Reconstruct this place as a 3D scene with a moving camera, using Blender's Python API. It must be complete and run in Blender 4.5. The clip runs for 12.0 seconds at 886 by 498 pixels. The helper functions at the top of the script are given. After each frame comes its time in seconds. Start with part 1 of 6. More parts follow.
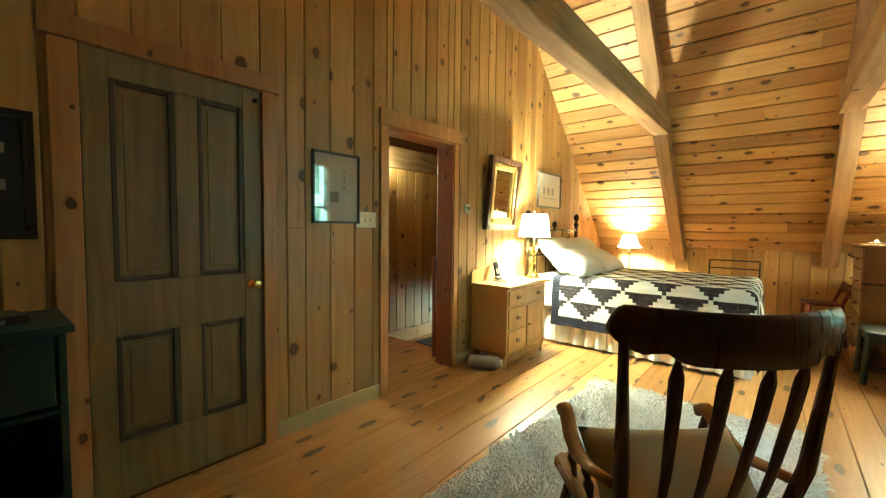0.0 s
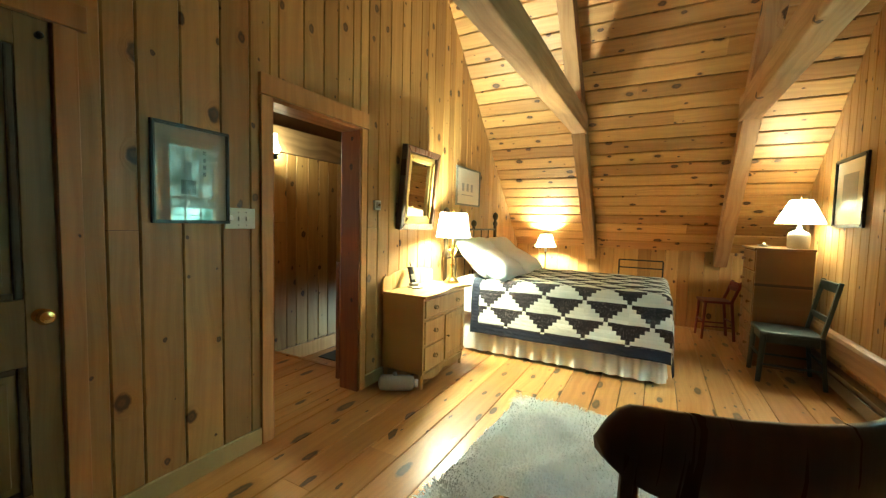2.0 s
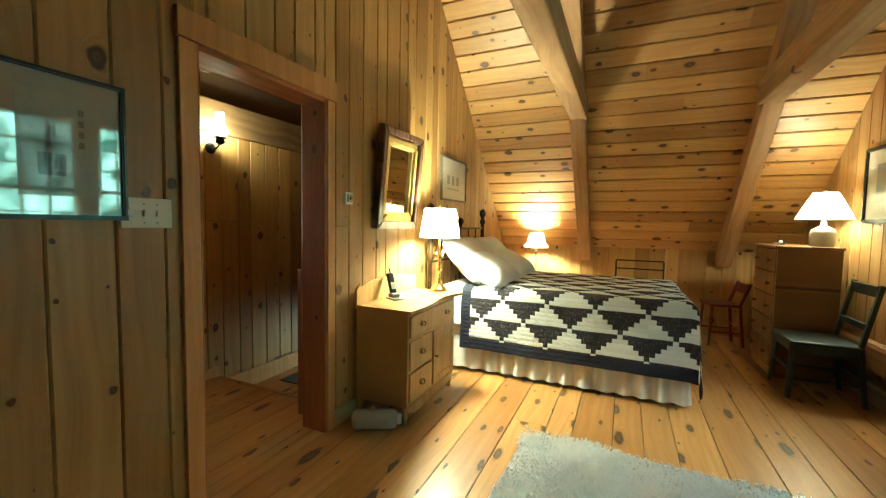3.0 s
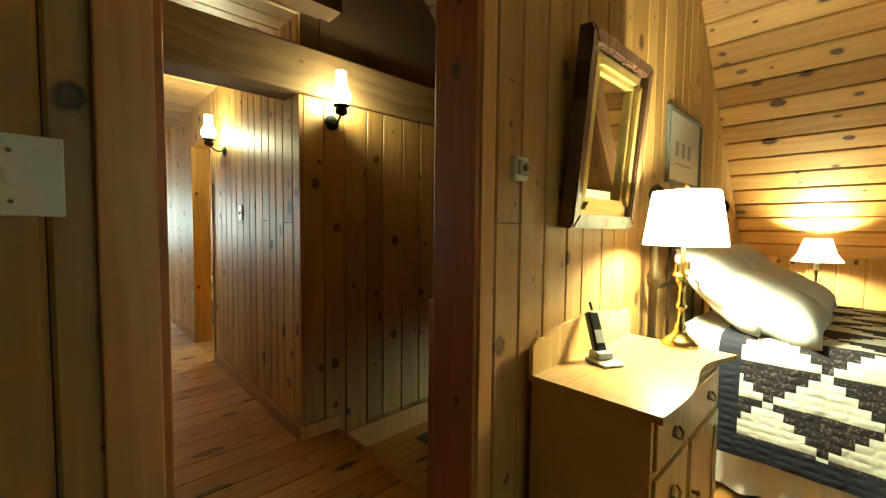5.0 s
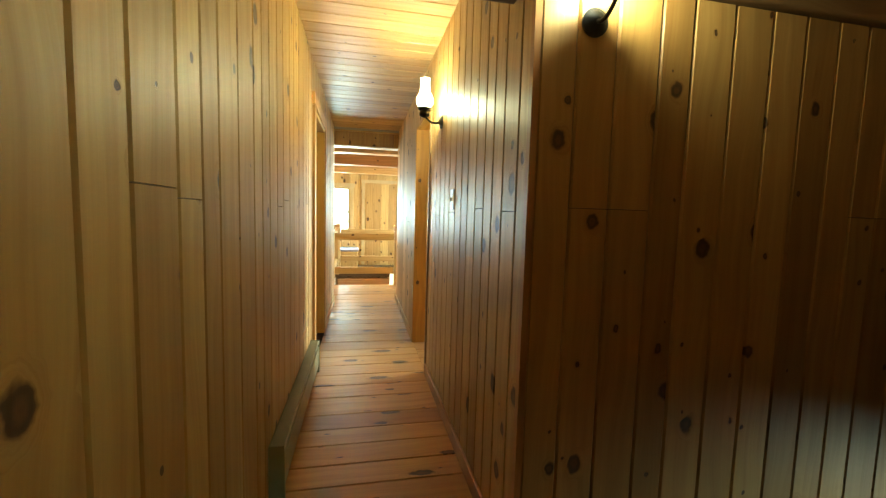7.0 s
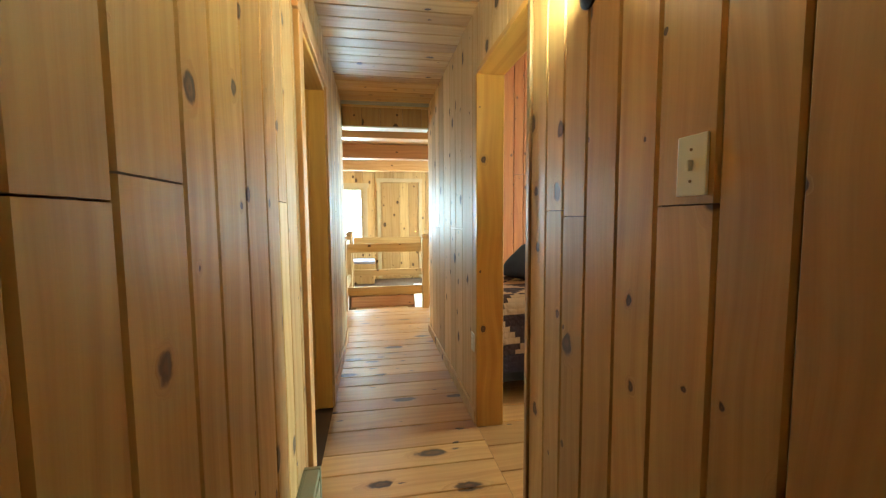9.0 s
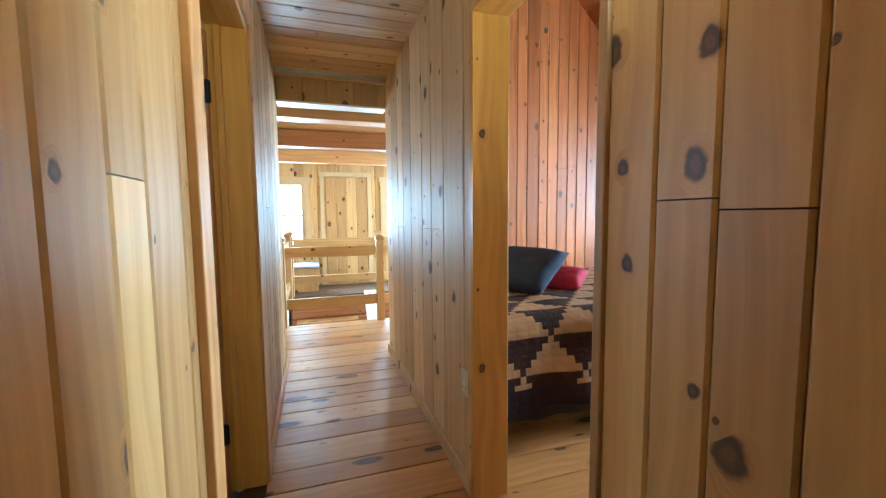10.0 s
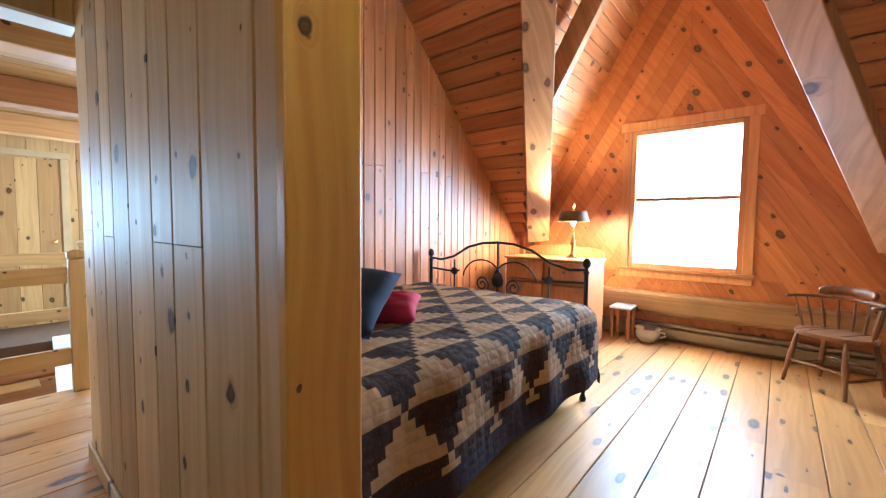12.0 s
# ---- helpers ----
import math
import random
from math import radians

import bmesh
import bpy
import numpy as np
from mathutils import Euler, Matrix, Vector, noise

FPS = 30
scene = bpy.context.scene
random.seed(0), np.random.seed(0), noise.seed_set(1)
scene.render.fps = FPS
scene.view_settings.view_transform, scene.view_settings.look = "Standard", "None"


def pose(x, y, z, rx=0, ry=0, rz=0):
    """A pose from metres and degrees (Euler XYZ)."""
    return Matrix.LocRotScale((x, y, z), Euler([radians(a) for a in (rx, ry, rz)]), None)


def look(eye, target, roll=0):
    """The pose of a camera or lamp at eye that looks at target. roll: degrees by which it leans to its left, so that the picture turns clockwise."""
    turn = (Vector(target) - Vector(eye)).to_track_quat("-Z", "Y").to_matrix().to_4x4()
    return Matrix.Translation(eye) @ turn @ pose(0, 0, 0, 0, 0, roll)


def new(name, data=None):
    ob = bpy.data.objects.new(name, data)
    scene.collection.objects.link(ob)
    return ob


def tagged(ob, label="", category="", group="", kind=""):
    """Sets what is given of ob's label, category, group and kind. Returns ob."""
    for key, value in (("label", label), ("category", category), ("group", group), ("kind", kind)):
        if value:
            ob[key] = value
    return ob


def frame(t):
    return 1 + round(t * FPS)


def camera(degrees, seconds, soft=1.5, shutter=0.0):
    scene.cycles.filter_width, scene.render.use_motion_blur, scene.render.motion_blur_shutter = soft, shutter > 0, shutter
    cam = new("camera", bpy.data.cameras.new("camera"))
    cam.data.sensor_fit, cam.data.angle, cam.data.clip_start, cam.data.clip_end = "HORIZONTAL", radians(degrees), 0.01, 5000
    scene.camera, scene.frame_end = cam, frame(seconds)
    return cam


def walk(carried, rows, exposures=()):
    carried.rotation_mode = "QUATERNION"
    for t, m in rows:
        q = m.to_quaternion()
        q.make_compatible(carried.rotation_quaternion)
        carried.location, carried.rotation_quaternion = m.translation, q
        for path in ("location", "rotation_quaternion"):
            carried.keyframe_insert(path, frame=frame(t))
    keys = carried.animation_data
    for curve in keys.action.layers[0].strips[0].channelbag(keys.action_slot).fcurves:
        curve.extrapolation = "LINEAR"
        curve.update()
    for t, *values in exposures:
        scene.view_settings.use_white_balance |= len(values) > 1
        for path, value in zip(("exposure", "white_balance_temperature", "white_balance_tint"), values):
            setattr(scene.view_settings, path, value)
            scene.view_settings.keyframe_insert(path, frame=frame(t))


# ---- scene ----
cam = camera(96.3, 12.0, 1.3)
PATH = [
    (0, (2.282, 0.593, 1.296), (0.994, 2.119, 1.188), 0.7),
    (0.5, (2.26, 0.646, 1.31), (1.049, 2.234, 1.195), 0.9),
    (1, (2.226, 0.732, 1.316), (1.094, 2.376, 1.199), 1.0),
    (1.5, (2.162, 0.864, 1.328), (1.106, 2.558, 1.205), 1.2),
    (2, (2.028, 1.032, 1.345), (1.082, 2.79, 1.216), 1.4),
    (2.5, (1.838, 1.239, 1.349), (1.006, 3.052, 1.223), 1.3),
    (2.7, (1.771, 1.348, 1.337), (0.953, 3.168, 1.213), 1.2),
    (4.3, (1.117, 2.234, 1.301), (-0.034, 3.865, 1.184), -0.2),
    (4.5, (1.027, 2.332, 1.285), (-0.209, 3.9, 1.182), 0.1),
    (5, (0.815, 2.519, 1.278), (-0.636, 3.891, 1.171), 0.6),
    (5.5, (0.625, 2.679, 1.274), (-1.031, 3.795, 1.157), 1.3),
    (6, (0.385, 2.816, 1.278), (-1.414, 3.678, 1.131), 1.8),
    (6.5, (0.109, 2.915, 1.276), (-1.782, 3.544, 1.119), 2.1),
    (7, (-0.224, 2.975, 1.277), (-2.175, 3.38, 1.111), 1.6),
    (7.2, (-0.392, 2.991, 1.275), (-2.358, 3.32, 1.113), 1.3),
    (9, (-1.831, 2.89, 1.278), (-3.795, 3.235, 1.122), -0.4),
    (9.5, (-2.211, 2.871, 1.275), (-4.152, 3.328, 1.117), -0.5),
    (10, (-2.545, 2.852, 1.273), (-4.441, 3.468, 1.109), -0.5),
    (10.5, (-2.851, 2.852, 1.28), (-4.659, 3.692, 1.115), -0.5),
    (11, (-3.102, 2.942, 1.266), (-4.779, 4.021, 1.117), -0.3),
    (11.5, (-3.308, 2.988, 1.259), (-4.775, 4.342, 1.136), 0.2),
    (12, (-3.43, 3.135, 1.262), (-4.721, 4.658, 1.143), 0.6),
]
walk(cam, [(t, look(eye, target, roll)) for t, eye, target, roll in PATH],
     [(0, 0.85, 5700, -12), (2.5, 0.3, 5400, -13), (4.5, -0.45, 6300, -13), (5.5, -0.4, 6300, -18), (7, -0.25, 6000, -19), (9, -0.35, 5200, -15), (10.5, -0.3, 4300, -6), (12, -0.65, 4400, -4)])

# world, daylight and exposure
world = bpy.data.worlds.new("sky")
scene.world = world
world.use_nodes = True
wn = world.node_tree.nodes
sky = wn.new("ShaderNodeTexSky")
sky.sky_type, sky.sun_disc = "NISHITA", False
sky.sun_elevation, sky.sun_rotation = radians(48), radians(20)
world.node_tree.links.new(sky.outputs[0], wn["Background"].inputs[0])
wn["Background"].inputs[1].default_value = 0.12


def lamp(name, kind, m, power, color, size=0.1, size_y=None):
    d = bpy.data.lights.new(name, kind)
    d.energy, d.color = power, color
    if kind == "AREA":
        d.shape, d.size, d.size_y = "RECTANGLE", size, size_y or size
    elif kind == "POINT":
        d.shadow_soft_size = size
    o = new(name, d)
    o.matrix_world = m
    return o


WARM = (1.0, 0.88, 0.58)
DAY = (0.86, 0.96, 1.0)
# sky light standing in the window openings; two of the lamps have no opening
lamp("daylight_dormer", "AREA", look((-4.235, 8.36, 1.6), (-4.235, 0.0, 1.4)), 940, (0.90, 0.96, 1.0), 1.5, 2.0)
lamp("daylight_loft_a", "AREA", look((-10.62, 2.4, 1.35), (-6.2, 3.0, 0.5)), 320, DAY, 0.8, 1.4)
lamp("daylight_loft_b", "AREA", look((-10.62, 4.75, 1.35), (-7, 3.8, 0.4)), 330, DAY, 1.2, 1.4)
# added fill that brightens the loft; the wall behind it has no window
lamp("fill_loft", "AREA", look((-8.2, 7.4, 1.6), (-7.2, 3.3, 0.0)), 640, DAY, 2.2, 1.4)
lamp("daylight_side_room", "AREA", look((-5.43, 0.75, 1.5), (-3.4, 3.5, 1.6)), 44, (0.78, 0.86, 1.0), 0.9, 1.1)
# added before the solid end wall, for the patch from an unseen stair window
lamp("daylight_stair", "AREA", look((-0.75, 6.58, 0.0), (-1.45, 5.0, -0.06)), 2.4, (0.86, 1.0, 0.9), 0.7, 0.3).data.spread = radians(32)

# bulbs of the lamps that are lit
lamp("bulb_nightstand", "POINT", pose(0.275, 4.49, 1.32), 250, WARM, 0.08)
lamp("bulb_floor_lamp", "POINT", pose(0.56, 7.02, 1.14), 185, WARM, 0.04)
lamp("bulb_dresser", "POINT", pose(3.235, 6.05, 1.52), 62, WARM, 0.08)
lamp("bulb_sconce_stair", "POINT", pose(-1.31, 3.70, 2.005), 30, (1.0, 0.90, 0.58), 0.03)
lamp("bulb_sconce_hall", "POINT", pose(-2.90, 3.38, 2.005), 44, (1.0, 0.90, 0.58), 0.03)
lamp("bulb_guest", "POINT", pose(-5.12, 7.28, 1.315), 330, (1.0, 0.66, 0.28), 0.04)


# ---- materials ----
def mat_new(name):
    m = bpy.data.materials.new(name)
    m.use_nodes = True
    nt = m.node_tree
    return m, nt, nt.nodes["Principled BSDF"]


def node(nt, kind, *ins, **props):
    n = nt.nodes.new(kind)
    for k, v in props.items():
        setattr_safe(n, k, v)
    for i, v in enumerate(ins):
        if v is None:
            continue
        if isinstance(v, bpy.types.NodeSocket):
            nt.links.new(v, n.inputs[i])
        else:
            n.inputs[i].default_value = v
    return n


def setattr_safe(n, k, v):
    if k == "op":
        n.operation = v
    elif k == "blend":
        n.data_type, n.blend_type = "RGBA", v
    elif k == "dims":
        n.voronoi_dimensions = v
    elif k == "clamp":
        n.use_clamp = v


def math_(nt, op, a, b=None, c=None, clamp=False):
    n = node(nt, "ShaderNodeMath", a, b, c, op=op)
    n.use_clamp = clamp
    return n.outputs[0]


def mixc(nt, f, a, b, blend="MIX"):
    n = nt.nodes.new("ShaderNodeMix")
    n.data_type, n.blend_type = "RGBA", blend
    for i, v in ((0, f), (6, a), (7, b)):
        if isinstance(v, bpy.types.NodeSocket):
            nt.links.new(v, n.inputs[i])
        else:
            n.inputs[i].default_value = (*v, 1) if isinstance(v, tuple) and len(v) == 3 else v
    return n.outputs[2]


def ramp(nt, f, lo, hi):
    n = node(nt, "ShaderNodeMapRange", f, lo, hi, 0.0, 1.0)
    n.clamp = True
    return n.outputs[0]


def bump(nt, b, h, strength, dist=0.01):
    n = node(nt, "ShaderNodeBump")
    n.inputs["Strength"].default_value, n.inputs["Distance"].default_value = strength, dist
    nt.links.new(h, n.inputs["Height"])
    nt.links.new(n.outputs[0], b.inputs["Normal"])


def pine(name, across, along, light=(0.56, 0.345, 0.135), dark=(0.38, 0.20, 0.065), rough=0.42, island=False,
         knots=(6.0, 4.0), share=0.36, spread=0.42, coat=0.0, stain=0.0, knot_r=(0.07, 0.022), grain=0.72):
    """Knotty pine: across and along are the board's two directions in the world."""
    m, nt, b = mat_new(name)
    co = node(nt, "ShaderNodeTexCoord").outputs["Object"]
    a = node(nt, "ShaderNodeVectorMath", co, across, op="DOT_PRODUCT").outputs["Value"]
    l = node(nt, "ShaderNodeVectorMath", co, along, op="DOT_PRODUCT").outputs["Value"]
    if island:
        r = node(nt, "ShaderNodeNewGeometry").outputs["Random Per Island"]
    else:
        r = node(nt, "ShaderNodeObjectInfo").outputs["Random"]
    a2 = math_(nt, "MULTIPLY_ADD", r, 17.3, a)
    l2 = math_(nt, "MULTIPLY_ADD", r, 53.1, l)
    r9 = math_(nt, "MULTIPLY", r, 9.0)
    wob = node(nt, "ShaderNodeTexNoise", node(nt, "ShaderNodeCombineXYZ", a2, l2, r9).outputs[0])
    wob.inputs["Scale"].default_value, wob.inputs["Detail"].default_value = 1.6, 1.0
    # knots first: the grain swerves round them
    kv = node(nt, "ShaderNodeCombineXYZ", math_(nt, "MULTIPLY", a2, knots[0]), math_(nt, "MULTIPLY", l2, knots[1]), r9).outputs[0]
    vo = node(nt, "ShaderNodeTexVoronoi", kv)
    vo.voronoi_dimensions = "2D"
    vo.inputs["Scale"].default_value = 1.0
    cc = node(nt, "ShaderNodeSeparateColor", vo.outputs["Color"])
    gate = math_(nt, "LESS_THAN", cc.outputs[0], share)
    rad = math_(nt, "MULTIPLY_ADD", math_(nt, "POWER", cc.outputs[1], 2.4), knot_r[0] * 1.5, knot_r[1] * 0.75)
    edge = node(nt, "ShaderNodeTexNoise", node(nt, "ShaderNodeCombineXYZ", a2, l2, r9).outputs[0])
    edge.inputs["Scale"].default_value = 32.0
    dist = math_(nt, "MULTIPLY_ADD", edge.outputs[0], 0.13, math_(nt, "SUBTRACT", vo.outputs["Distance"], 0.065))
    q = math_(nt, "DIVIDE", dist, rad)
    core = math_(nt, "MULTIPLY", math_(nt, "SUBTRACT", 1.0, ramp(nt, q, 0.78, 1.06)), gate)
    halo = math_(nt, "MULTIPLY", math_(nt, "SUBTRACT", 1.0, ramp(nt, q, 0.9, 1.8)), gate)
    ring = math_(nt, "SINE", math_(nt, "MULTIPLY", q, 8.0))
    # grain
    warp = math_(nt, "MULTIPLY_ADD", halo, 0.10, math_(nt, "MULTIPLY", wob.outputs[0], 0.11))
    ga = math_(nt, "ADD", a2, warp)
    g1 = node(nt, "ShaderNodeTexNoise", node(nt, "ShaderNodeCombineXYZ", math_(nt, "MULTIPLY", ga, 34.0), math_(nt, "MULTIPLY", l2, 1.1), r9).outputs[0])
    g1.inputs["Scale"].default_value, g1.inputs["Detail"].default_value = 1.0, 3.0
    g2 = node(nt, "ShaderNodeTexNoise", node(nt, "ShaderNodeCombineXYZ", math_(nt, "MULTIPLY", ga, 190.0), math_(nt, "MULTIPLY", l2, 6.0), r9).outputs[0])
    g2.inputs["Scale"].default_value, g2.inputs["Detail"].default_value = 1.0, 2.0
    g = math_(nt, "ADD", math_(nt, "MULTIPLY", ramp(nt, g1.outputs[0], 0.35, 0.7), grain), math_(nt, "MULTIPLY", g2.outputs[0], 0.3))
    col = mixc(nt, g, light, dark)
    tone = math_(nt, "MULTIPLY_ADD", math_(nt, "FRACT", math_(nt, "MULTIPLY", r, 7.77)), spread, 1.0 - spread * 0.6)
    col = mixc(nt, 1.0, col, node(nt, "ShaderNodeCombineColor", tone, math_(nt, "POWER", tone, 1.25), math_(nt, "POWER", tone, 1.5)).outputs[0], "MULTIPLY")
    col = mixc(nt, math_(nt, "MULTIPLY", halo, 0.28), col, (0.27, 0.095, 0.025))
    kc = mixc(nt, ramp(nt, ring, -1.0, 1.0), (0.035, 0.016, 0.008), (0.10, 0.042, 0.016))
    col = mixc(nt, math_(nt, "MULTIPLY", core, 0.93), col, kc)
    if stain:
        st = node(nt, "ShaderNodeTexNoise", co)
        st.inputs["Scale"].default_value, st.inputs["Detail"].default_value = 2.3, 4.0
        col = mixc(nt, math_(nt, "MULTIPLY", ramp(nt, st.outputs[0], 0.5, 0.75), stain), col, (0.10, 0.05, 0.025))
    nt.links.new(col, b.inputs["Base Color"])
    nt.links.new(math_(nt, "MULTIPLY_ADD", g, 0.14, rough - 0.05), b.inputs["Roughness"])
    if coat:
        b.inputs["Coat Weight"].default_value, b.inputs["Coat Roughness"].default_value = coat, 0.28
    bump(nt, b, math_(nt, "SUBTRACT", math_(nt, "MULTIPLY", g, 0.6), math_(nt, "MULTIPLY", core, 0.7)), 0.25, 0.004)
    return m


def plain(name, color, rough=0.5, metal=0.0, var=0.12, scale=9.0, bumpy=0.15, coat=0.0, fine=80.0):
    """A paint, metal or cloth with variation at two scales."""
    m, nt, b = mat_new(name)
    co = node(nt, "ShaderNodeTexCoord").outputs["Object"]
    n1 = node(nt, "ShaderNodeTexNoise", co)
    n1.inputs["Scale"].default_value, n1.inputs["Detail"].default_value = scale, 4.0
    n2 = node(nt, "ShaderNodeTexNoise", co)
    n2.inputs["Scale"].default_value, n2.inputs["Detail"].default_value = fine, 2.0
    f = math_(nt, "ADD", math_(nt, "MULTIPLY", n1.outputs[0], 0.65), math_(nt, "MULTIPLY", n2.outputs[0], 0.35))
    col = mixc(nt, f, tuple(min(1, c * (1 + var)) for c in color), tuple(c * (1 - var * 2) for c in color))
    nt.links.new(col, b.inputs["Base Color"])
    nt.links.new(math_(nt, "MULTIPLY_ADD", n1.outputs[0], 0.16, rough - 0.08), b.inputs["Roughness"])
    b.inputs["Metallic"].default_value = metal
    b.inputs["Coat Weight"].default_value = coat
    if bumpy:
        bump(nt, b, n2.outputs[0], bumpy, 0.003)
    return m


def glass(name, tint=(1, 1, 1), rough=0.0):
    m, nt, b = mat_new(name)
    b.inputs["Base Color"].default_value = (*tint, 1)
    b.inputs["Transmission Weight"].default_value, b.inputs["Roughness"].default_value, b.inputs["IOR"].default_value = 1.0, rough, 1.45
    return m


def glowing(name, color, strength, base=(0.9, 0.85, 0.75)):
    m, nt, b = mat_new(name)
    b.inputs["Base Color"].default_value = (*base, 1)
    b.inputs["Emission Color"].default_value, b.inputs["Emission Strength"].default_value = (*color, 1), strength
    b.inputs["Roughness"].default_value = 0.8
    return m


def shade_cloth(name, color=(0.82, 0.75, 0.60)):
    """A lampshade that lets its bulb's light through."""
    m, nt, b = mat_new(name)
    b.inputs["Base Color"].default_value = (*color, 1)
    b.inputs["Roughness"].default_value = 0.9
    tr = nt.nodes.new("ShaderNodeBsdfTranslucent")
    tr.inputs[0].default_value = (*color, 1)
    mx = nt.nodes.new("ShaderNodeMixShader")
    mx.inputs[0].default_value = 0.6
    nt.links.new(b.outputs[0], mx.inputs[1])
    nt.links.new(tr.outputs[0], mx.inputs[2])
    nt.links.new(mx.outputs[0], nt.nodes["Material Output"].inputs[0])
    return m


X, Y, Z = (1, 0, 0), (0, 1, 0), (0, 0, 1)
PINE_X = pine("pine_wall_gable", Y, Z, (0.49, 0.29, 0.10), (0.33, 0.165, 0.05), rough=0.42, share=0.52, knot_r=(0.12, 0.04), knots=(6.0, 4.6), grain=0.6)
PINE_Y = pine("pine_wall_long", X, Z, (0.52, 0.325, 0.11), (0.36, 0.19, 0.055), rough=0.46, share=0.5, knots=(6.0, 4.6), knot_r=(0.12, 0.04), grain=0.6)
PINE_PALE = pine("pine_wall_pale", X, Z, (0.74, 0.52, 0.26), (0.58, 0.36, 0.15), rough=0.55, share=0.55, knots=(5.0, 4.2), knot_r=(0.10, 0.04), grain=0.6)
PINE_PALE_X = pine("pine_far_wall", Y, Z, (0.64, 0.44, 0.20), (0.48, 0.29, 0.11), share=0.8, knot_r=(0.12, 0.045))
PINE_RED = pine("pine_wall_bedroom", Y, Z, (0.48, 0.185, 0.05), (0.33, 0.10, 0.023), share=0.5, knots=(7.0, 5.0), knot_r=(0.10, 0.035))
PINE_RED_Y = pine("pine_wall_window", (0.8, 0, 0.6), (-0.6, 0, 0.8), (0.50, 0.18, 0.04), (0.35, 0.10, 0.02), island=True, share=0.5, knot_r=(0.12, 0.04))
PINE_ROOF = pine("pine_roof", (0, 0.707, -0.707), X, (0.62, 0.37, 0.13), (0.42, 0.21, 0.06), island=True, knots=(7.0, 4.2), share=0.6, knot_r=(0.13, 0.045), spread=0.5, grain=0.6)
PINE_ROOF_RED = pine("pine_roof_bedroom", (0, 0.707, -0.707), X, (0.40, 0.14, 0.036), (0.27, 0.078, 0.018), island=True, share=0.65, knot_r=(0.09, 0.03), spread=0.45)
PINE_CEIL = pine("pine_ceiling", X, Y, (0.62, 0.40, 0.17), (0.46, 0.26, 0.09), island=True)
PINE_FLOOR = pine("pine_floor", X, Y, (0.60, 0.325, 0.10), (0.38, 0.16, 0.038), rough=0.32, knots=(7.0, 2.4), share=0.75, spread=0.42, coat=0.18, knot_r=(0.14, 0.05), grain=0.5)
# stair roof boards: the tie beam's shade is put into this dark brown
PINE_SHADED = pine("pine_stair_roof", (0, 0.707, -0.707), X, (0.17, 0.095, 0.04), (0.10, 0.05, 0.02), island=True, rough=0.6)
BEAM = pine("rough_beam", (0.7, 0, 0.7), Y, (0.47, 0.28, 0.125), (0.27, 0.14, 0.055), rough=0.7, island=True, knots=(4.0, 1.6), share=0.3, stain=0.35)
BEAM_X = pine("rough_beam_cross", (0.7, 0.5, 0.5), (0, 0.7, -0.7), (0.44, 0.26, 0.12), (0.27, 0.14, 0.06), rough=0.7, island=True, knots=(4.0, 1.6), share=0.3, stain=0.3)
VALLEY = pine("valley_timber", (0.8, 0.3, 0.3), (0.2, 0.68, -0.7), (0.46, 0.235, 0.10), (0.29, 0.13, 0.045), rough=0.55, island=True, share=0.5, knot_r=(0.12, 0.05), stain=0.35)
TRIM = pine("pine_trim", Y, Z, (0.52, 0.27, 0.09), (0.38, 0.165, 0.05))
TRIM_Y = pine("pine_trim_long", Y, X, (0.56, 0.31, 0.11), (0.40, 0.19, 0.06))
JAMB = pine("pine_jamb", X, Z, (0.36, 0.13, 0.034), (0.25, 0.075, 0.02), rough=0.4)
JAMB_GOLD = pine("pine_jamb_gold", Y, Z, (0.66, 0.36, 0.055), (0.50, 0.23, 0.028), rough=0.4, share=0.3)
BACKING = plain("board_backing", (0.10, 0.05, 0.02), 0.9, bumpy=0.0)
WHITE = plain("white_paint", (0.80, 0.79, 0.75), 0.45, var=0.04)
PLASTER = plain("outer_wall", (0.45, 0.42, 0.38), 0.9)


# ---- building helpers ----
def mesh_of(bm, name, material, smooth=False):
    me = bpy.data.meshes.new(name)
    bmesh.ops.recalc_face_normals(bm, faces=bm.faces)
    bm.to_mesh(me)
    bm.free()
    if smooth:
        for p in me.polygons:
            p.use_smooth = True
    for m_ in material if isinstance(material, (list, tuple)) else [material]:
        me.materials.append(m_)
    return me


def part(name, bm, material, parent=None, label="", smooth=False):
    ob = new(name, mesh_of(bm, name, material, smooth))
    if parent:
        ob.parent = parent
    if label:
        ob["label"] = label
    return ob


def structure(name, bm, material, label, category):
    return tagged(part(name, bm, material), label, category, kind="structure")


def thing(name, label, category, at=(0, 0, 0), turn=0.0, group=""):
    e = new(name)
    e.empty_display_size = 0.1
    e.matrix_world = pose(*at, 0, 0, turn)
    return tagged(e, label, category, group)


def box(bm, lo, hi, bevel=0.0, m=None):
    c = [(a + b) / 2 for a, b in zip(lo, hi)]
    s = [abs(b - a) for a, b in zip(lo, hi)]
    r = bmesh.ops.create_cube(bm, size=1, matrix=Matrix.Translation(c) @ Matrix.Diagonal((*s, 1)))
    vs = r["verts"]
    if bevel:
        es = list({e for v in vs for e in v.link_edges})
        out = bmesh.ops.bevel(bm, geom=es, offset=bevel, segments=2, affect="EDGES", profile=0.5)
        vs = list({v for f in out["faces"] for v in f.verts} | {v for v in vs if v.is_valid})
    if m is not None:
        bmesh.ops.transform(bm, matrix=m, verts=vs)
    return vs


def boxes(*specs, bevel=0.0):
    bm = bmesh.new()
    for lo, hi in specs:
        box(bm, lo, hi, bevel)
    return bm


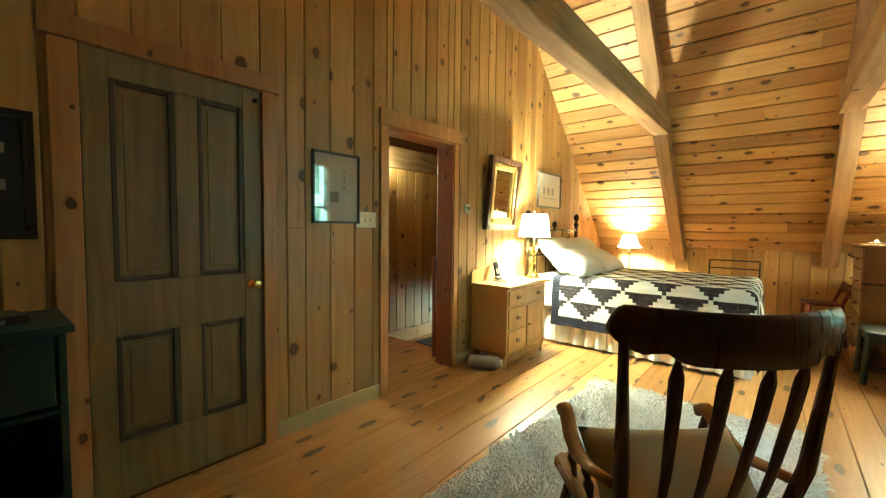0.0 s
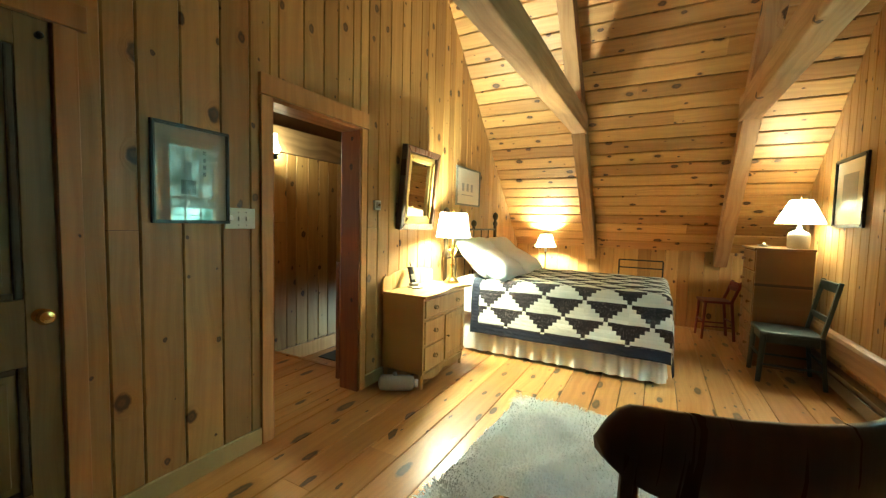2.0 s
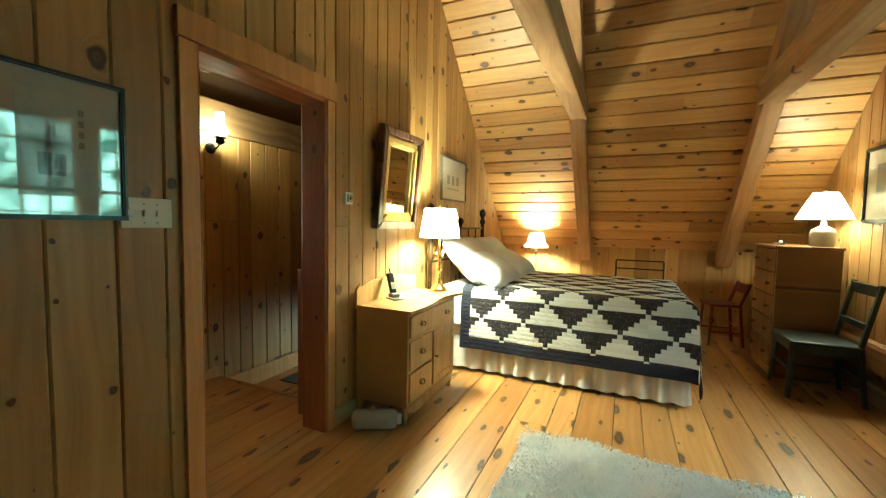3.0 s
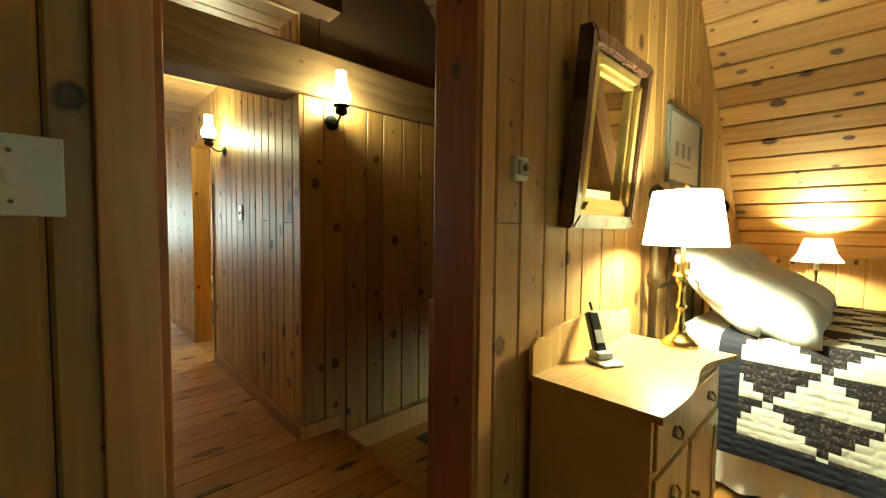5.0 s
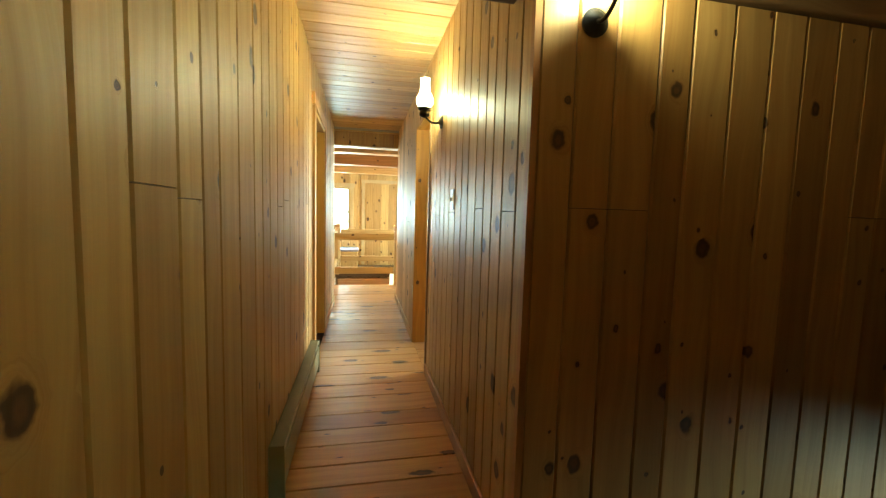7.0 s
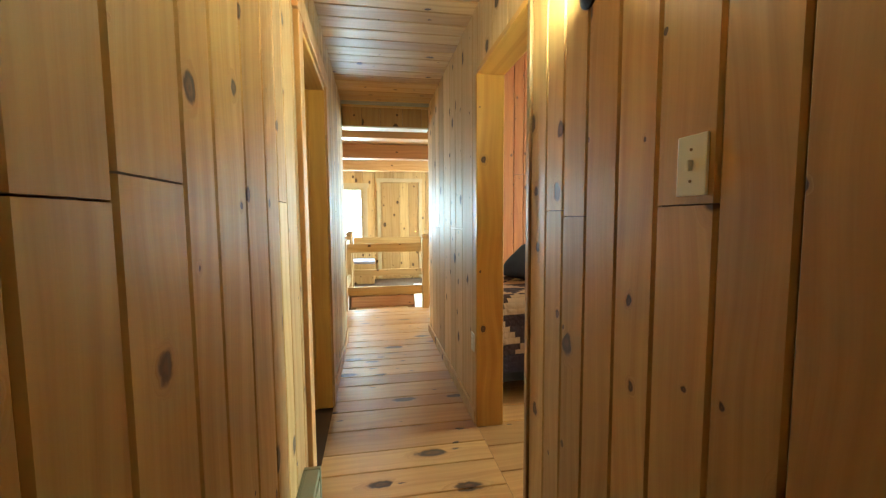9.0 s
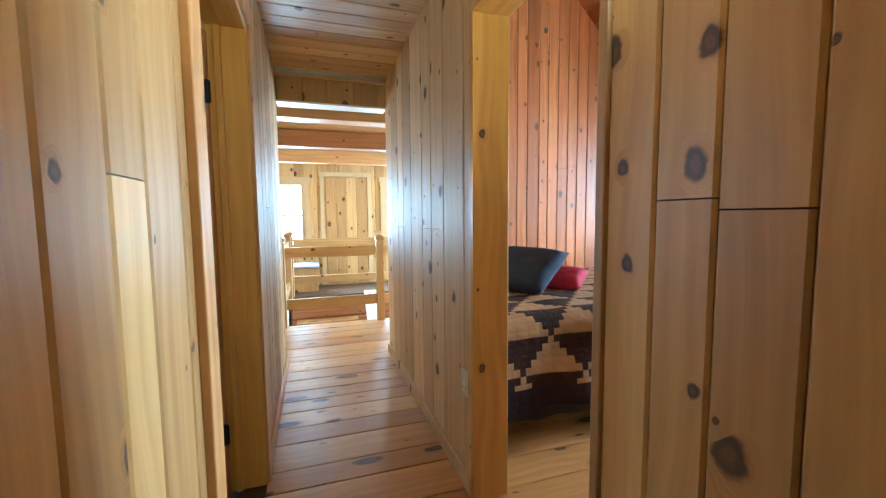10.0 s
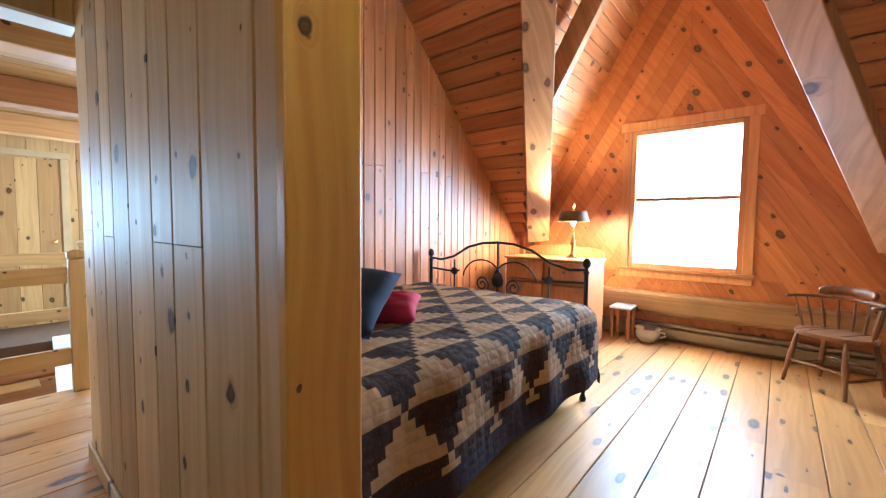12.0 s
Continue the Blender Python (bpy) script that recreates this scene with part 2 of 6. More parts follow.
def bar(bm, a, b, w, h, up=(0, 0, 1), bevel=0.006):
    """A squared timber from a to b, w wide and h deep."""
    a, b, up = Vector(a), Vector(b), Vector(up)
    d = (b - a)
    n = d.length
    d.normalize()
    s = d.cross(up).normalized()
    u = s.cross(d)
    m = Matrix((s, d, u)).transposed().to_4x4()
    m.translation = (a + b) / 2
    return box(bm, (-w / 2, -n / 2, -h / 2), (w / 2, n / 2, h / 2), bevel, m)


def lathe(bm, rings, at=(0, 0, 0), n=24, axis=None, caps=True):
    """A turned shape from (radius, height) rings."""
    m = Matrix.Translation(at)
    if axis is not None:
        m = m @ Vector(axis).to_track_quat("Z", "Y").to_matrix().to_4x4()
    loops = []
    for r, h in rings:
        loops.append([bm.verts.new(m @ Vector((r * math.cos(6.28318 * i / n), r * math.sin(6.28318 * i / n), h))) for i in range(n)])
    for p, q in zip(loops, loops[1:]):
        for i in range(n):
            bm.faces.new((p[i], p[(i + 1) % n], q[(i + 1) % n], q[i]))
    if caps:
        bm.faces.new(loops[0][::-1])
        bm.faces.new(loops[-1])
    return bm


def turned(rings, at=(0, 0, 0), n=24, axis=None, caps=True):
    return lathe(bmesh.new(), rings, at, n, axis, caps)


def tube(bm, pts, r, n=8, flat=1.0):
    """A round bar along points; r is one radius or one for each point."""
    pts = [Vector(p) for p in pts]
    rs = r if isinstance(r, (list, tuple)) else [r] * len(pts)
    loops = []
    for i, p in enumerate(pts):
        d = (pts[min(i + 1, len(pts) - 1)] - pts[max(i - 1, 0)]).normalized()
        ref = Vector((0, 0, 1)) if abs(d.z) < 0.92 else Vector((0, 1, 0))
        s = d.cross(ref).normalized()
        u = s.cross(d)
        loops.append([bm.verts.new(p + (s * math.cos(6.28318 * k / n) + u * math.sin(6.28318 * k / n) * flat) * rs[i]) for k in range(n)])
    for p, q in zip(loops, loops[1:]):
        for k in range(n):
            bm.faces.new((p[k], p[(k + 1) % n], q[(k + 1) % n], q[k]))
    bm.faces.new(loops[0][::-1])
    bm.faces.new(loops[-1])
    return bm


def arc(p, q, sag, n=10, up=(0, 0, 1)):
    """Points on a bow from p to q that rises by sag."""
    p, q, up = Vector(p), Vector(q), Vector(up)
    return [p.lerp(q, i / n) + up * sag * 4 * (i / n) * (1 - i / n) for i in range(n + 1)]


def plate(bm, pts, off):
    """A flat piece with the outline pts, as thick as off."""
    off = Vector(off)
    a = [bm.verts.new(p) for p in pts]
    b = [bm.verts.new(Vector(p) + off) for p in pts]
    n = len(a)
    bm.faces.new(a)
    bm.faces.new(b[::-1])
    for i in range(n):
        bm.faces.new((a[i], b[i], b[(i + 1) % n], a[(i + 1) % n]))
    return bm


def board(bm, quad, normal, thick=0.018, gap=0.0012, ease=0.0065):
    """A plank over the outline quad (four corners), its long edges eased, standing proud along normal."""
    n = Vector(normal)
    q = [Vector(p) for p in quad]
    c = sum(q, Vector()) / 4
    e0 = (q[1] - q[0]).normalized()

    def inset(p, d):
        v = p - c
        s = v.dot(e0)
        return p - e0 * math.copysign(min(d, abs(s)), s)
    back = [bm.verts.new(inset(p, gap)) for p in q]
    mid = [bm.verts.new(inset(p, gap) + n * (thick - ease)) for p in q]
    top = [bm.verts.new(inset(p, gap + ease) + n * thick) for p in q]
    for lo_, hi_ in ((back, mid), (mid, top)):
        for i in range(4):
            bm.faces.new((lo_[i], lo_[(i + 1) % 4], hi_[(i + 1) % 4], hi_[i]))
    bm.faces.new(top)
    return bm


def board_edges(lo, hi, widths, rng, cuts=()):
    e, u = [lo], lo
    while u < hi - 0.03:
        u = min(u + rng.choice(widths) * rng.uniform(0.94, 1.06), hi)
        if hi - u < 0.05:
            u = hi
        e.append(u)
    for c in cuts:
        if lo < c < hi:
            e = [v for v in e if abs(v - c) > 0.035 or v in (lo, hi)] + [c]
    return sorted(set(e))


def panelled(parent, place, normal, lo, hi, base, top, openings, widths, material, seed, seams=0.0, seam_z=1.3, thick=0.018):
    """Upright boards on a wall: place(u, z) gives a point, top(u) the wall's height; openings are (u0, u1, z0, z1)."""
    rng = random.Random(seed)
    edges = board_edges(lo, hi, widths, rng, [c for o in openings for c in o[:2]])
    for a, b in zip(edges, edges[1:]):
        spans = [(base, None)]
        for u0, u1, z0, z1 in openings:
            if a < u1 - 1e-4 and b > u0 + 1e-4:
                spans = ([(base, z0)] if z0 > base + 0.02 else []) + [(z1, None)]
        cut = []
        for z0, z1 in spans:
            s = seam_z + rng.choice((-0.02, 0.0, 0.015)) if rng.random() < seams else None
            if s and z0 < s - 0.3 and (z1 is None or z1 > s + 0.3):
                cut += [(z0, s - 0.0015), (s + 0.0015, z1)]
            else:
                cut.append((z0, z1))
        for z0, z1 in cut:
            za, zb = (top(a), top(b)) if z1 is None else (z1, z1)
            if min(za, zb) - z0 < 0.02:
                continue
            bm = bmesh.new()
            board(bm, [place(a, z0), place(b, z0), place(b, zb), place(a, za)], normal, thick)
            part("board", bm, material, parent)


def face_sheet(outline, off):
    return plate(bmesh.new(), outline, off)


def wall_core(name, outline, openings, place, off, label):
    """A wall's solid core: the outline is cut into upright strips round its openings. outline: top(u) over lo..hi."""
    lo, hi, top = outline
    bm = bmesh.new()
    us = sorted({lo, hi, *[c for o in openings for c in o[:2]], *[lo + (hi - lo) * i / 24 for i in range(25)]})
    for a, b in zip(us, us[1:]):
        spans = [(outline_base[0], None)]
        for u0, u1, z0, z1 in openings:
            if a < u1 - 1e-4 and b > u0 + 1e-4:
                spans = ([(outline_base[0], z0)] if z0 > outline_base[0] + 0.01 else []) + [(z1, None)]
        for z0, z1 in spans:
            za, zb = (top(a), top(b)) if z1 is None else (z1, z1)
            if min(za, zb) > z0 + 0.005:
                plate(bm, [place(a, z0), place(b, z0), place(b, zb), place(a, za)], off)
    return structure(name, bm, BACKING, label, "wall")


outline_base = [0.0]

# ---- the large structure ----
EAVE_A, EAVE_B = 8.47, 8.85     # y + z on the roof's north slope, in the big bedroom and in the guest bedroom
RIDGE = 3.05


def roof_a(y):
    return EAVE_A - y if y > RIDGE else EAVE_A - 2 * RIDGE + y


def roof_b(y):
    return EAVE_B - y if y > RIDGE else EAVE_B - 2 * RIDGE + y


# gable-side partition between the big bedroom and the hall
DW = (2.625, 3.425, 0.0, 2.06)
D1 = (0.90, 1.67, 0.0, 2.06)
wall_a = wall_core("wall_hall", (-1.3, 7.4, roof_a), [DW, D1], lambda u, z: (-0.145, u, z), (0.125, 0, 0), "partition of upright knotty pine boards")
panelled(wall_a, lambda u, z: (-0.018, u, z), X, -1.3, 7.4, 0.0, roof_a, [DW, D1], (0.13, 0.15, 0.17, 0.19), PINE_X, 3, 0.12, 1.28)
panelled(wall_a, lambda u, z: (-0.147, u, z), (-1, 0, 0), 2.3, 7.0, -0.2, lambda u: 3.4, [DW], (0.14, 0.16), PINE_X, 4)

# far gable wall of the big bedroom, with its double window
WA = (3.02, 4.52, 0.85, 2.35)
wall_g = wall_core("wall_gable", (-1.3, 7.4, roof_a), [WA], lambda u, z: (3.46, u, z), (0.16, 0, 0), "gable wall of upright knotty pine boards")
panelled(wall_g, lambda u, z: (3.468, u, z), (-1, 0, 0), -1.3, 7.4, 0.0, roof_a, [WA], (0.14, 0.16, 0.18), PINE_X, 5, 0.1)

# knee walls under the eaves
knee = structure("wall_knee_north", boxes(((-0.02, 7.42, 0), (3.6, 7.52, 1.05))), BACKING, "low knee wall of pine boards under the eaves", "wall")
panelled(knee, lambda u, z: (u, 7.418, z), (0, -1, 0), 0.0, 3.45, 0.0, lambda u: 1.06, [], (0.14, 0.16, 0.18), PINE_Y, 6)
knee_s = structure("wall_knee_south", boxes(((-0.02, -1.42, 0), (3.6, -1.32, 1.05))), BACKING, "low knee wall of pine boards under the eaves", "wall")
panelled(knee_s, lambda u, z: (u, -1.318, z), Y, 0.0, 3.45, 0.0, lambda u: 1.06, [], (0.14, 0.16, 0.18), PINE_Y, 7)


def roof_boards(name, x0, x1, total, lo, hi, material, label, hole=None, south=False):
    """One slope of the roof, sheathed with long boards that run level; hole(y) gives the span left open."""
    rng = random.Random(hash(total) % 97 + int(lo * 10))
    bm = bmesh.new()
    y = lo
    while y < hi - 0.01:
        y2 = min(y + 0.118, hi)
        za, zb = (total - y, total - y2) if not south else (total - 2 * RIDGE + y, total - 2 * RIDGE + y2)
        n = Vector((0, -0.7071, -0.7071)) if not south else Vector((0, 0.7071, -0.7071))
        runs = [(x0, x1)]
        if hole and hole((y + y2) / 2):
            h0, h1 = hole((y + y2) / 2)
            runs = [r for r in ((x0, h0), (h1, x1)) if r[1] - r[0] > 0.02]
        for r0, r1 in runs:
            cut = sorted([r0, r1] + ([rng.uniform(r0 + 0.6, r1 - 0.6)] if r1 - r0 > 2 and rng.random() < 0.6 else []))
            for a, b in zip(cut, cut[1:]):
                # the board's long edges lie along x, over a thin underlay
                plate(bm, [Vector((a, y2, zb)) - n * 0.001, Vector((a, y, za)) - n * 0.001, Vector((b, y, za)) - n * 0.001, Vector((b, y2, zb)) - n * 0.001], -n * 0.02)
                board(bm, [Vector((a, y2, zb)) + n * 0, Vector((a, y, za)), Vector((b, y, za)), Vector((b, y2, zb))], n, 0.02, 0.0045, 0.008)
        y = y2
    return structure(name, bm, material, label, "ceiling")


def roof_deck(name, x0, x1, total, lo, hi, south=False):
    f = (lambda y: total - y) if not south else (lambda y: total - 2 * RIDGE + y)
    bm = plate(bmesh.new(), [(x0, lo, f(lo) + 0.004), (x1, lo, f(lo) + 0.004), (x1, hi, f(hi) + 0.004), (x0, hi, f(hi) + 0.004)], (0, 0, 0.2))
    return structure(name, bm, PLASTER, "roof deck over the boards", "roof")


roof_boards("ceiling_slope_north", 0.0, 3.45, EAVE_A, RIDGE, 7.42, PINE_ROOF, "sloping ceiling of knotty pine boards")
roof_boards("ceiling_slope_south", 0.0, 3.45, EAVE_A, -1.32, RIDGE, PINE_ROOF, "sloping ceiling of knotty pine boards", south=True)
roof_deck("roof_north", -0.15, 3.9, EAVE_A, RIDGE - 0.02, 7.9)
roof_deck("roof_south", -0.15, 3.9, EAVE_A, -1.8, RIDGE + 0.02, True)

# rafters and collar beams of the big bedroom
for i, x in enumerate((1.19, 2.745)):
    w = 0.165
    b_ = thing("collar_beam", "rough-hewn grey brown timber collar beam under the roof", "beam", group="roof timbers")
    bm = bmesh.new()
    box(bm, (x - w / 2, 0.1, 2.40), (x + w / 2, 5.86, 2.63), 0.012)
    for v in bm.verts:
        v.co += Vector((noise.noise(v.co * 1.7), 0, noise.noise(v.co * 1.9 + Vector((4, 0, 0))))) * 0.012
    part("timber", bm, BEAM, b_)
    r_ = thing("rafter", "squared pine rafter running down the roof slope", "rafter", group="roof timbers")
    bm = bmesh.new()
    bar(bm, (x - 0.02 + 0.05 * i, 7.42 - 0.03, EAVE_A - 7.42 - 0.12), (x, RIDGE, EAVE_A - RIDGE - 0.14), w * 0.9, 0.2, (0, 1, 1), 0.008)
    part("timber", bm, BEAM_X, r_)
    s_ = thing("rafter", "squared pine rafter running down the roof slope", "rafter", group="roof timbers")
    bm = bmesh.new()
    bar(bm, (x, -1.3, roof_a(-1.3) - 0.12), (x, RIDGE, EAVE_A - RIDGE - 0.14), w * 0.9, 0.2, (0, -1, 1), 0.008)
    part("timber", bm, BEAM_X, s_)

# floors
floor_sub = structure("floor", boxes(((-0.2, -1.4, -0.16), (3.6, 7.5, -0.021)), ((-1.5, 2.4, -0.16), (-0.2, 3.72, -0.021)), ((-6.3, -0.6, -0.16), (-1.43, 3.5, -0.021)), ((-6.3, 3.5, -0.16), (-1.43, 8.3, -0.021)), ((-7.46, 0.6, -0.16), (-6.3, 6.2, -0.021)),
    ((-10.5, 0.6, -0.16), (-7.46, 2.42, -0.021)), ((-10.5, 0.6, -0.16), (-9.35, 6.2, -0.021))), BACKING, "wide pine floorboards with dark knots", "floor")

# hall: stair wall, corridor walls, ceiling, beam
HALL_R, HALL_L, HALL_END = 3.5, 2.59, -6.2
CEIL = 2.5
D2 = (-4.12, -3.31, 0.0, 2.13)
D3 = (-4.53, -3.66, 0.0, 2.11)
outline_base[0] = -0.4
stair_wall = wall_core("wall_stair", (3.53, 6.6, lambda u: 2.03), [], lambda u, z: (-1.45, u, z), (-0.1, 0, 0), "stair wall of upright pine boards")
panelled(stair_wall, lambda u, z: (-1.448, u, z), X, 3.52, 6.6, -0.4, lambda u: 2.03, [], (0.13, 0.15, 0.17), PINE_X, 8, 0.3, 1.3)
outline_base[0] = 0.0
hall_r = wall_core("wall_corridor_north", (HALL_END, -1.46, lambda u: CEIL), [D2], lambda u, z: (u, 3.52, z), (0, 0.12, 0), "corridor wall of upright knotty pine boards")
panelled(hall_r, lambda u, z: (u, 3.518, z), (0, -1, 0), -3.31, -1.453, 0.0, lambda u: CEIL, [], (0.12, 0.135, 0.15), PINE_Y, 9, 0.3, 1.3)
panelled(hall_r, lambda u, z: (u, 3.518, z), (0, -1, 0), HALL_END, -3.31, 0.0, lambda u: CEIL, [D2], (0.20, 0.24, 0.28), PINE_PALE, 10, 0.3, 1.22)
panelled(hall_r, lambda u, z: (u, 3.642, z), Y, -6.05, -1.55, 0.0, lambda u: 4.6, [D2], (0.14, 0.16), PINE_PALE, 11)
hall_l = wall_core("wall_corridor_south", (HALL_END, -0.15, lambda u: 3.2), [D3], lambda u, z: (u, 2.57, z), (0, -0.12, 0), "corridor wall of upright knotty pine boards")
panelled(hall_l, lambda u, z: (u, 2.572, z), Y, -3.66, -0.165, 0.0, lambda u: 3.2, [], (0.13, 0.15, 0.18), PINE_Y, 12, 0.35, 1.32)
panelled(hall_l, lambda u, z: (u, 2.572, z), Y, HALL_END, -3.66, 0.0, lambda u: 3.2, [D3], (0.13, 0.15, 0.18), PINE_Y, 13, 0.35, 1.32)

structure("corner_trim", boxes(((-1.452, 3.496, 0.0), (-1.426, 3.519, 2.03))), TRIM, "pine corner of the corridor wall", "trim")
# corridor ceiling and the header at its end
bm = bmesh.new()
x = HALL_END
while x < -1.5:
    x2 = min(x + 0.14, -1.45)
    board(bm, [(x, 2.57, CEIL), (x2, 2.57, CEIL), (x2, 3.52, CEIL), (x, 3.52, CEIL)], (0, 0, -1), 0.015)
    x = x2
structure("ceiling_corridor", bm, PINE_CEIL, "flat corridor ceiling of pine boards", "ceiling")
structure("attic_floor", boxes(((HALL_END - 0.1, 2.4, CEIL + 0.004), (-1.3, 3.7, CEIL + 0.12))), BACKING, "boarding above the corridor ceiling", "ceiling")
head = structure("wall_header", boxes(((HALL_END - 0.12, 2.58, 2.25), (HALL_END - 0.0, 3.51, CEIL))), BACKING, "board header over the corridor's end", "wall")
panelled(head, lambda u, z: (HALL_END + 0.002, u, z), X, 2.592, 3.5, 2.25, lambda u: CEIL - 0.016, [], (0.2, 0.24), PINE_X, 14)
# white strip: light along the header's lower edge, put into its colour
part("lower_edge", boxes(((HALL_END - 0.14, 2.59, 2.235), (HALL_END + 0.022, 3.505, 2.25))), WHITE, head, "thin pale strip for the light along the header's lower edge")
# low tie beam over the stair wall and crossing the hall
tb = thing("tie_beam", "dark low timber tie beam across the hall", "beam", group="roof timbers")
part("timber", boxes(((-1.64, 2.58, 2.036), (-1.40, 6.6, 2.30)), bevel=0.01), pine("dark_beam", (0.7, 0, 0.7), Y, (0.27, 0.155, 0.065), (0.15, 0.078, 0.03), rough=0.7, island=True, knots=(4.0, 1.6), share=0.4, stain=0.4), tb)
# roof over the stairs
roof_boards("ceiling_stair", -1.9, -0.15, 7.4, 3.2, 7.0, PINE_SHADED, "dark brown sloping boards over the stair, the beam's shade in their colour")
roof_boards("ceiling_stair_south", -1.9, -0.15, 7.4, 2.3, RIDGE + 0.15, PINE_SHADED, "dark brown sloping boards over the stair, the beam's shade in their colour", south=True)
roof_deck("roof_stair", -2.0, -0.1, 7.45, 2.0, 7.2)
structure("wall_stair_end", boxes(((-1.5, 6.62, -1.6), (-0.1, 6.72, 2.6))), PLASTER, "plain wall at the foot of the stair", "wall")
structure("wall_hall_south", boxes(((-0.3, 2.35, 0), (-0.15, 2.45, 3.4))), BACKING, "plain wall end", "wall")

# guest bedroom
PART_X, WIN_Y, XC = -6.05, 8.1, -4.235


def dormer_z(x):
    return 4.55 - 1.7 * abs(x - XC)


outline_base[0] = 0.0
part_wall = wall_core("wall_bedroom_west", (3.64, 7.8, roof_b), [], lambda u, z: (PART_X - 0.02, u, z), (-0.1, 0, 0), "partition of upright reddish pine boards")
panelled(part_wall, lambda u, z: (PART_X - 0.018, u, z), X, 3.64, 7.8, 0.0, roof_b, [], (0.10, 0.115, 0.13), PINE_RED, 15, 0.3, 1.75)
east = wall_core("wall_bedroom_east", (3.64, 7.8, roof_b), [], lambda u, z: (-1.53, u, z), (0.08, 0, 0), "partition of upright pine boards")
panelled(east, lambda u, z: (-1.532, u, z), (-1, 0, 0), 3.64, 7.8, 0.0, roof_b, [], (0.14, 0.16), PINE_RED, 16)


def dormer_hole(y):
    z = EAVE_B - y
    h = (4.55 - z) / 1.7 - 0.30
    return (max(XC - h, PART_X), min(XC + h, -1.6)) if h > 0 else None


roof_boards("ceiling_bedroom", PART_X, -1.55, EAVE_B, RIDGE, 7.72, PINE_ROOF_RED, "sloping ceiling of reddish pine boards", dormer_hole)
roof_boards("ceiling_bedroom_south", PART_X, -1.55, EAVE_B, 2.4, RIDGE, PINE_ROOF_RED, "sloping ceiling of reddish pine boards", south=True)
# dormer ceilings: level boards between the valley and the window wall
for s in (-1, 1):
    bm = bmesh.new()
    z = 0.9
    while z < 4.5:
        z2 = min(z + 0.105, 4.54)
        xa, xb = XC + s * (4.55 - z) / 1.7, XC + s * (4.55 - z2) / 1.7
        ya, yb = min(EAVE_B - z, 7.76), min(EAVE_B - z2, 7.76)
        n = Vector((-s * 1.7, 0, -1)).normalized()
        board(bm, [(xa, WIN_Y, z), (xb, WIN_Y, z2), (xb, yb, z2), (xa, ya, z)], n, 0.016, 0.003, 0.006)
        z = z2
    structure("ceiling_dormer", bm, pine("pine_dormer", (0.5 * s, 0, 0.86), Y, (0.56, 0.24, 0.07), (0.40, 0.13, 0.035), island=True), "steep dormer ceiling of pine boards", "ceiling")
    bm = plate(bmesh.new(), [(XC + s * 2.02, 8.3, 1.14), (XC, 8.3, 4.575), (XC, 4.28, 4.575), (XC + s * 2.02, 7.72, 1.14)], (s * 0.17, 0, 0.1))
    structure("roof_dormer", bm, PLASTER, "dormer roof over the boards", "roof")
    # valley rafter, hung below the seam of the two roofs
    v_ = thing("valley_rafter", "heavy rough timber rafter at the dormer valley", "rafter", group="roof timbers")
    bm = bmesh.new()
    bar(bm, (XC + s * 1.55, 7.78, 1.12), (XC + s * 0.50, 5.60, 3.30), 0.15, 0.26, (-s * 0.55, -0.4, 0.6), 0.008)
    part("timber", bm, VALLEY, v_)
    j_ = thing("dormer_rafter", "dark timber rafter of the dormer", "rafter", group="roof timbers")
    bm = bmesh.new()
    bar(bm, (XC + s * 1.02, 6.75, 2.42), (XC + s * 0.05, 6.75, 4.1), 0.09, 0.20, (s * 0.86, 0, 0.5), 0.006)
    part("timber", bm, VALLEY, j_)
WB = (XC - 0.545, XC + 0.53, 0.80, 2.36)
outline_base[0] = 0.0
win_wall = wall_core("wall_window", (-6.15, -1.5, lambda u: min(4.6, dormer_z(u) + 0.3)), [WB], lambda u, z: (u, WIN_Y + 0.02, z), (0, 0.14, 0), "dormer wall of slanting reddish pine boards")
# slanting boards laid parallel to the gable's two rakes


def clip(poly, a, b, c):
    """The part of a flat outline where a * x + b * z <= c."""
    out = []
    for p, q in zip(poly, poly[1:] + poly[:1]):
        dp, dq = a * p[0] + b * p[1] - c, a * q[0] + b * q[1] - c
        if dp <= 0:
            out.append(p)
        if (dp < 0 < dq) or (dq < 0 < dp):
            t = dp / (dp - dq)
            out.append((p[0] + (q[0] - p[0]) * t, p[1] + (q[1] - p[1]) * t))
    return out


for s in (-1, 1):
    bm = bmesh.new()
    for k in range(0, 22):
        o0, o1 = 0.165 * k + 0.0015, 0.165 * (k + 1) - 0.0015
        strip = [(XC + s * ((4.7 - z) / 1.7 - o), z) for o, z in ((o0, 4.7), (o0, 0.0), (o1, 0.0), (o1, 4.7))]
        strip = clip(strip, -s, 0, -s * XC - 0.001)
        l_, r_, b_, t_ = WB[0] - 0.05, WB[1] + 0.05, WB[2] - 0.05, WB[3] + 0.05
        for cuts in (((0, -1, -t_),), ((0, 1, b_),), ((0, 1, t_), (0, -1, -b_), (1, 0, l_)), ((0, 1, t_), (0, -1, -b_), (-1, 0, -r_))):
            piece = strip
            for c in cuts:
                piece = clip(piece, *c) if len(piece) > 2 else []
            if len(piece) > 2:
                plate(bm, [(x, WIN_Y, z) for x, z in piece], (0, 0.018, 0))
    ob = part("slanting_boards", bm, PINE_RED_Y, win_wall)
    ob["kind"] = "stuff"
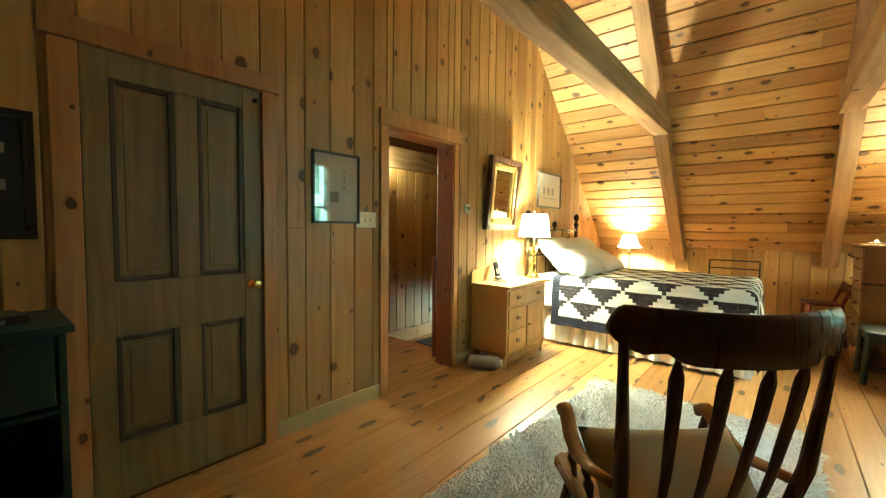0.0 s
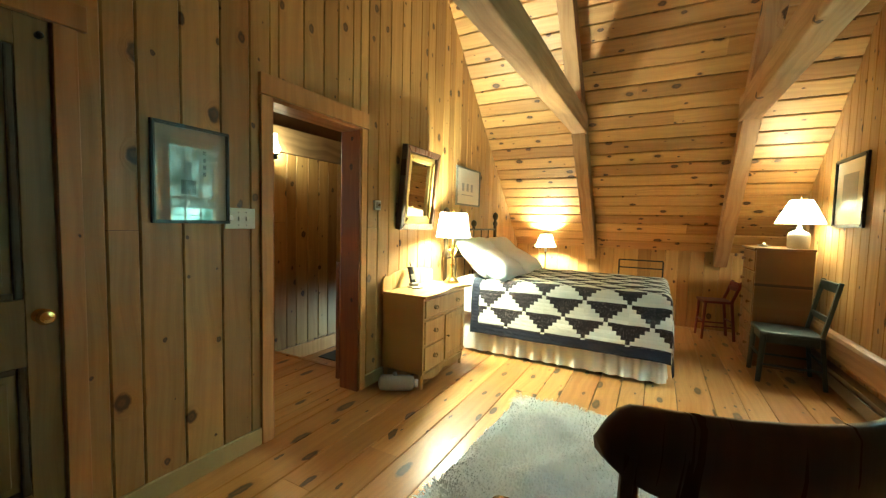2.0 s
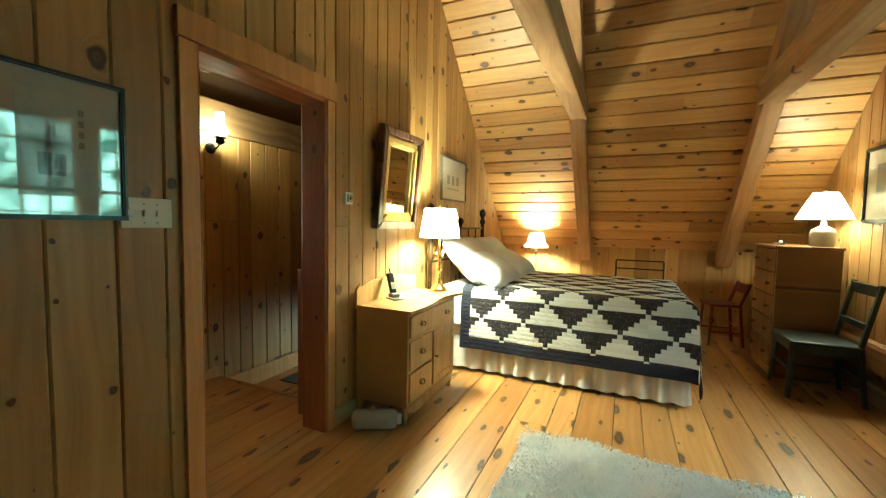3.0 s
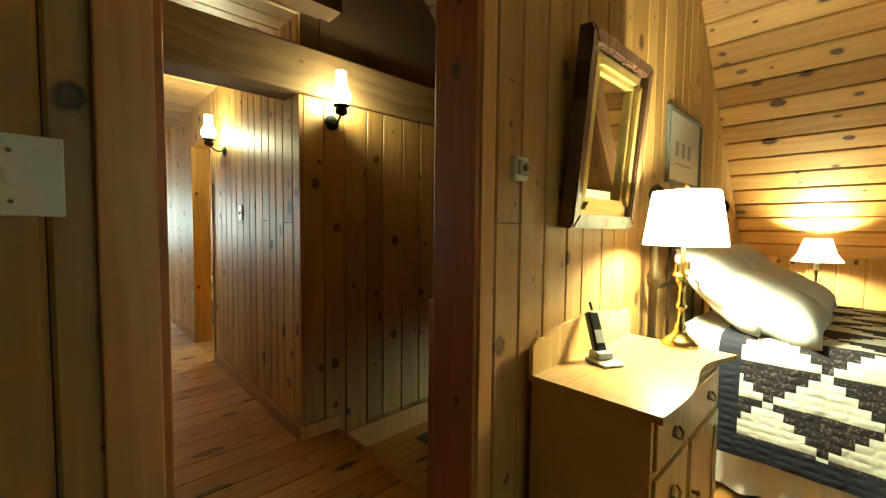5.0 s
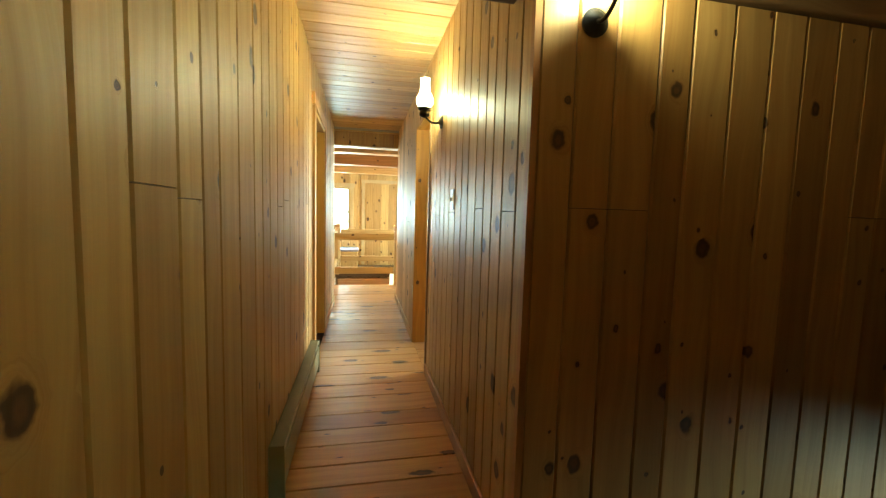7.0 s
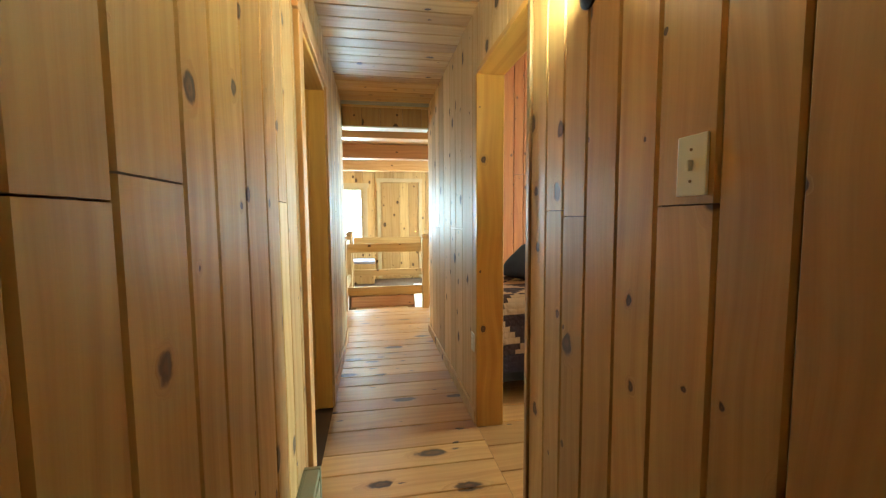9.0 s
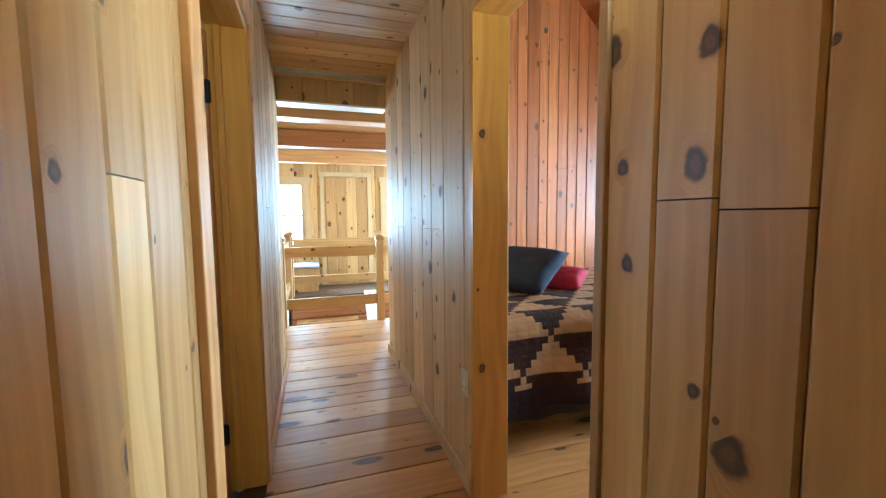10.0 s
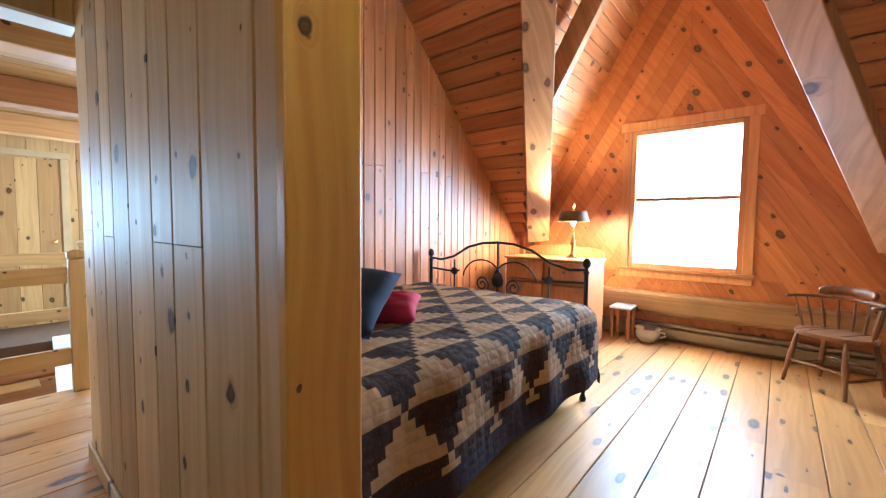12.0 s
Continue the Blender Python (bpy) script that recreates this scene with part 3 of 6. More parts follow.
knee_b = structure("wall_knee_bedroom", boxes(((-6.1, 7.79, 0), (XC - 1.75, 7.9, 1.2)), ((XC + 1.75, 7.79, 0), (-1.5, 7.9, 1.2)), ((XC - 1.85, 7.9, 0), (XC - 1.75, 8.2, 1.6)), ((XC + 1.75, 7.9, 0), (XC + 1.85, 8.2, 1.6))), pine("pine_knee", X, Z, (0.52, 0.21, 0.065), (0.36, 0.115, 0.03)), "low knee wall of reddish pine boards", "wall")
roof_deck("roof_bedroom_edge", -6.2, XC - 2.0, EAVE_B, 5.0, 8.2)
roof_deck("roof_bedroom_edge_east", XC + 2.0, -1.4, EAVE_B, 5.0, 8.2)
roof_deck("roof_bedroom_top", -6.2, -1.4, EAVE_B, RIDGE, 4.9)
roof_deck("roof_bedroom_south", -6.2, -1.4, EAVE_B, 1.5, RIDGE, True)

# side room behind the corridor's left door
structure("wall_side_room", boxes(((-5.4, -0.5, 0), (-3.0, -0.4, 2.6)), ((-5.5, -0.5, 0), (-5.4, 0.28, 2.6)), ((-5.5, 1.22, 0), (-5.4, 2.45, 2.6)), ((-5.5, 0.28, 0), (-5.4, 1.22, 0.9)), ((-5.5, 0.28, 2.1), (-5.4, 1.22, 2.6)), ((-3.1, -0.4, 0), (-3.0, 2.45, 2.6)), ((-5.4, -0.4, 2.5), (-3.1, 2.45, 2.6))),
    plain("pale_plaster", (0.62, 0.52, 0.38), 0.8), "pale wall of the side room", "wall")

# loft beyond the corridor
loft = wall_core("wall_loft", (0.6, 6.2, lambda u: 2.7), [(2.02, 2.70, 0.70, 1.92), (4.2, 5.3, 0.70, 1.95)], lambda u, z: (-10.42, u, z), (-0.12, 0, 0), "far loft wall of pale knotty pine boards")
outline_base[0] = 0.0
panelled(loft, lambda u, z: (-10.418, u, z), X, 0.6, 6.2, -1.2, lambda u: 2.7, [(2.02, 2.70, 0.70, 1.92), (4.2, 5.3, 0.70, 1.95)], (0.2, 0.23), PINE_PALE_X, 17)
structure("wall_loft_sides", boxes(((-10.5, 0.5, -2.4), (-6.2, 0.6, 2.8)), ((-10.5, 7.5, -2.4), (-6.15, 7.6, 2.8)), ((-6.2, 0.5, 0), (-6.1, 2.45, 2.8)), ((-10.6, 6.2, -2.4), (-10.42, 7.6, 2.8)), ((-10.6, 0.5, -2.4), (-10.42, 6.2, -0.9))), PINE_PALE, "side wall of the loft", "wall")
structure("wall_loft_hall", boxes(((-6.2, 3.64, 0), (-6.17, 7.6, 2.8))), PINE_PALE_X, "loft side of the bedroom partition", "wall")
bm = bmesh.new()
for k in range(30):
    board(bm, [(-10.5 + k * 0.145, 0.5, 2.46), (-10.5 + (k + 1) * 0.145, 0.5, 2.46), (-10.5 + (k + 1) * 0.145, 7.6, 2.46), (-10.5 + k * 0.145, 7.6, 2.46)], (0, 0, -1), 0.015)
structure("ceiling_loft", bm, PINE_CEIL, "loft ceiling of pine boards", "ceiling")
structure("roof_loft", boxes(((-10.6, 0.4, 2.464), (-6.1, 7.7, 2.6))), PLASTER, "roof over the loft", "roof")
for x in (-6.74, -8.35, -9.95):
    b_ = thing("ceiling_beam", "squared pine ceiling beam in the loft", "beam", group="loft beams")
    part("timber", boxes(((x - 0.1, 0.6, 2.22), (x + 0.1, 7.4, 2.44)), bevel=0.008), pine("loft_beam", Z, Y, *(((0.36, 0.16, 0.06), (0.24, 0.10, 0.035)) if x == -8.35 else ((0.58, 0.34, 0.14), (0.42, 0.21, 0.07))), share=0.5, island=True), b_)
structure("ground_storey_floor", boxes(((-10.5, 0.5, -2.5), (-6.2, 7.6, -2.4)), ((-1.5, 2.4, -1.7), (-0.1, 6.7, -1.6))), pine("pine_lower_floor", X, Y, (0.58, 0.26, 0.08), (0.42, 0.16, 0.04), rough=0.3), "wooden floor of the storey below", "floor")
structure("wall_below", boxes(((-6.3, 0.6, -2.4), (-6.2, 7.5, -0.16))), PINE_PALE_X, "wooden wall of the storey below", "wall")
structure("wall_stairwell", boxes(((-9.34, 2.3, -2.4), (-7.4, 2.42, -0.161))), WHITE, "white painted side of the stairwell", "wall")
logs = structure("log_fascia", boxes(*[((-9.44 + 0.02 * (k % 2), 2.45, -0.18 - 0.22 * (k + 1)), (-9.36, 7.4, -0.185 - 0.22 * k)) for k in range(5)], bevel=0.03), pine("red_logs", Z, Y, (0.44, 0.20, 0.075), (0.30, 0.12, 0.04), rough=0.6, island=True), "reddish log wall below the loft floor", "log wall")
# lower landing of the side stair
structure("stair_landing", boxes(((-1.45, 3.72, -0.4), (-0.15, 6.6, -0.2))), PINE_FLOOR, "lower wooden landing, one step down", "stairs")

# ---- big bedroom: doors, trim, things on the walls ----
IRON = plain("black_iron", (0.02, 0.02, 0.022), 0.45, 0.6)
BRASS = plain("brass", (0.78, 0.55, 0.20), 0.22, 1.0, var=0.06, bumpy=0.03)
DARK_BRASS = plain("aged_brass", (0.22, 0.15, 0.07), 0.4, 0.9)
DOOR_WOOD = pine("old_door_wood", Y, Z, (0.22, 0.145, 0.055), (0.14, 0.088, 0.032), rough=0.45, share=0.0, island=True)
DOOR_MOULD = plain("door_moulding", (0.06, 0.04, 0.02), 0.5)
OAK = pine("oak_veneer", Y, Z, (0.52, 0.32, 0.12), (0.38, 0.21, 0.07), rough=0.35, share=0.0, island=True)
OAK_TOP = pine("oak_top", X, Y, (0.66, 0.42, 0.16), (0.52, 0.30, 0.10), rough=0.3, share=0.0, island=True)
WALNUT = pine("dark_stained_wood", X, Z, (0.105, 0.052, 0.03), (0.055, 0.026, 0.016), rough=0.28, share=0.0, island=True)
ARM_WOOD = pine("worn_arm_wood", X, Y, (0.36, 0.17, 0.05), (0.24, 0.10, 0.03), rough=0.25, share=0.0, island=True)
DARK_POST = plain("dark_bronze", (0.05, 0.032, 0.014), 0.35, 0.8)
GOLD = plain("gilt", (0.62, 0.45, 0.17), 0.42, 0.8, bumpy=0.5, fine=120.0)
BLACK = plain("black_lacquer", (0.015, 0.014, 0.014), 0.3)
MAT_BOARD = plain("mat_board", (0.42, 0.42, 0.38), 0.7, var=0.04, coat=1.0)
MAT_BOARD.node_tree.nodes["Principled BSDF"].inputs["Coat IOR"].default_value = 2.8
IVORY = plain("ivory_plastic", (0.72, 0.70, 0.60), 0.35, var=0.03, bumpy=0.0)
GREEN_PAINT = plain("dark_green_paint", (0.012, 0.045, 0.038), 0.45)
GREY_BLUE = plain("grey_blue_paint", (0.032, 0.05, 0.05), 0.45)
RED_PAINT = plain("red_paint", (0.15, 0.014, 0.014), 0.45)
STONE = plain("stoneware", (0.42, 0.40, 0.35), 0.4)
LINEN = plain("white_linen", (0.78, 0.80, 0.80), 0.85, var=0.05, fine=200.0, bumpy=0.3)
CUSHION = plain("olive_cushion", (0.52, 0.43, 0.25), 0.85, fine=200.0, bumpy=0.3)
PAPER = plain("paper", (0.55, 0.52, 0.46), 0.8, fine=60.0)
SHADE = shade_cloth("lampshade_cloth")
BULB = glowing("lit_bulb", (1.0, 0.85, 0.55), 25.0)
HEATER = plain("heater_enamel", (0.20, 0.14, 0.08), 0.5)
LOG = pine("log_wood", Z, (0.7, 0.7, 0), (0.32, 0.17, 0.065), (0.20, 0.10, 0.035), rough=0.6, share=0.4, island=True, stain=0.3)

mirror_mat, nt_, b_m = mat_new("mirror_glass")
b_m.inputs["Metallic"].default_value, b_m.inputs["Roughness"].default_value = 1.0, 0.02
b_m.inputs["Base Color"].default_value = (0.82, 0.84, 0.82, 1)


def casing(name, specs, material, label):
    t_ = tagged(thing(name, label, "door trim"), kind="structure")
    for n_, lo, hi in specs:
        part(n_, boxes((lo, hi), bevel=0.004), material, t_)
    return t_


casing("door_casing_hall", [("side_trim", (0.0, 2.552, 0), (0.022, 2.628, 2.052)), ("head_trim", (0.0, 2.545, 2.054), (0.028, 3.50, 2.172)), ("side_trim", (0.0, 3.428, 0), (0.02, 3.492, 2.052))], TRIM, "plain pine casing round the hall doorway")
casing("door_lining_hall", [("jamb", (-0.172, 3.408, 0.002), (0.012, 3.44, 2.058)), ("jamb", (-0.172, 2.618, 0.002), (0.012, 2.642, 2.058)), ("head", (-0.172, 2.644, 2.03), (0.012, 3.406, 2.058))], JAMB, "reddish pine lining of the hall doorway")
casing("door_casing_closet", [("side_trim", (0.0, 0.805, 0), (0.022, 0.898, 2.052)), ("head_trim", (0.0, 0.78, 2.054), (0.028, 1.775, 2.150)), ("side_trim", (0.0, 1.672, 0), (0.022, 1.745, 2.052))], TRIM, "plain pine casing round the old panelled door")
structure("closet_back", boxes(((-0.16, 0.7, 0), (-0.147, 1.8, 2.2))), BACKING, "dark back behind the closed door", "wall")

# four-panelled door: stiles and rails round sunk panels
dr = tagged(thing("door_1", "closed old four-panel door in greenish brown worn wood", "door", (-0.035, 0.903, 0.008)), kind="structure")
W_, H_ = 0.765, 2.045
for n_, lo, hi in (("stile", (0, 0, 0), (0.035, 0.095, H_)), ("stile", (0, W_ - 0.095, 0), (0.035, W_, H_)), ("mullion", (0, 0.345, 0.27), (0.035, 0.445, 0.77)), ("mullion", (0, 0.345, 1.02), (0.035, 0.445, 1.93)),
                   ("rail", (0, 0.095, 0), (0.035, W_ - 0.095, 0.27)), ("rail", (0, 0.095, 0.77), (0.035, W_ - 0.095, 1.02)), ("rail", (0, 0.095, 1.93), (0.035, W_ - 0.095, H_))):
    part(n_, boxes((lo, hi), bevel=0.003), DOOR_WOOD, dr)
for y0, y1 in ((0.095, 0.345), (0.445, W_ - 0.095)):
    for z0, z1 in ((0.27, 0.77), (1.02, 1.93)):
        part("panel", boxes(((0.006, y0, z0), (0.016, y1, z1)), ((0.01, y0 + 0.05, z0 + 0.05), (0.021, y1 - 0.05, z1 - 0.05)), bevel=0.004), DOOR_WOOD, dr)
        # four mouldings round the panel, darker than the door's wood
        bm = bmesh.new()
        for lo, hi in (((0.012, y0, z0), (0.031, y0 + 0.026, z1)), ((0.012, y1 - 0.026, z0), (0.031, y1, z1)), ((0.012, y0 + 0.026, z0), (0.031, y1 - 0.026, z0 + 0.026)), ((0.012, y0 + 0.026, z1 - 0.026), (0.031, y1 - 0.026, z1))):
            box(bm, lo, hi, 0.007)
        part("moulding", bm, DOOR_MOULD, dr, "moulding darker than the door")
kn = part("door_knob", turned([(0.026, 0), (0.026, 0.006), (0.011, 0.012), (0.011, 0.03), (0.026, 0.042), (0.030, 0.056), (0.022, 0.068), (0.008, 0.07)], (0.035, W_ - 0.055, 0.955), 20, X), BRASS, dr, "round brass door knob")
part("latch_catch", turned([(0.012, 0), (0.012, 0.02), (0.004, 0.03)], (0.035, W_ - 0.03, 1.985), 12, X), IRON, dr, "small dark catch at the top")
for z in (0.3, 1.75):
    part("hinge", boxes(((0.03, -0.004, z), (0.043, 0.012, z + 0.09))), DARK_BRASS, dr)


def baseboard(name, lo, hi, material=TRIM_Y):
    return structure(name, boxes((lo, hi), bevel=0.004), material, "plain pine baseboard along the wall", "baseboard")


BASE = plain("grey_pine_base", (0.40, 0.31, 0.15), 0.5)
baseboard("baseboard_hall", (0.0, 1.747, 0.001), (0.018, 2.55, 0.105), BASE)
baseboard("baseboard_hall_b", (0.0, 3.494, 0.001), (0.018, 7.41, 0.105), BASE)


def picture(name, label, m, w, h, border, depth, frame_mat, face_mat, inner=None, mat_w=0.0, art=()):
    """A framed picture: local x to the right, z up, facing -y; four mitred rails, a face and what is drawn on it."""
    t_ = tagged(new(name), label, "picture")
    t_.matrix_world = m
    for n_, pts in (("frame_rail", [(0, 0), (w, 0), (w - border, border), (border, border)]), ("frame_rail", [(w, 0), (w, h), (w - border, h - border), (w - border, border)]),
                    ("frame_rail", [(w, h), (0, h), (border, h - border), (w - border, h - border)]), ("frame_rail", [(0, h), (0, 0), (border, border), (border, h - border)])):
        bm = plate(bmesh.new(), [(x, 0, z) for x, z in pts], (0, -depth, 0))
        bmesh.ops.bevel(bm, geom=[e for e in bm.edges if all(abs(v.co.y + depth) < 1e-5 for v in e.verts)], offset=min(0.006, border * 0.3), segments=2, affect="EDGES")
        part(n_, bm, frame_mat, t_)
    b0 = border
    if inner:
        iw, imat = inner
        for pts in ([(b0, b0), (w - b0, b0), (w - b0 - iw, b0 + iw), (b0 + iw, b0 + iw)], [(w - b0, b0), (w - b0, h - b0), (w - b0 - iw, h - b0 - iw), (w - b0 - iw, b0 + iw)],
                    [(w - b0, h - b0), (b0, h - b0), (b0 + iw, h - b0 - iw), (w - b0 - iw, h - b0 - iw)], [(b0, h - b0), (b0, b0), (b0 + iw, b0 + iw), (b0 + iw, h - b0 - iw)]):
            bm = plate(bmesh.new(), [(x, -0.002, z) for x, z in pts], (0, -depth * 0.72, 0))
            bmesh.ops.bevel(bm, geom=[e for e in bm.edges if all(v.co.y < -depth * 0.7 for v in e.verts)], offset=iw * 0.28, segments=2, affect="EDGES")
            part("inner_frame", bm, imat, t_)
        b0 += iw
    part("face", boxes(((b0 - 0.004, -0.008, b0 - 0.004), (w - b0 + 0.004, -0.004, h - b0 + 0.004))), face_mat, t_)
    for n_, lo, hi, mt in art:
        part(n_, boxes(((lo[0], -0.0095, lo[1]), (hi[0], -0.0082, hi[1]))), mt, t_)
    return t_


ON_A = lambda y, z, lean=0.0, x=0.002: Matrix.Translation((x, y, z)) @ Euler((0, 0, radians(90))).to_matrix().to_4x4() @ pose(0, 0, 0, lean)
INK = plain("ink", (0.10, 0.11, 0.11), 0.6, coat=1.0)
INK2 = plain("pale_ink", (0.36, 0.38, 0.38), 0.6, coat=1.0)
picture("framed_print", "framed oriental print behind glass, thin black frame", ON_A(1.99, 1.315), 0.37, 0.47, 0.016, 0.022, BLACK, MAT_BOARD, art=[
    ("print_sheet", (0.085, 0.075), (0.295, 0.40), plain("print_sheet", (0.36, 0.37, 0.33), 0.6, coat=1.0)), ("drawing", (0.13, 0.14), (0.20, 0.21), INK), ("drawing", (0.15, 0.21), (0.18, 0.30), INK2)]
    + [("brush_mark", (0.235, 0.34 - k * 0.035), (0.25, 0.36 - k * 0.035), INK) for k in range(4)])
mirror = picture("wall_mirror", "tilted wall mirror in a dark wood and gilt moulded frame", ON_A(3.89, 1.285, 5.0, 0.012), 0.585, 0.735, 0.055, 0.055, WALNUT, mirror_mat, (0.07, GOLD))
PALE_MAT = plain("pale_mat", (0.72, 0.70, 0.62), 0.7, var=0.04, coat=1.0)
picture("framed_print", "small framed botanical print in a thin grey frame", ON_A(5.06, 1.56), 0.66, 0.445, 0.02, 0.022, plain("grey_frame", (0.16, 0.16, 0.14), 0.5), PALE_MAT,
        art=[("drawing", (0.15 + 0.12 * k, 0.17), (0.21 + 0.12 * k, 0.26), INK2) for k in range(3)] + [("caption_bar", (0.14, 0.12), (0.46, 0.13), INK2)])
FLORAL = plain("dark_floral_canvas", (0.012, 0.013, 0.022), 0.6, coat=0.3)
picture("floral_picture", "dark framed floral picture with faded flowers", ON_A(0.2, 1.23), 0.56, 0.50, 0.03, 0.025, BLACK, FLORAL, art=[("flower", (0.40 + 0.03 * (k % 2), 0.12 + 0.07 * k), (0.45 + 0.03 * (k % 2), 0.16 + 0.07 * k), plain("petal", (0.22 + 0.05 * k, 0.22, 0.24 - 0.03 * k), 0.7)) for k in range(4)])
ON_G = lambda y, z: Matrix.Translation((3.446, y, z)) @ Euler((0, 0, radians(-90))).to_matrix().to_4x4()
picture("framed_print", "black framed print behind reflecting glass", ON_G(5.93, 1.39), 0.62, 0.60, 0.03, 0.025, BLACK, PALE_MAT, art=[("drawing", (0.16, 0.16), (0.46, 0.46), INK2)])

sp = tagged(thing("light_switch_plate", "ivory four-gang light switch and dimmer plate", "light switch", (0.0, 2.34, 1.288)))
part("plate", boxes(((0.001, 0, 0), (0.008, 0.178, 0.113)), bevel=0.002), IVORY, sp)
part("dimmer_knob", turned([(0.016, 0), (0.016, 0.01), (0.012, 0.016)], (0.008, 0.026, 0.056), 18, X), WHITE, sp)
for y in (0.072, 0.118):
    part("toggle", boxes(((0.008, y, 0.044), (0.018, y + 0.010, 0.066)), bevel=0.002), IVORY, sp)
    for z in (0.02, 0.09):
        part("screw", turned([(0.003, 0), (0.003, 0.002)], (0.008, y + 0.005, z), 8, X), DARK_BRASS, sp)
th = thing("thermostat", "small square wall thermostat with a dial", "thermostat", (0.0, 3.592, 1.44))
part("base", boxes(((0.001, 0, 0), (0.022, 0.075, 0.078)), bevel=0.004), IVORY, th)
part("cover", boxes(((0.022, 0.012, 0.014), (0.034, 0.066, 0.066)), bevel=0.006), STONE, th)
part("dial", turned([(0.012, 0), (0.011, 0.008)], (0.034, 0.038, 0.04), 16, X), DARK_BRASS, th)


# ---- nightstand and what stands on it ----
ns = thing("nightstand", "golden oak commode with three drawers and a small door", "nightstand", (0.03, 3.68, 0))
bm = bmesh.new()
for lo, hi in (((0, 0.02, 0.12), (0.40, 0.04, 0.745)), ((0, 0.76, 0.12), (0.40, 0.78, 0.745)), ((0, 0.04, 0.12), (0.02, 0.76, 0.745)), ((0.02, 0.04, 0.12), (0.38, 0.76, 0.14)), ((0.385, 0.04, 0.555), (0.40, 0.76, 0.572)), ((0.385, 0.04, 0.725), (0.40, 0.76, 0.745)), ((0.385, 0.36, 0.14), (0.40, 0.385, 0.555)), ((0.385, 0.04, 0.345), (0.40, 0.36, 0.36))):
    part("carcass_panel", boxes((lo, hi), bevel=0.002), OAK, ns)
bm = bmesh.new()
outline = [(0.0, 0.0), (0.0, 0.83)] + [(0.43 + 0.045 * math.sin(k / 14 * 6.28318 * 1.0 + 2.6) * (0.6 + 0.4 * math.cos(k / 14 * 3.14)), 0.83 - 0.83 * k / 14) for k in range(15)]
plate(bm, [(x, y, 0.745) for x, y in outline], (0, 0, 0.022))
part("top", bm, OAK_TOP, ns, "pale yellow oak top with a wavy front")
bm = bmesh.new()
plate(bm, [(0.002, y, z) for y, z in [(0.0, 0.767), (0.0, 0.87), (0.03, 0.895), (0.08, 0.885), (0.16, 0.91), (0.41, 0.93), (0.66, 0.91), (0.75, 0.885), (0.80, 0.895), (0.83, 0.87), (0.83, 0.767)]], (0.016, 0, 0))
part("backsplash", bm, OAK_TOP, ns)


def drawer(parent, y0, y1, z0, z1, x, wood, pulls, pull_mat, name="drawer"):
    d_ = part(name, boxes(((x - 0.012, y0, z0), (x + 0.008, y1, z1)), bevel=0.004), wood, parent)
    for y in pulls:
        zc = (z0 + z1) / 2
        bm = turned([(0.020, 0), (0.018, 0.004)], (x + 0.008, y, zc), 14, X)
        tube(bm, [(x + 0.012, y - 0.03, zc + 0.008), (x + 0.026, y - 0.026, zc - 0.006), (x + 0.03, y, zc - 0.014), (x + 0.026, y + 0.026, zc - 0.006), (x + 0.012, y + 0.03, zc + 0.008)], 0.004, 6)
        part("pull", bm, pull_mat, d_, "brass bail pull")
    return d_


drawer(ns, 0.05, 0.75, 0.58, 0.72, 0.40, OAK, (0.2, 0.6), DARK_BRASS)
drawer(ns, 0.05, 0.355, 0.365, 0.55, 0.40, OAK, (0.2,), DARK_BRASS)
drawer(ns, 0.05, 0.355, 0.15, 0.34, 0.40, OAK, (0.2,), DARK_BRASS)
cd = part("cupboard_door", boxes(((0.388, 0.39, 0.15), (0.405, 0.755, 0.55)), ((0.405, 0.39, 0.15), (0.411, 0.44, 0.55)), ((0.405, 0.705, 0.15), (0.411, 0.755, 0.55)), ((0.405, 0.44, 0.15), (0.411, 0.705, 0.2)), ((0.405, 0.44, 0.50), (0.411, 0.705, 0.55)), bevel=0.002), OAK, ns)
part("knob", turned([(0.006, 0), (0.006, 0.012), (0.011, 0.018), (0.006, 0.026)], (0.411, 0.412, 0.36), 12, X), DARK_BRASS, cd)
bm = bmesh.new()
plate(bm, [(0.388, y, z) for y, z in [(0.04, 0.12)] + [(0.04 + 0.72 * k / 12, 0.085 - 0.035 * abs(math.sin(k / 12 * 6.28))) for k in range(13)] + [(0.76, 0.12)]], (0.012, 0, 0))
part("apron", bm, OAK, ns)
for x, y in ((0.02, 0.045), (0.02, 0.755), (0.375, 0.045), (0.375, 0.755)):
    part("leg", turned([(0.014, 0), (0.016, 0.02), (0.013, 0.03), (0.022, 0.11), (0.026, 0.125)], (x, y, 0), 12), OAK, ns)

ph = thing("cordless_phone", "black and silver cordless phone in its charging cradle", "phone", (0.15, 4.0, 0.767), -25)
part("cradle", boxes(((-0.05, -0.05, 0), (0.065, 0.05, 0.014)), ((-0.045, -0.035, 0.014), (0.02, 0.035, 0.045)), bevel=0.008), STONE, ph)
bm = bmesh.new()
box(bm, (-0.016, -0.026, 0), (0.016, 0.026, 0.175), 0.009, pose(-0.012, 0, 0.02, 0, -22, 0))
hs = part("handset", bm, BLACK, ph)
bm = bmesh.new()
box(bm, (0.0165, -0.018, 0.05), (0.019, 0.018, 0.10), 0.0, pose(-0.012, 0, 0.02, 0, -22, 0))
part("keypad", bm, STONE, hs)
bm = bmesh.new()
tube(bm, [(-0.085, 0.012, 0.185), (-0.10, 0.012, 0.215)], 0.006, 8)
part("aerial", bm, BLACK, ph)


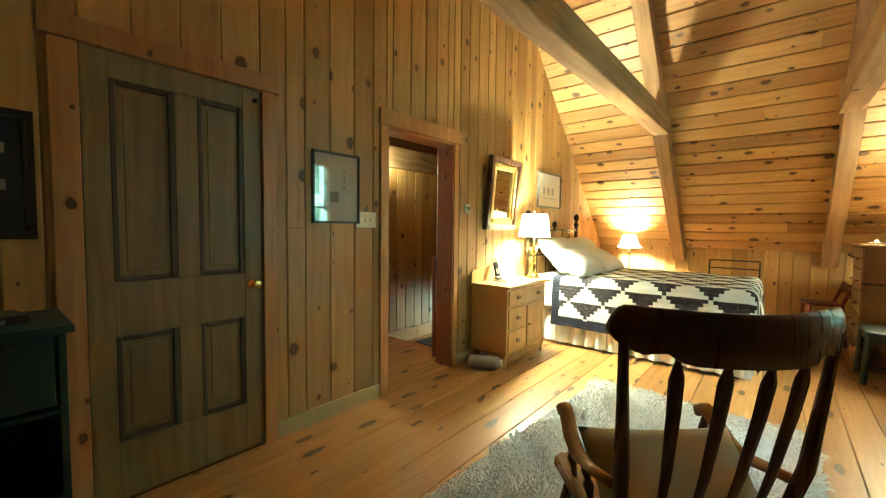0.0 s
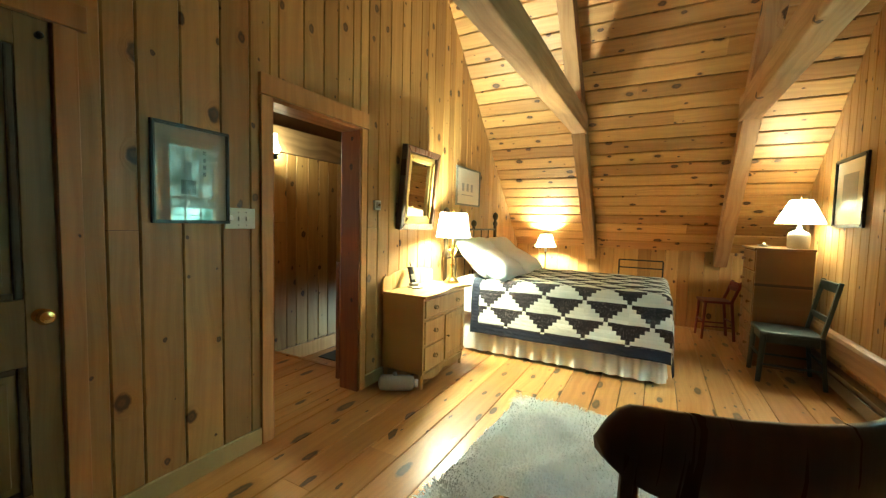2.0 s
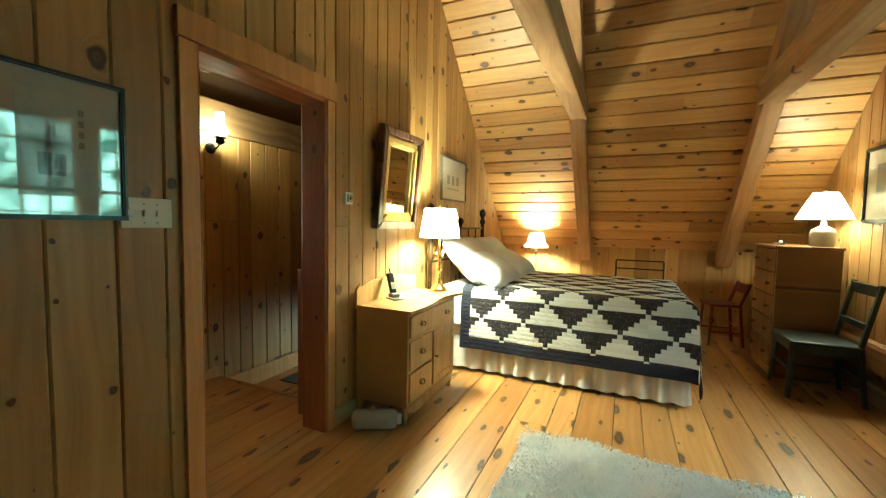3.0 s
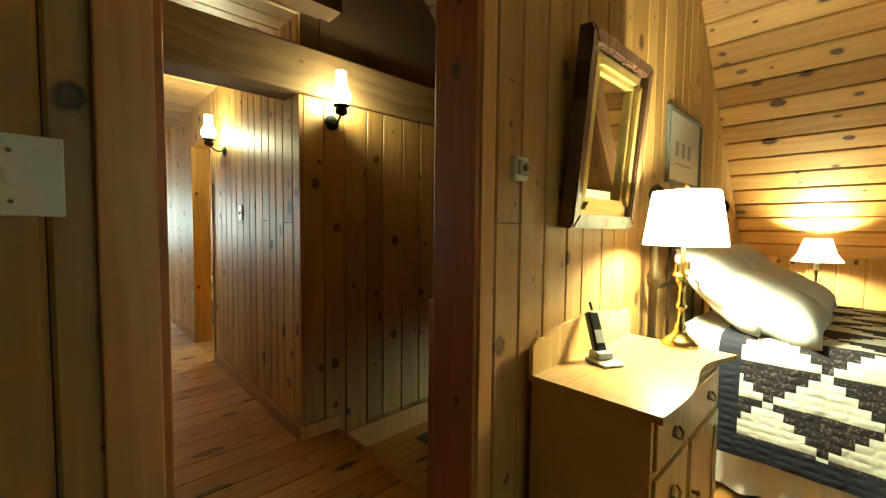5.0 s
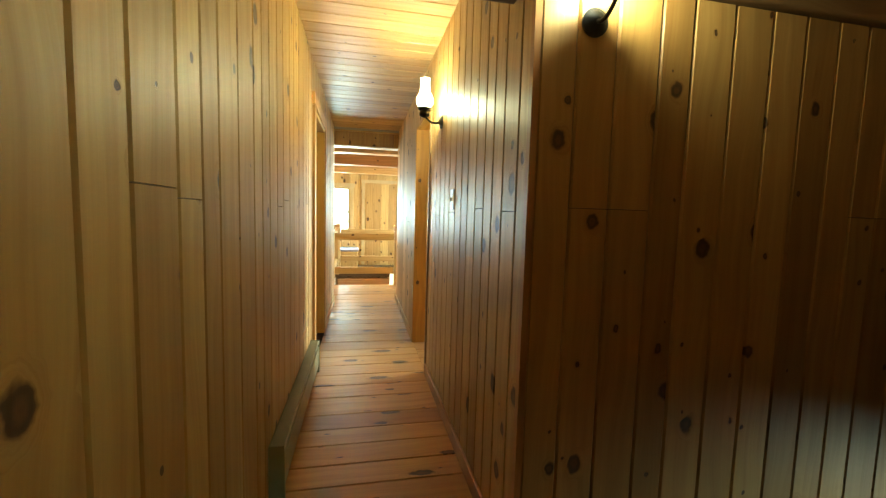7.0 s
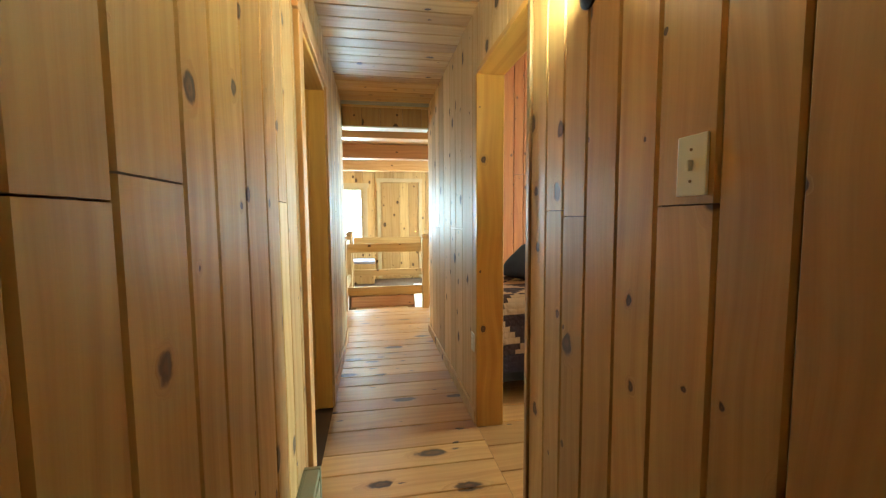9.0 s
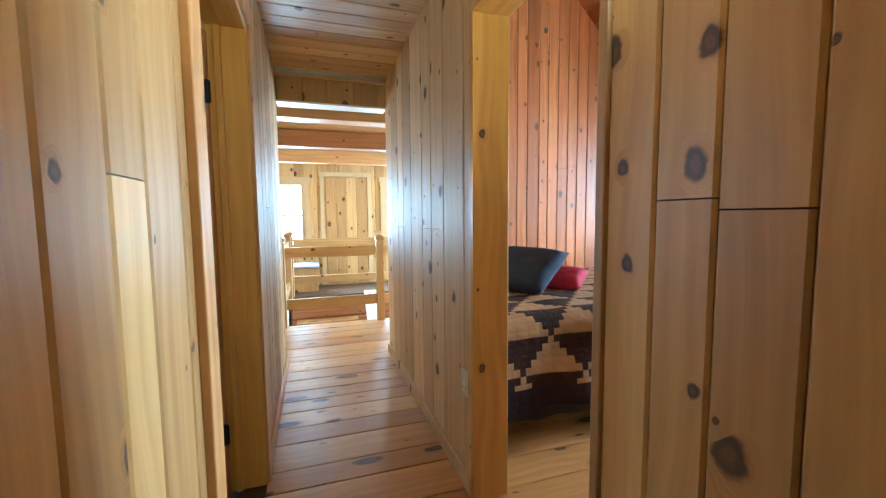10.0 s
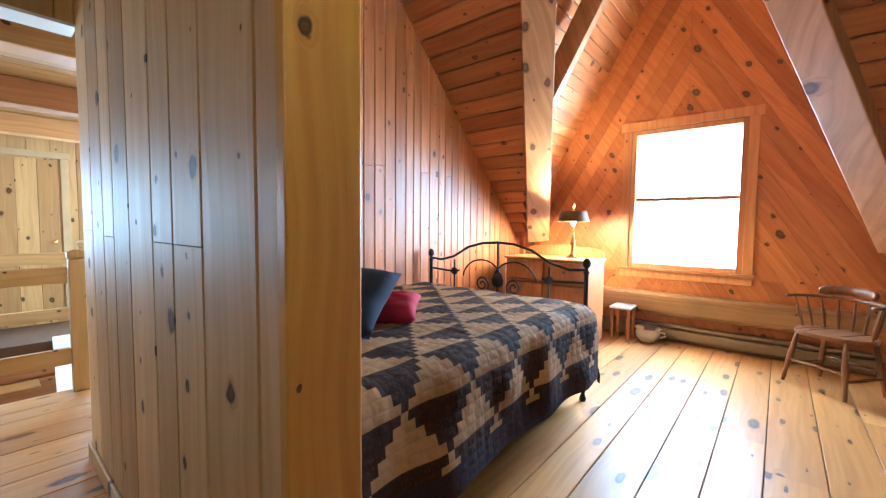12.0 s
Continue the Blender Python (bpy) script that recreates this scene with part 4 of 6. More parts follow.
def table_lamp(label, at, base_rings, base_mat, shade, shade_mat, arms=False):
    t_ = thing("table_lamp", label, "lamp", at)
    part("base", turned(base_rings, n=28), base_mat, t_, smooth=True)
    (r0, z0), (r1, z1) = shade
    sh = part("shade", turned([(r0, z0), ((r0 * 0.62 + r1 * 0.38), z0 * 0.6 + z1 * 0.4), (r1, z1)], n=36, caps=False), shade_mat, t_, "pale cloth shade, lit from inside", smooth=True)
    bm = bmesh.new()
    for k in range(3):
        a = k * 2.0944
        tube(bm, [(0, 0, z1 - 0.01), (r1 * math.cos(a), r1 * math.sin(a), z1 - 0.005)], 0.0015, 5)
    part("spider", bm, DARK_BRASS, sh)
    part("finial", turned([(0.004, z1 - 0.01), (0.005, z1 + 0.012), (0.011, z1 + 0.022), (0.004, z1 + 0.034)], n=12), BRASS, t_)
    part("bulb", turned([(0.010, z0 * 0.6 + z1 * 0.4 - 0.05), (0.028, z0 * 0.6 + z1 * 0.4), (0.012, z0 * 0.6 + z1 * 0.4 + 0.035)], n=14), BULB, t_, "lit bulb", smooth=True).visible_shadow = False
    if arms:
        bm = bmesh.new()
        for s in (-1, 1):
            tube(bm, arc((0, 0, 0.30), (0, s * 0.075, 0.315), -0.03, 8), 0.005, 8)
        part("candle_arm", bm, BRASS, t_)
        for s in (-1, 1):
            part("candle_cup", turned([(0.012, 0.31), (0.022, 0.318), (0.010, 0.33), (0.010, 0.37)], (0, s * 0.075, 0), 12), BRASS, t_)
    return t_


table_lamp("polished brass candelabra lamp with a white cloth shade", (0.275, 4.49, 0.767), [(0.075, 0), (0.075, 0.012), (0.06, 0.03), (0.035, 0.05), (0.022, 0.075), (0.026, 0.085), (0.014, 0.10), (0.012, 0.16), (0.024, 0.175), (0.014, 0.19), (0.012, 0.26), (0.026, 0.285), (0.016, 0.30), (0.010, 0.33), (0.008, 0.50)], BRASS, ((0.165, 0.445), (0.13, 0.68)), SHADE, True)

# stoneware hot-water bottle on the floor
hb = thing("stoneware_bottle", "grey stoneware foot warmer lying on the floorboards", "foot warmer", (0.26, 3.60, 0.065), 28)
part("body", turned([(0.02, -0.15), (0.05, -0.14), (0.062, -0.12), (0.062, 0.10), (0.05, 0.13), (0.02, 0.14)], (0, 0, 0), 24, X), STONE, hb, smooth=True)
part("end_cap", turned([(0.03, 0.138), (0.034, 0.15), (0.03, 0.165)], (0, 0, 0), 16, X), WHITE, hb)
part("stopper", turned([(0.016, 0.055), (0.018, 0.075), (0.012, 0.085)], (-0.02, 0, 0), 14), STONE, hb)


# ---- bed with the black and white quilt ----
def quilt_mat(name, dark, pale, fleck, cell, row, border=None, swap=False, border_u=None, hem=(0.02, 0.022, 0.035)):
    """Stepped log-cabin triangles in rows, over the cloth's own lengths."""
    m, nt, b = mat_new(name)
    uv = node(nt, "ShaderNodeSeparateXYZ", node(nt, "ShaderNodeUVMap").outputs[0])
    u, v = uv.outputs[0], uv.outputs[1]
    if swap:
        u, v = v, math_(nt, "MULTIPLY", u, -1.0)
    rv = math_(nt, "DIVIDE", v, row)
    ri = math_(nt, "FLOOR", rv)
    fv = math_(nt, "FRACT", rv)
    odd = math_(nt, "MULTIPLY", math_(nt, "FLOORED_MODULO", ri, 2.0), 0.5)
    fu = math_(nt, "FRACT", math_(nt, "ADD", math_(nt, "DIVIDE", u, cell), odd))
    step = math_(nt, "DIVIDE", math_(nt, "ADD", math_(nt, "FLOOR", math_(nt, "MULTIPLY", fv, 5.0)), 0.5), 5.0)
    d = math_(nt, "MULTIPLY", math_(nt, "ABSOLUTE", math_(nt, "SUBTRACT", fu, 0.5)), 2.0)
    tri = math_(nt, "LESS_THAN", d, step)
    co = node(nt, "ShaderNodeTexCoord").outputs["Object"]
    sp_ = node(nt, "ShaderNodeTexNoise", co)
    sp_.inputs["Scale"].default_value, sp_.inputs["Detail"].default_value = 95.0, 2.0
    speck = ramp(nt, sp_.outputs[0], 0.56, 0.64)
    cl = node(nt, "ShaderNodeTexNoise", co)
    cl.inputs["Scale"].default_value = 14.0
    dk = mixc(nt, math_(nt, "MULTIPLY", speck, 0.75), dark, fleck)
    # narrow cloth strips of slightly different tone, with a stitched seam between them
    strip = math_(nt, "MULTIPLY", fv, 5.0)
    tone = node(nt, "ShaderNodeTexWhiteNoise", node(nt, "ShaderNodeCombineXYZ", math_(nt, "FLOOR", strip), ri, math_(nt, "FLOOR", math_(nt, "DIVIDE", u, cell))).outputs[0]).outputs[0]
    pl = mixc(nt, math_(nt, "ADD", math_(nt, "MULTIPLY", cl.outputs[0], 0.4), math_(nt, "MULTIPLY", tone, 0.6)), tuple(c * 0.72 for c in pale), pale)
    seam = math_(nt, "LESS_THAN", math_(nt, "FRACT", strip), 0.09)
    pl = mixc(nt, math_(nt, "MULTIPLY", seam, 0.15), pl, tuple(c * 0.4 for c in pale))
    col = mixc(nt, tri, pl, dk)
    if border:
        lo, hi = border
        edge = math_(nt, "MAXIMUM", math_(nt, "LESS_THAN", v, lo), math_(nt, "GREATER_THAN", v, hi))
        edge = math_(nt, "MAXIMUM", edge, math_(nt, "LESS_THAN", u, border_u[0]))
        edge = math_(nt, "MAXIMUM", edge, math_(nt, "GREATER_THAN", u, border_u[1]))
        col = mixc(nt, edge, col, hem)
    nt.links.new(col, b.inputs["Base Color"])
    b.inputs["Specular IOR Level"].default_value = 0.15
    b.inputs["Roughness"].default_value = 0.9
    # quilting lines puff the cloth between the seams
    q1 = math_(nt, "ABSOLUTE", math_(nt, "SINE", math_(nt, "MULTIPLY", u, 6.28318 / cell * 2.5)))
    q2 = math_(nt, "ABSOLUTE", math_(nt, "SINE", math_(nt, "MULTIPLY", v, 3.14159 / row * 5)))
    bump(nt, b, math_(nt, "ADD", math_(nt, "MULTIPLY", math_(nt, "MULTIPLY", q1, q2), 0.3), math_(nt, "MULTIPLY", cl.outputs[0], 1.6)), 0.6, 0.012)
    return m


def fall(d, r):
    """How far out and down a cloth lies at d past a rounded edge."""
    if d <= 0:
        return 0.0, 0.0
    if d < r * 1.5708:
        return r * math.sin(d / r), r * (1 - math.cos(d / r))
    return r, r + d - r * 1.5708


def drape(name, x0, x1, y0, y1, top, hang_x0, hang_x1, hang_y0, hang_y1, material, parent, label, wave=0.012, r=0.07, seed=0):
    """A quilt over a mattress, with its own lengths as UVs."""
    bm = bmesh.new()
    lay = bm.loops.layers.uv.new("UVMap")
    us = np.linspace(x0 - hang_x0, x1 + hang_x1, 74)
    vs = np.linspace(y0 - hang_y0, y1 + hang_y1, 78)
    grid, uvs = [], {}
    for u in us:
        row = []
        for v in vs:
            du = u - (x1 - r) if u > (x0 + x1) / 2 else (x0 + r) - u
            dv = v - (y1 - r) if v > (y0 + y1) / 2 else (y0 + r) - v
            su, sv = (1 if u > (x0 + x1) / 2 else -1), (1 if v > (y0 + y1) / 2 else -1)
            if (su > 0 and not hang_x1) or (su < 0 and not hang_x0):
                du = 0
            ou, zu = fall(du, r)
            ov, zv = fall(dv, r)
            px = (x1 - r + ou if su > 0 else x0 + r - ou) if du > 0 else u
            py = (y1 - r + ov if sv > 0 else y0 + r - ov) if dv > 0 else v
            dz = max(zu, zv) + 0.25 * min(zu, zv)
            n1 = noise.noise(Vector((u * 3.1 + seed, v * 3.1, 0)))
            n2 = noise.noise(Vector((u * 9 + seed, v * 9, 3)))
            amp = wave * min(1.0, dz * 4)
            py += sv * (amp * (n1 * 1.6 + 0.5 * math.sin(u * 13 + seed + 3 * n1)) + dz * 0.05) if zv > 0.02 else 0
            px += su * (amp * (n1 * 1.6 + 0.5 * math.sin(v * 9 + 3 * n1)) + dz * 0.06) if zu > 0.02 else 0
            z = top - dz + 0.010 * n1 + 0.004 * n2
            w = bm.verts.new((px, py, z))
            uvs[w] = (u, v)
            row.append(w)
        grid.append(row)
    for i in range(len(us) - 1):
        for j in range(len(vs) - 1):
            f = bm.faces.new((grid[i][j], grid[i + 1][j], grid[i + 1][j + 1], grid[i][j + 1]))
            for lp in f.loops:
                lp[lay].uv = uvs[lp.vert]
    ob = tagged(part(name, bm, material, parent, "", True), label, "quilt")
    return ob


def pillow(name, w, d, h, m, material, label):
    bm = bmesh.new()
    n = 14
    sides = []
    for s in (1, -1):
        g = []
        for i in range(n + 1):
            row = []
            for j in range(n + 1):
                a, b = -1 + 2 * i / n, -1 + 2 * j / n
                k = max(0.0, (1 - abs(a) ** 3.4) * (1 - abs(b) ** 3.4)) ** 0.5
                pin = 1 - 0.07 * (1 - abs(a)) * abs(b) ** 3 - 0.0
                pin2 = 1 - 0.07 * (1 - abs(b)) * abs(a) ** 3
                wr = 0.012 * noise.noise(Vector((a * 3, b * 3, w * 7))) * k
                row.append(bm.verts.new((a * w / 2 * pin2, b * d / 2 * pin, s * (h / 2 * k) + wr)))
            g.append(row)
        sides.append(g)
        for i in range(n):
            for j in range(n):
                bm.faces.new((g[i][j], g[i + 1][j], g[i + 1][j + 1], g[i][j + 1]))
    bmesh.ops.remove_doubles(bm, verts=bm.verts, dist=0.0005)
    ob = tagged(part(name, bm, material, None, "", True), label, "pillow")
    ob.matrix_world = m
    return ob


def ruffle(pts, z0, z1, material, parent, amp=0.026, freq=74.0):
    """A gathered valance along a line of corners."""
    bm = bmesh.new()
    cols = []
    s = 0.0
    for p, q in zip(pts, pts[1:]):
        p, q = Vector((*p, 0)), Vector((*q, 0))
        L = (q - p).length
        d = (q - p) / L
        nrm = Vector((d.y, -d.x, 0))
        k = int(L / 0.010)
        for i in range(k):
            t = s + i * L / k
            wv = math.sin(t * freq + 2.2 * noise.noise(Vector((t * 3, 0, 0)))) * (0.7 + 0.5 * noise.noise(Vector((t * 7, 1, 0))))
            base = p + d * (i * L / k)
            cols.append([bm.verts.new(base + nrm * (wv * amp * (0.25 + 0.75 * f) + 0.02 * f) + Vector((0, 0, z1 + (z0 + 0.006 * wv - z1) * f))) for f in (0, 0.35, 0.7, 1.0)])
        s += L
    for a, b in zip(cols, cols[1:]):
        for i in range(3):
            bm.faces.new((a[i], a[i + 1], b[i + 1], b[i]))
    bm2 = part("valance", bm, material, parent, "gathered white bed skirt", True)
    return bm2


BX0, BX1, BY0, BY1 = 0.16, 2.17, 4.80, 6.30
bed = thing("bronze_bed", "double bed with tall dark bronze posts and a gathered white skirt", "bed", (0, 0, 0))
part("mattress", boxes(((BX0, BY0 + 0.03, 0.36), (BX1 - 0.03, BY1 - 0.03, 0.74)), bevel=0.05), LINEN, bed, smooth=True)
part("box_frame", boxes(((BX0, BY0 + 0.06, 0.14), (BX1 - 0.06, BY1 - 0.06, 0.35))), WALNUT, bed)
for x, y in ((BX0 + 0.05, BY0 + 0.1), (BX0 + 0.05, BY1 - 0.1), (BX1 - 0.12, BY0 + 0.1), (BX1 - 0.12, BY1 - 0.1)):
    part("leg", turned([(0.02, 0), (0.025, 0.14)], (x, y, 0), 10), WALNUT, bed)
ruffle([(BX0, BY0 + 0.045), (BX1 - 0.045, BY0 + 0.045), (BX1 - 0.045, BY1 - 0.045), (BX0, BY1 - 0.045)], 0.03, 0.40, LINEN, bed, 0.04, 46.0)
for y in (4.70, 6.12):
    part("post", turned([(0.022, 0), (0.022, 0.62), (0.032, 0.64), (0.032, 0.70), (0.020, 0.74), (0.020, 0.98), (0.030, 1.0), (0.034, 1.04), (0.024, 1.07), (0.022, 1.33), (0.034, 1.345), (0.034, 1.37), (0.018, 1.39), (0.018, 1.41), (0.034, 1.43), (0.040, 1.46), (0.030, 1.49), (0.008, 1.51)], (0.085, y, 0), 20), DARK_POST, bed, "dark bronze bedpost with a ball finial", True)
bm = bmesh.new()
for z in (0.62, 0.98, 1.28):
    tube(bm, [(0.085, 4.70, z), (0.085, 6.12, z)], 0.012, 10)
part("head_rail", bm, DARK_POST, bed)
part("finial", turned([(0.018, 1.28), (0.022, 1.29), (0.014, 1.31), (0.03, 1.33), (0.036, 1.355), (0.028, 1.38), (0.006, 1.395)], (0.085, 5.41, 0), 18), DARK_POST, bed, smooth=True)
for k in range(5):
    bm = bmesh.new()
    tube(bm, [(0.085, 4.94 + k * 0.235, 0.62), (0.085, 4.94 + k * 0.235, 1.28)], 0.008, 8)
    part("spindle", bm, DARK_POST, bed)
QUILT_A = quilt_mat("black_white_quilt", (0.024, 0.021, 0.025), (0.76, 0.78, 0.74), (0.13, 0.11, 0.12), 0.37, 0.175, (BY0 - 0.44, BY1 + 0.4), False, (BX0 + 0.29, BX1 + 0.44))
drape("quilt", BX0 + 0.20, BX1, BY0, BY1, 0.785, 0.0, 0.52, 0.53, 0.50, QUILT_A, None, "black and white log-cabin quilt spread on the bed", seed=2)
drape("top_sheet", BX0, BX0 + 0.30, BY0, BY1, 0.765, 0.0, 0.0, 0.30, 0.30, LINEN, None, "white sheet at the head of the bed", seed=5)
for y, x, z, tilt, w in ((5.16, 0.48, 0.905, 27, 0.74), (5.91, 0.48, 0.90, 26, 0.74), (5.18, 0.32, 0.985, 46, 0.74), (5.90, 0.32, 0.98, 45, 0.74)):
    pillow("pillow", w, 0.54, 0.22, pose(x, y, z, 0, tilt, 0) @ pose(0, 0, 0, 0, 0, 90), LINEN, "plump white pillow at the head of the bed" if x > 0.4 else "plump white pillow propped behind another")

# floor lamp in the corner
fl = thing("floor_lamp", "slim floor lamp with a small white shade, lit", "lamp", (0.56, 7.02, 0))
part("base", turned([(0.13, 0), (0.13, 0.012), (0.05, 0.03), (0.014, 0.05)]), DARK_BRASS, fl)
part("stem", turned([(0.010, 0.05), (0.010, 0.92), (0.016, 0.94), (0.010, 0.96), (0.010, 1.05)], n=12), DARK_BRASS, fl)
part("candle_sleeve", turned([(0.016, 0.96), (0.016, 1.04), (0.03, 1.045)], n=14), WHITE, fl)
part("shade", turned([(0.165, 1.03), (0.12, 1.10), (0.085, 1.22)], n=32, caps=False), SHADE, fl, "small white cloth shade, lit from inside", True)
part("bulb", turned([(0.010, 1.06), (0.028, 1.12), (0.012, 1.16)], n=14), BULB, fl, "lit bulb", True).visible_shadow = False

# luggage rack and red chair behind the bed
lr = thing("luggage_rack", "thin dark metal rack standing behind the bed", "rack", (1.85, 7.08, 0))
for x in (-0.27, 0.27):
    bm = bmesh.new()
    tube(bm, [(x, 0, 0.0), (x, 0, 0.90)], 0.010, 8)
    part("upright", bm, IRON, lr)
for z in (0.30, 0.80, 0.905):
    bm = bmesh.new()
    tube(bm, [(-0.27, 0, z), (0.27, 0, z)], 0.009, 8)
    part("cross_bar", bm, IRON, lr)
for x in (-0.27, 0.27):
    bm = bmesh.new()
    tube(bm, [(x, -0.14, 0.008), (x, 0.14, 0.008)], 0.009, 8)
    part("foot", bm, IRON, lr)


def side_chair(name, label, at, turn, wood, seat_h=0.44, back_h=0.86, w=0.42, d=0.40, slats=2, group=""):
    """A plain kitchen chair facing local +y."""
    c = thing(name, label, "chair", at, turn, group)
    part("seat", boxes(((-w / 2, -d / 2, seat_h - 0.03), (w / 2, d / 2, seat_h)), bevel=0.01), wood, c)
    if w > 0.4:
        part("apron", boxes(((-w / 2 + 0.03, d / 2 - 0.045, seat_h - 0.10), (w / 2 - 0.03, d / 2 - 0.025, seat_h - 0.031)), ((-w / 2 + 0.02, -d / 2 + 0.03, seat_h - 0.10), (-w / 2 + 0.04, d / 2 - 0.05, seat_h - 0.031)), ((w / 2 - 0.04, -d / 2 + 0.03, seat_h - 0.10), (w / 2 - 0.02, d / 2 - 0.05, seat_h - 0.031))), wood, c)
    for x in (-1, 1):
        bm = bmesh.new()
        tube(bm, [(x * (w / 2 - 0.03), d / 2 - 0.03, seat_h - 0.03), (x * (w / 2 - 0.02), d / 2 - 0.01, 0)], [0.026 if w > 0.4 else 0.018, 0.02 if w > 0.4 else 0.014], 8)
        part("leg", bm, wood, c)
        bm = bmesh.new()
        bar(bm, (x * (w / 2 - 0.02), -d / 2 - 0.03, 0.0), (x * (w / 2 - 0.02), -d / 2 + 0.02, seat_h), 0.03, 0.03, (0, 1, 0), 0.004)
        bar(bm, (x * (w / 2 - 0.02), -d / 2 + 0.02, seat_h - 0.01), (x * (w / 2 - 0.02), -d / 2 - 0.07, back_h), 0.03, 0.03, (0, 1, 0), 0.004)
        part("back_post", bm, wood, c)
        bm = bmesh.new()
        tube(bm, [(x * (w / 2 - 0.025), d / 2 - 0.02, 0.16), (x * (w / 2 - 0.025), -d / 2 - 0.005, 0.16)], 0.010, 8)
        part("stretcher", bm, wood, c)
    for k in range(slats):
        z = seat_h + 0.15 + (back_h - seat_h - 0.20) * k / max(1, slats - 1)
        y = -d / 2 + 0.02 - 0.09 * (z - seat_h) / (back_h - seat_h)
        bm = bmesh.new()
        bar(bm, (-w / 2 + 0.03, y, z), (w / 2 - 0.03, y, z), 0.018, 0.09 if k == slats - 1 else 0.055, (0, 0.2, 1), 0.004)
        part("back_slat", bm, wood, c)
    for y in (d / 2 - 0.02, -d / 2 - 0.01):
        bm = bmesh.new()
        tube(bm, [(-w / 2 + 0.02, y, 0.22), (w / 2 - 0.02, y, 0.22)], 0.010, 8)
        part("stretcher", bm, wood, c)
    return c


side_chair("small_chair", "small red painted chair standing beside the dresser", (2.70, 6.98, 0), 100, RED_PAINT, 0.48, 0.72, 0.32, 0.32)
side_chair("side_chair", "grey-blue painted slat-back chair against the wall", (3.10, 5.66, 0), 90, GREY_BLUE, 0.46, 0.93, 0.44, 0.44)

# tall dresser
DRESS = pine("brown_pine", Y, Z, (0.21, 0.105, 0.036), (0.14, 0.064, 0.02), rough=0.4, share=0.25, island=True)
ds = thing("dresser", "tall brown pine chest of five drawers", "dresser", (3.34, 5.93, 0), 180)
bm = bmesh.new()
D_, W2, H2 = 0.44, 0.64, 1.16
for lo, hi in (((0, -W2, 0.06), (D_, -W2 + 0.02, H2)), ((0, -0.02, 0.06), (D_, 0, H2)), ((0, -W2 + 0.02, 0.06), (0.015, -0.02, H2)), ((0.015, -W2 + 0.02, 0.06), (D_, -0.02, 0.09))):
    part("carcass_panel", boxes((lo, hi), bevel=0.002), DRESS, ds)
part("top", boxes(((-0.005, -W2 - 0.015, H2), (D_ + 0.02, 0.015, H2 + 0.022)), bevel=0.005), DRESS, ds)
part("plinth", boxes(((0.01, -W2 + 0.01, 0), (D_ - 0.01, -0.01, 0.06))), DRESS, ds)
for k in range(5):
    z0 = 0.10 + k * 0.212
    d_ = part("drawer", boxes(((D_ - 0.016, -W2 + 0.03, z0), (D_ + 0.006, -0.03, z0 + 0.197)), bevel=0.004), DRESS, ds)
    for y in (-W2 + 0.14, -0.14):
        part("knob", turned([(0.008, 0), (0.008, 0.012), (0.018, 0.02), (0.016, 0.03), (0.005, 0.034)], (D_ + 0.006, y, z0 + 0.1), 14, X), DRESS, d_)
table_lamp("stoneware jug lamp with a flared cream shade, lit", (3.235, 6.05, 1.182), [(0.075, 0), (0.085, 0.02), (0.088, 0.12), (0.075, 0.155), (0.04, 0.175), (0.022, 0.185), (0.02, 0.215), (0.010, 0.22), (0.010, 0.28)], STONE, ((0.195, 0.24), (0.085, 0.47)), SHADE)
di = thing("trinket_dish", "little pewter dish on the dresser", "dish", (3.02, 6.30, 1.182))
part("bowl", turned([(0.02, 0), (0.03, 0.006), (0.055, 0.016), (0.058, 0.02), (0.03, 0.012), (0.0, 0.010)], n=18, caps=False), STONE, di)
part("knob", turned([(0.012, 0.010), (0.018, 0.03), (0.008, 0.045)], n=12), STONE, di)

# log and baseboard heater along the gable wall
lg = structure("wall_log", boxes(((3.36, 0.0, 0.28), (3.449, 6.30, 0.50)), bevel=0.035), LOG, "squared log at the foot of the gable wall", "log")


def heater(name, label, lo, hi, axis, material):
    """A low electric heater: a back, a hood and a lower lip, along one axis."""
    h_ = thing(name, label, "heater")
    x0, y0, z0 = lo
    x1, y1, z1 = hi
    if axis == "y":
        s = 1 if x1 > x0 else -1
        part("back", boxes(((x0, y0, z0), (x0 + s * 0.008, y1, z1))), material, h_)
        part("hood", boxes(((x0 + s * 0.008, y0, z1 - 0.03), (x1, y1, z1)), bevel=0.004), material, h_)
        part("front", boxes(((x1 - s * 0.012, y0, z0 + 0.03), (x1, y1, z1 - 0.05)), bevel=0.003), material, h_)
        for y in (y0, y1):
            part("end_cap", boxes(((x0, y - 0.01, z0 - z0 + 0.0), (x1 + s * 0.004, y + 0.01, z1 + 0.003)), bevel=0.003), material, h_)
    else:
        s = 1 if y1 > y0 else -1
        part("back", boxes(((x0, y0, z0), (x1, y0 + s * 0.008, z1))), material, h_)
        part("hood", boxes(((x0, y0 + s * 0.008, z1 - 0.03), (x1, y1, z1)), bevel=0.004), material, h_)
        part("front", boxes(((x0, y1 - s * 0.012, z0 + 0.03), (x1, y1, z1 - 0.05)), bevel=0.003), material, h_)
        for x in (x0, x1):
            part("end_cap", boxes(((x - 0.01, y0, 0.0), (x + 0.01, y1 + s * 0.004, z1 + 0.003)), bevel=0.003), material, h_)
    return h_


heater("baseboard_heater", "long brown electric baseboard heater under the log", (3.448, 3.2, 0.02), (3.375, 6.2, 0.2), "y", HEATER)

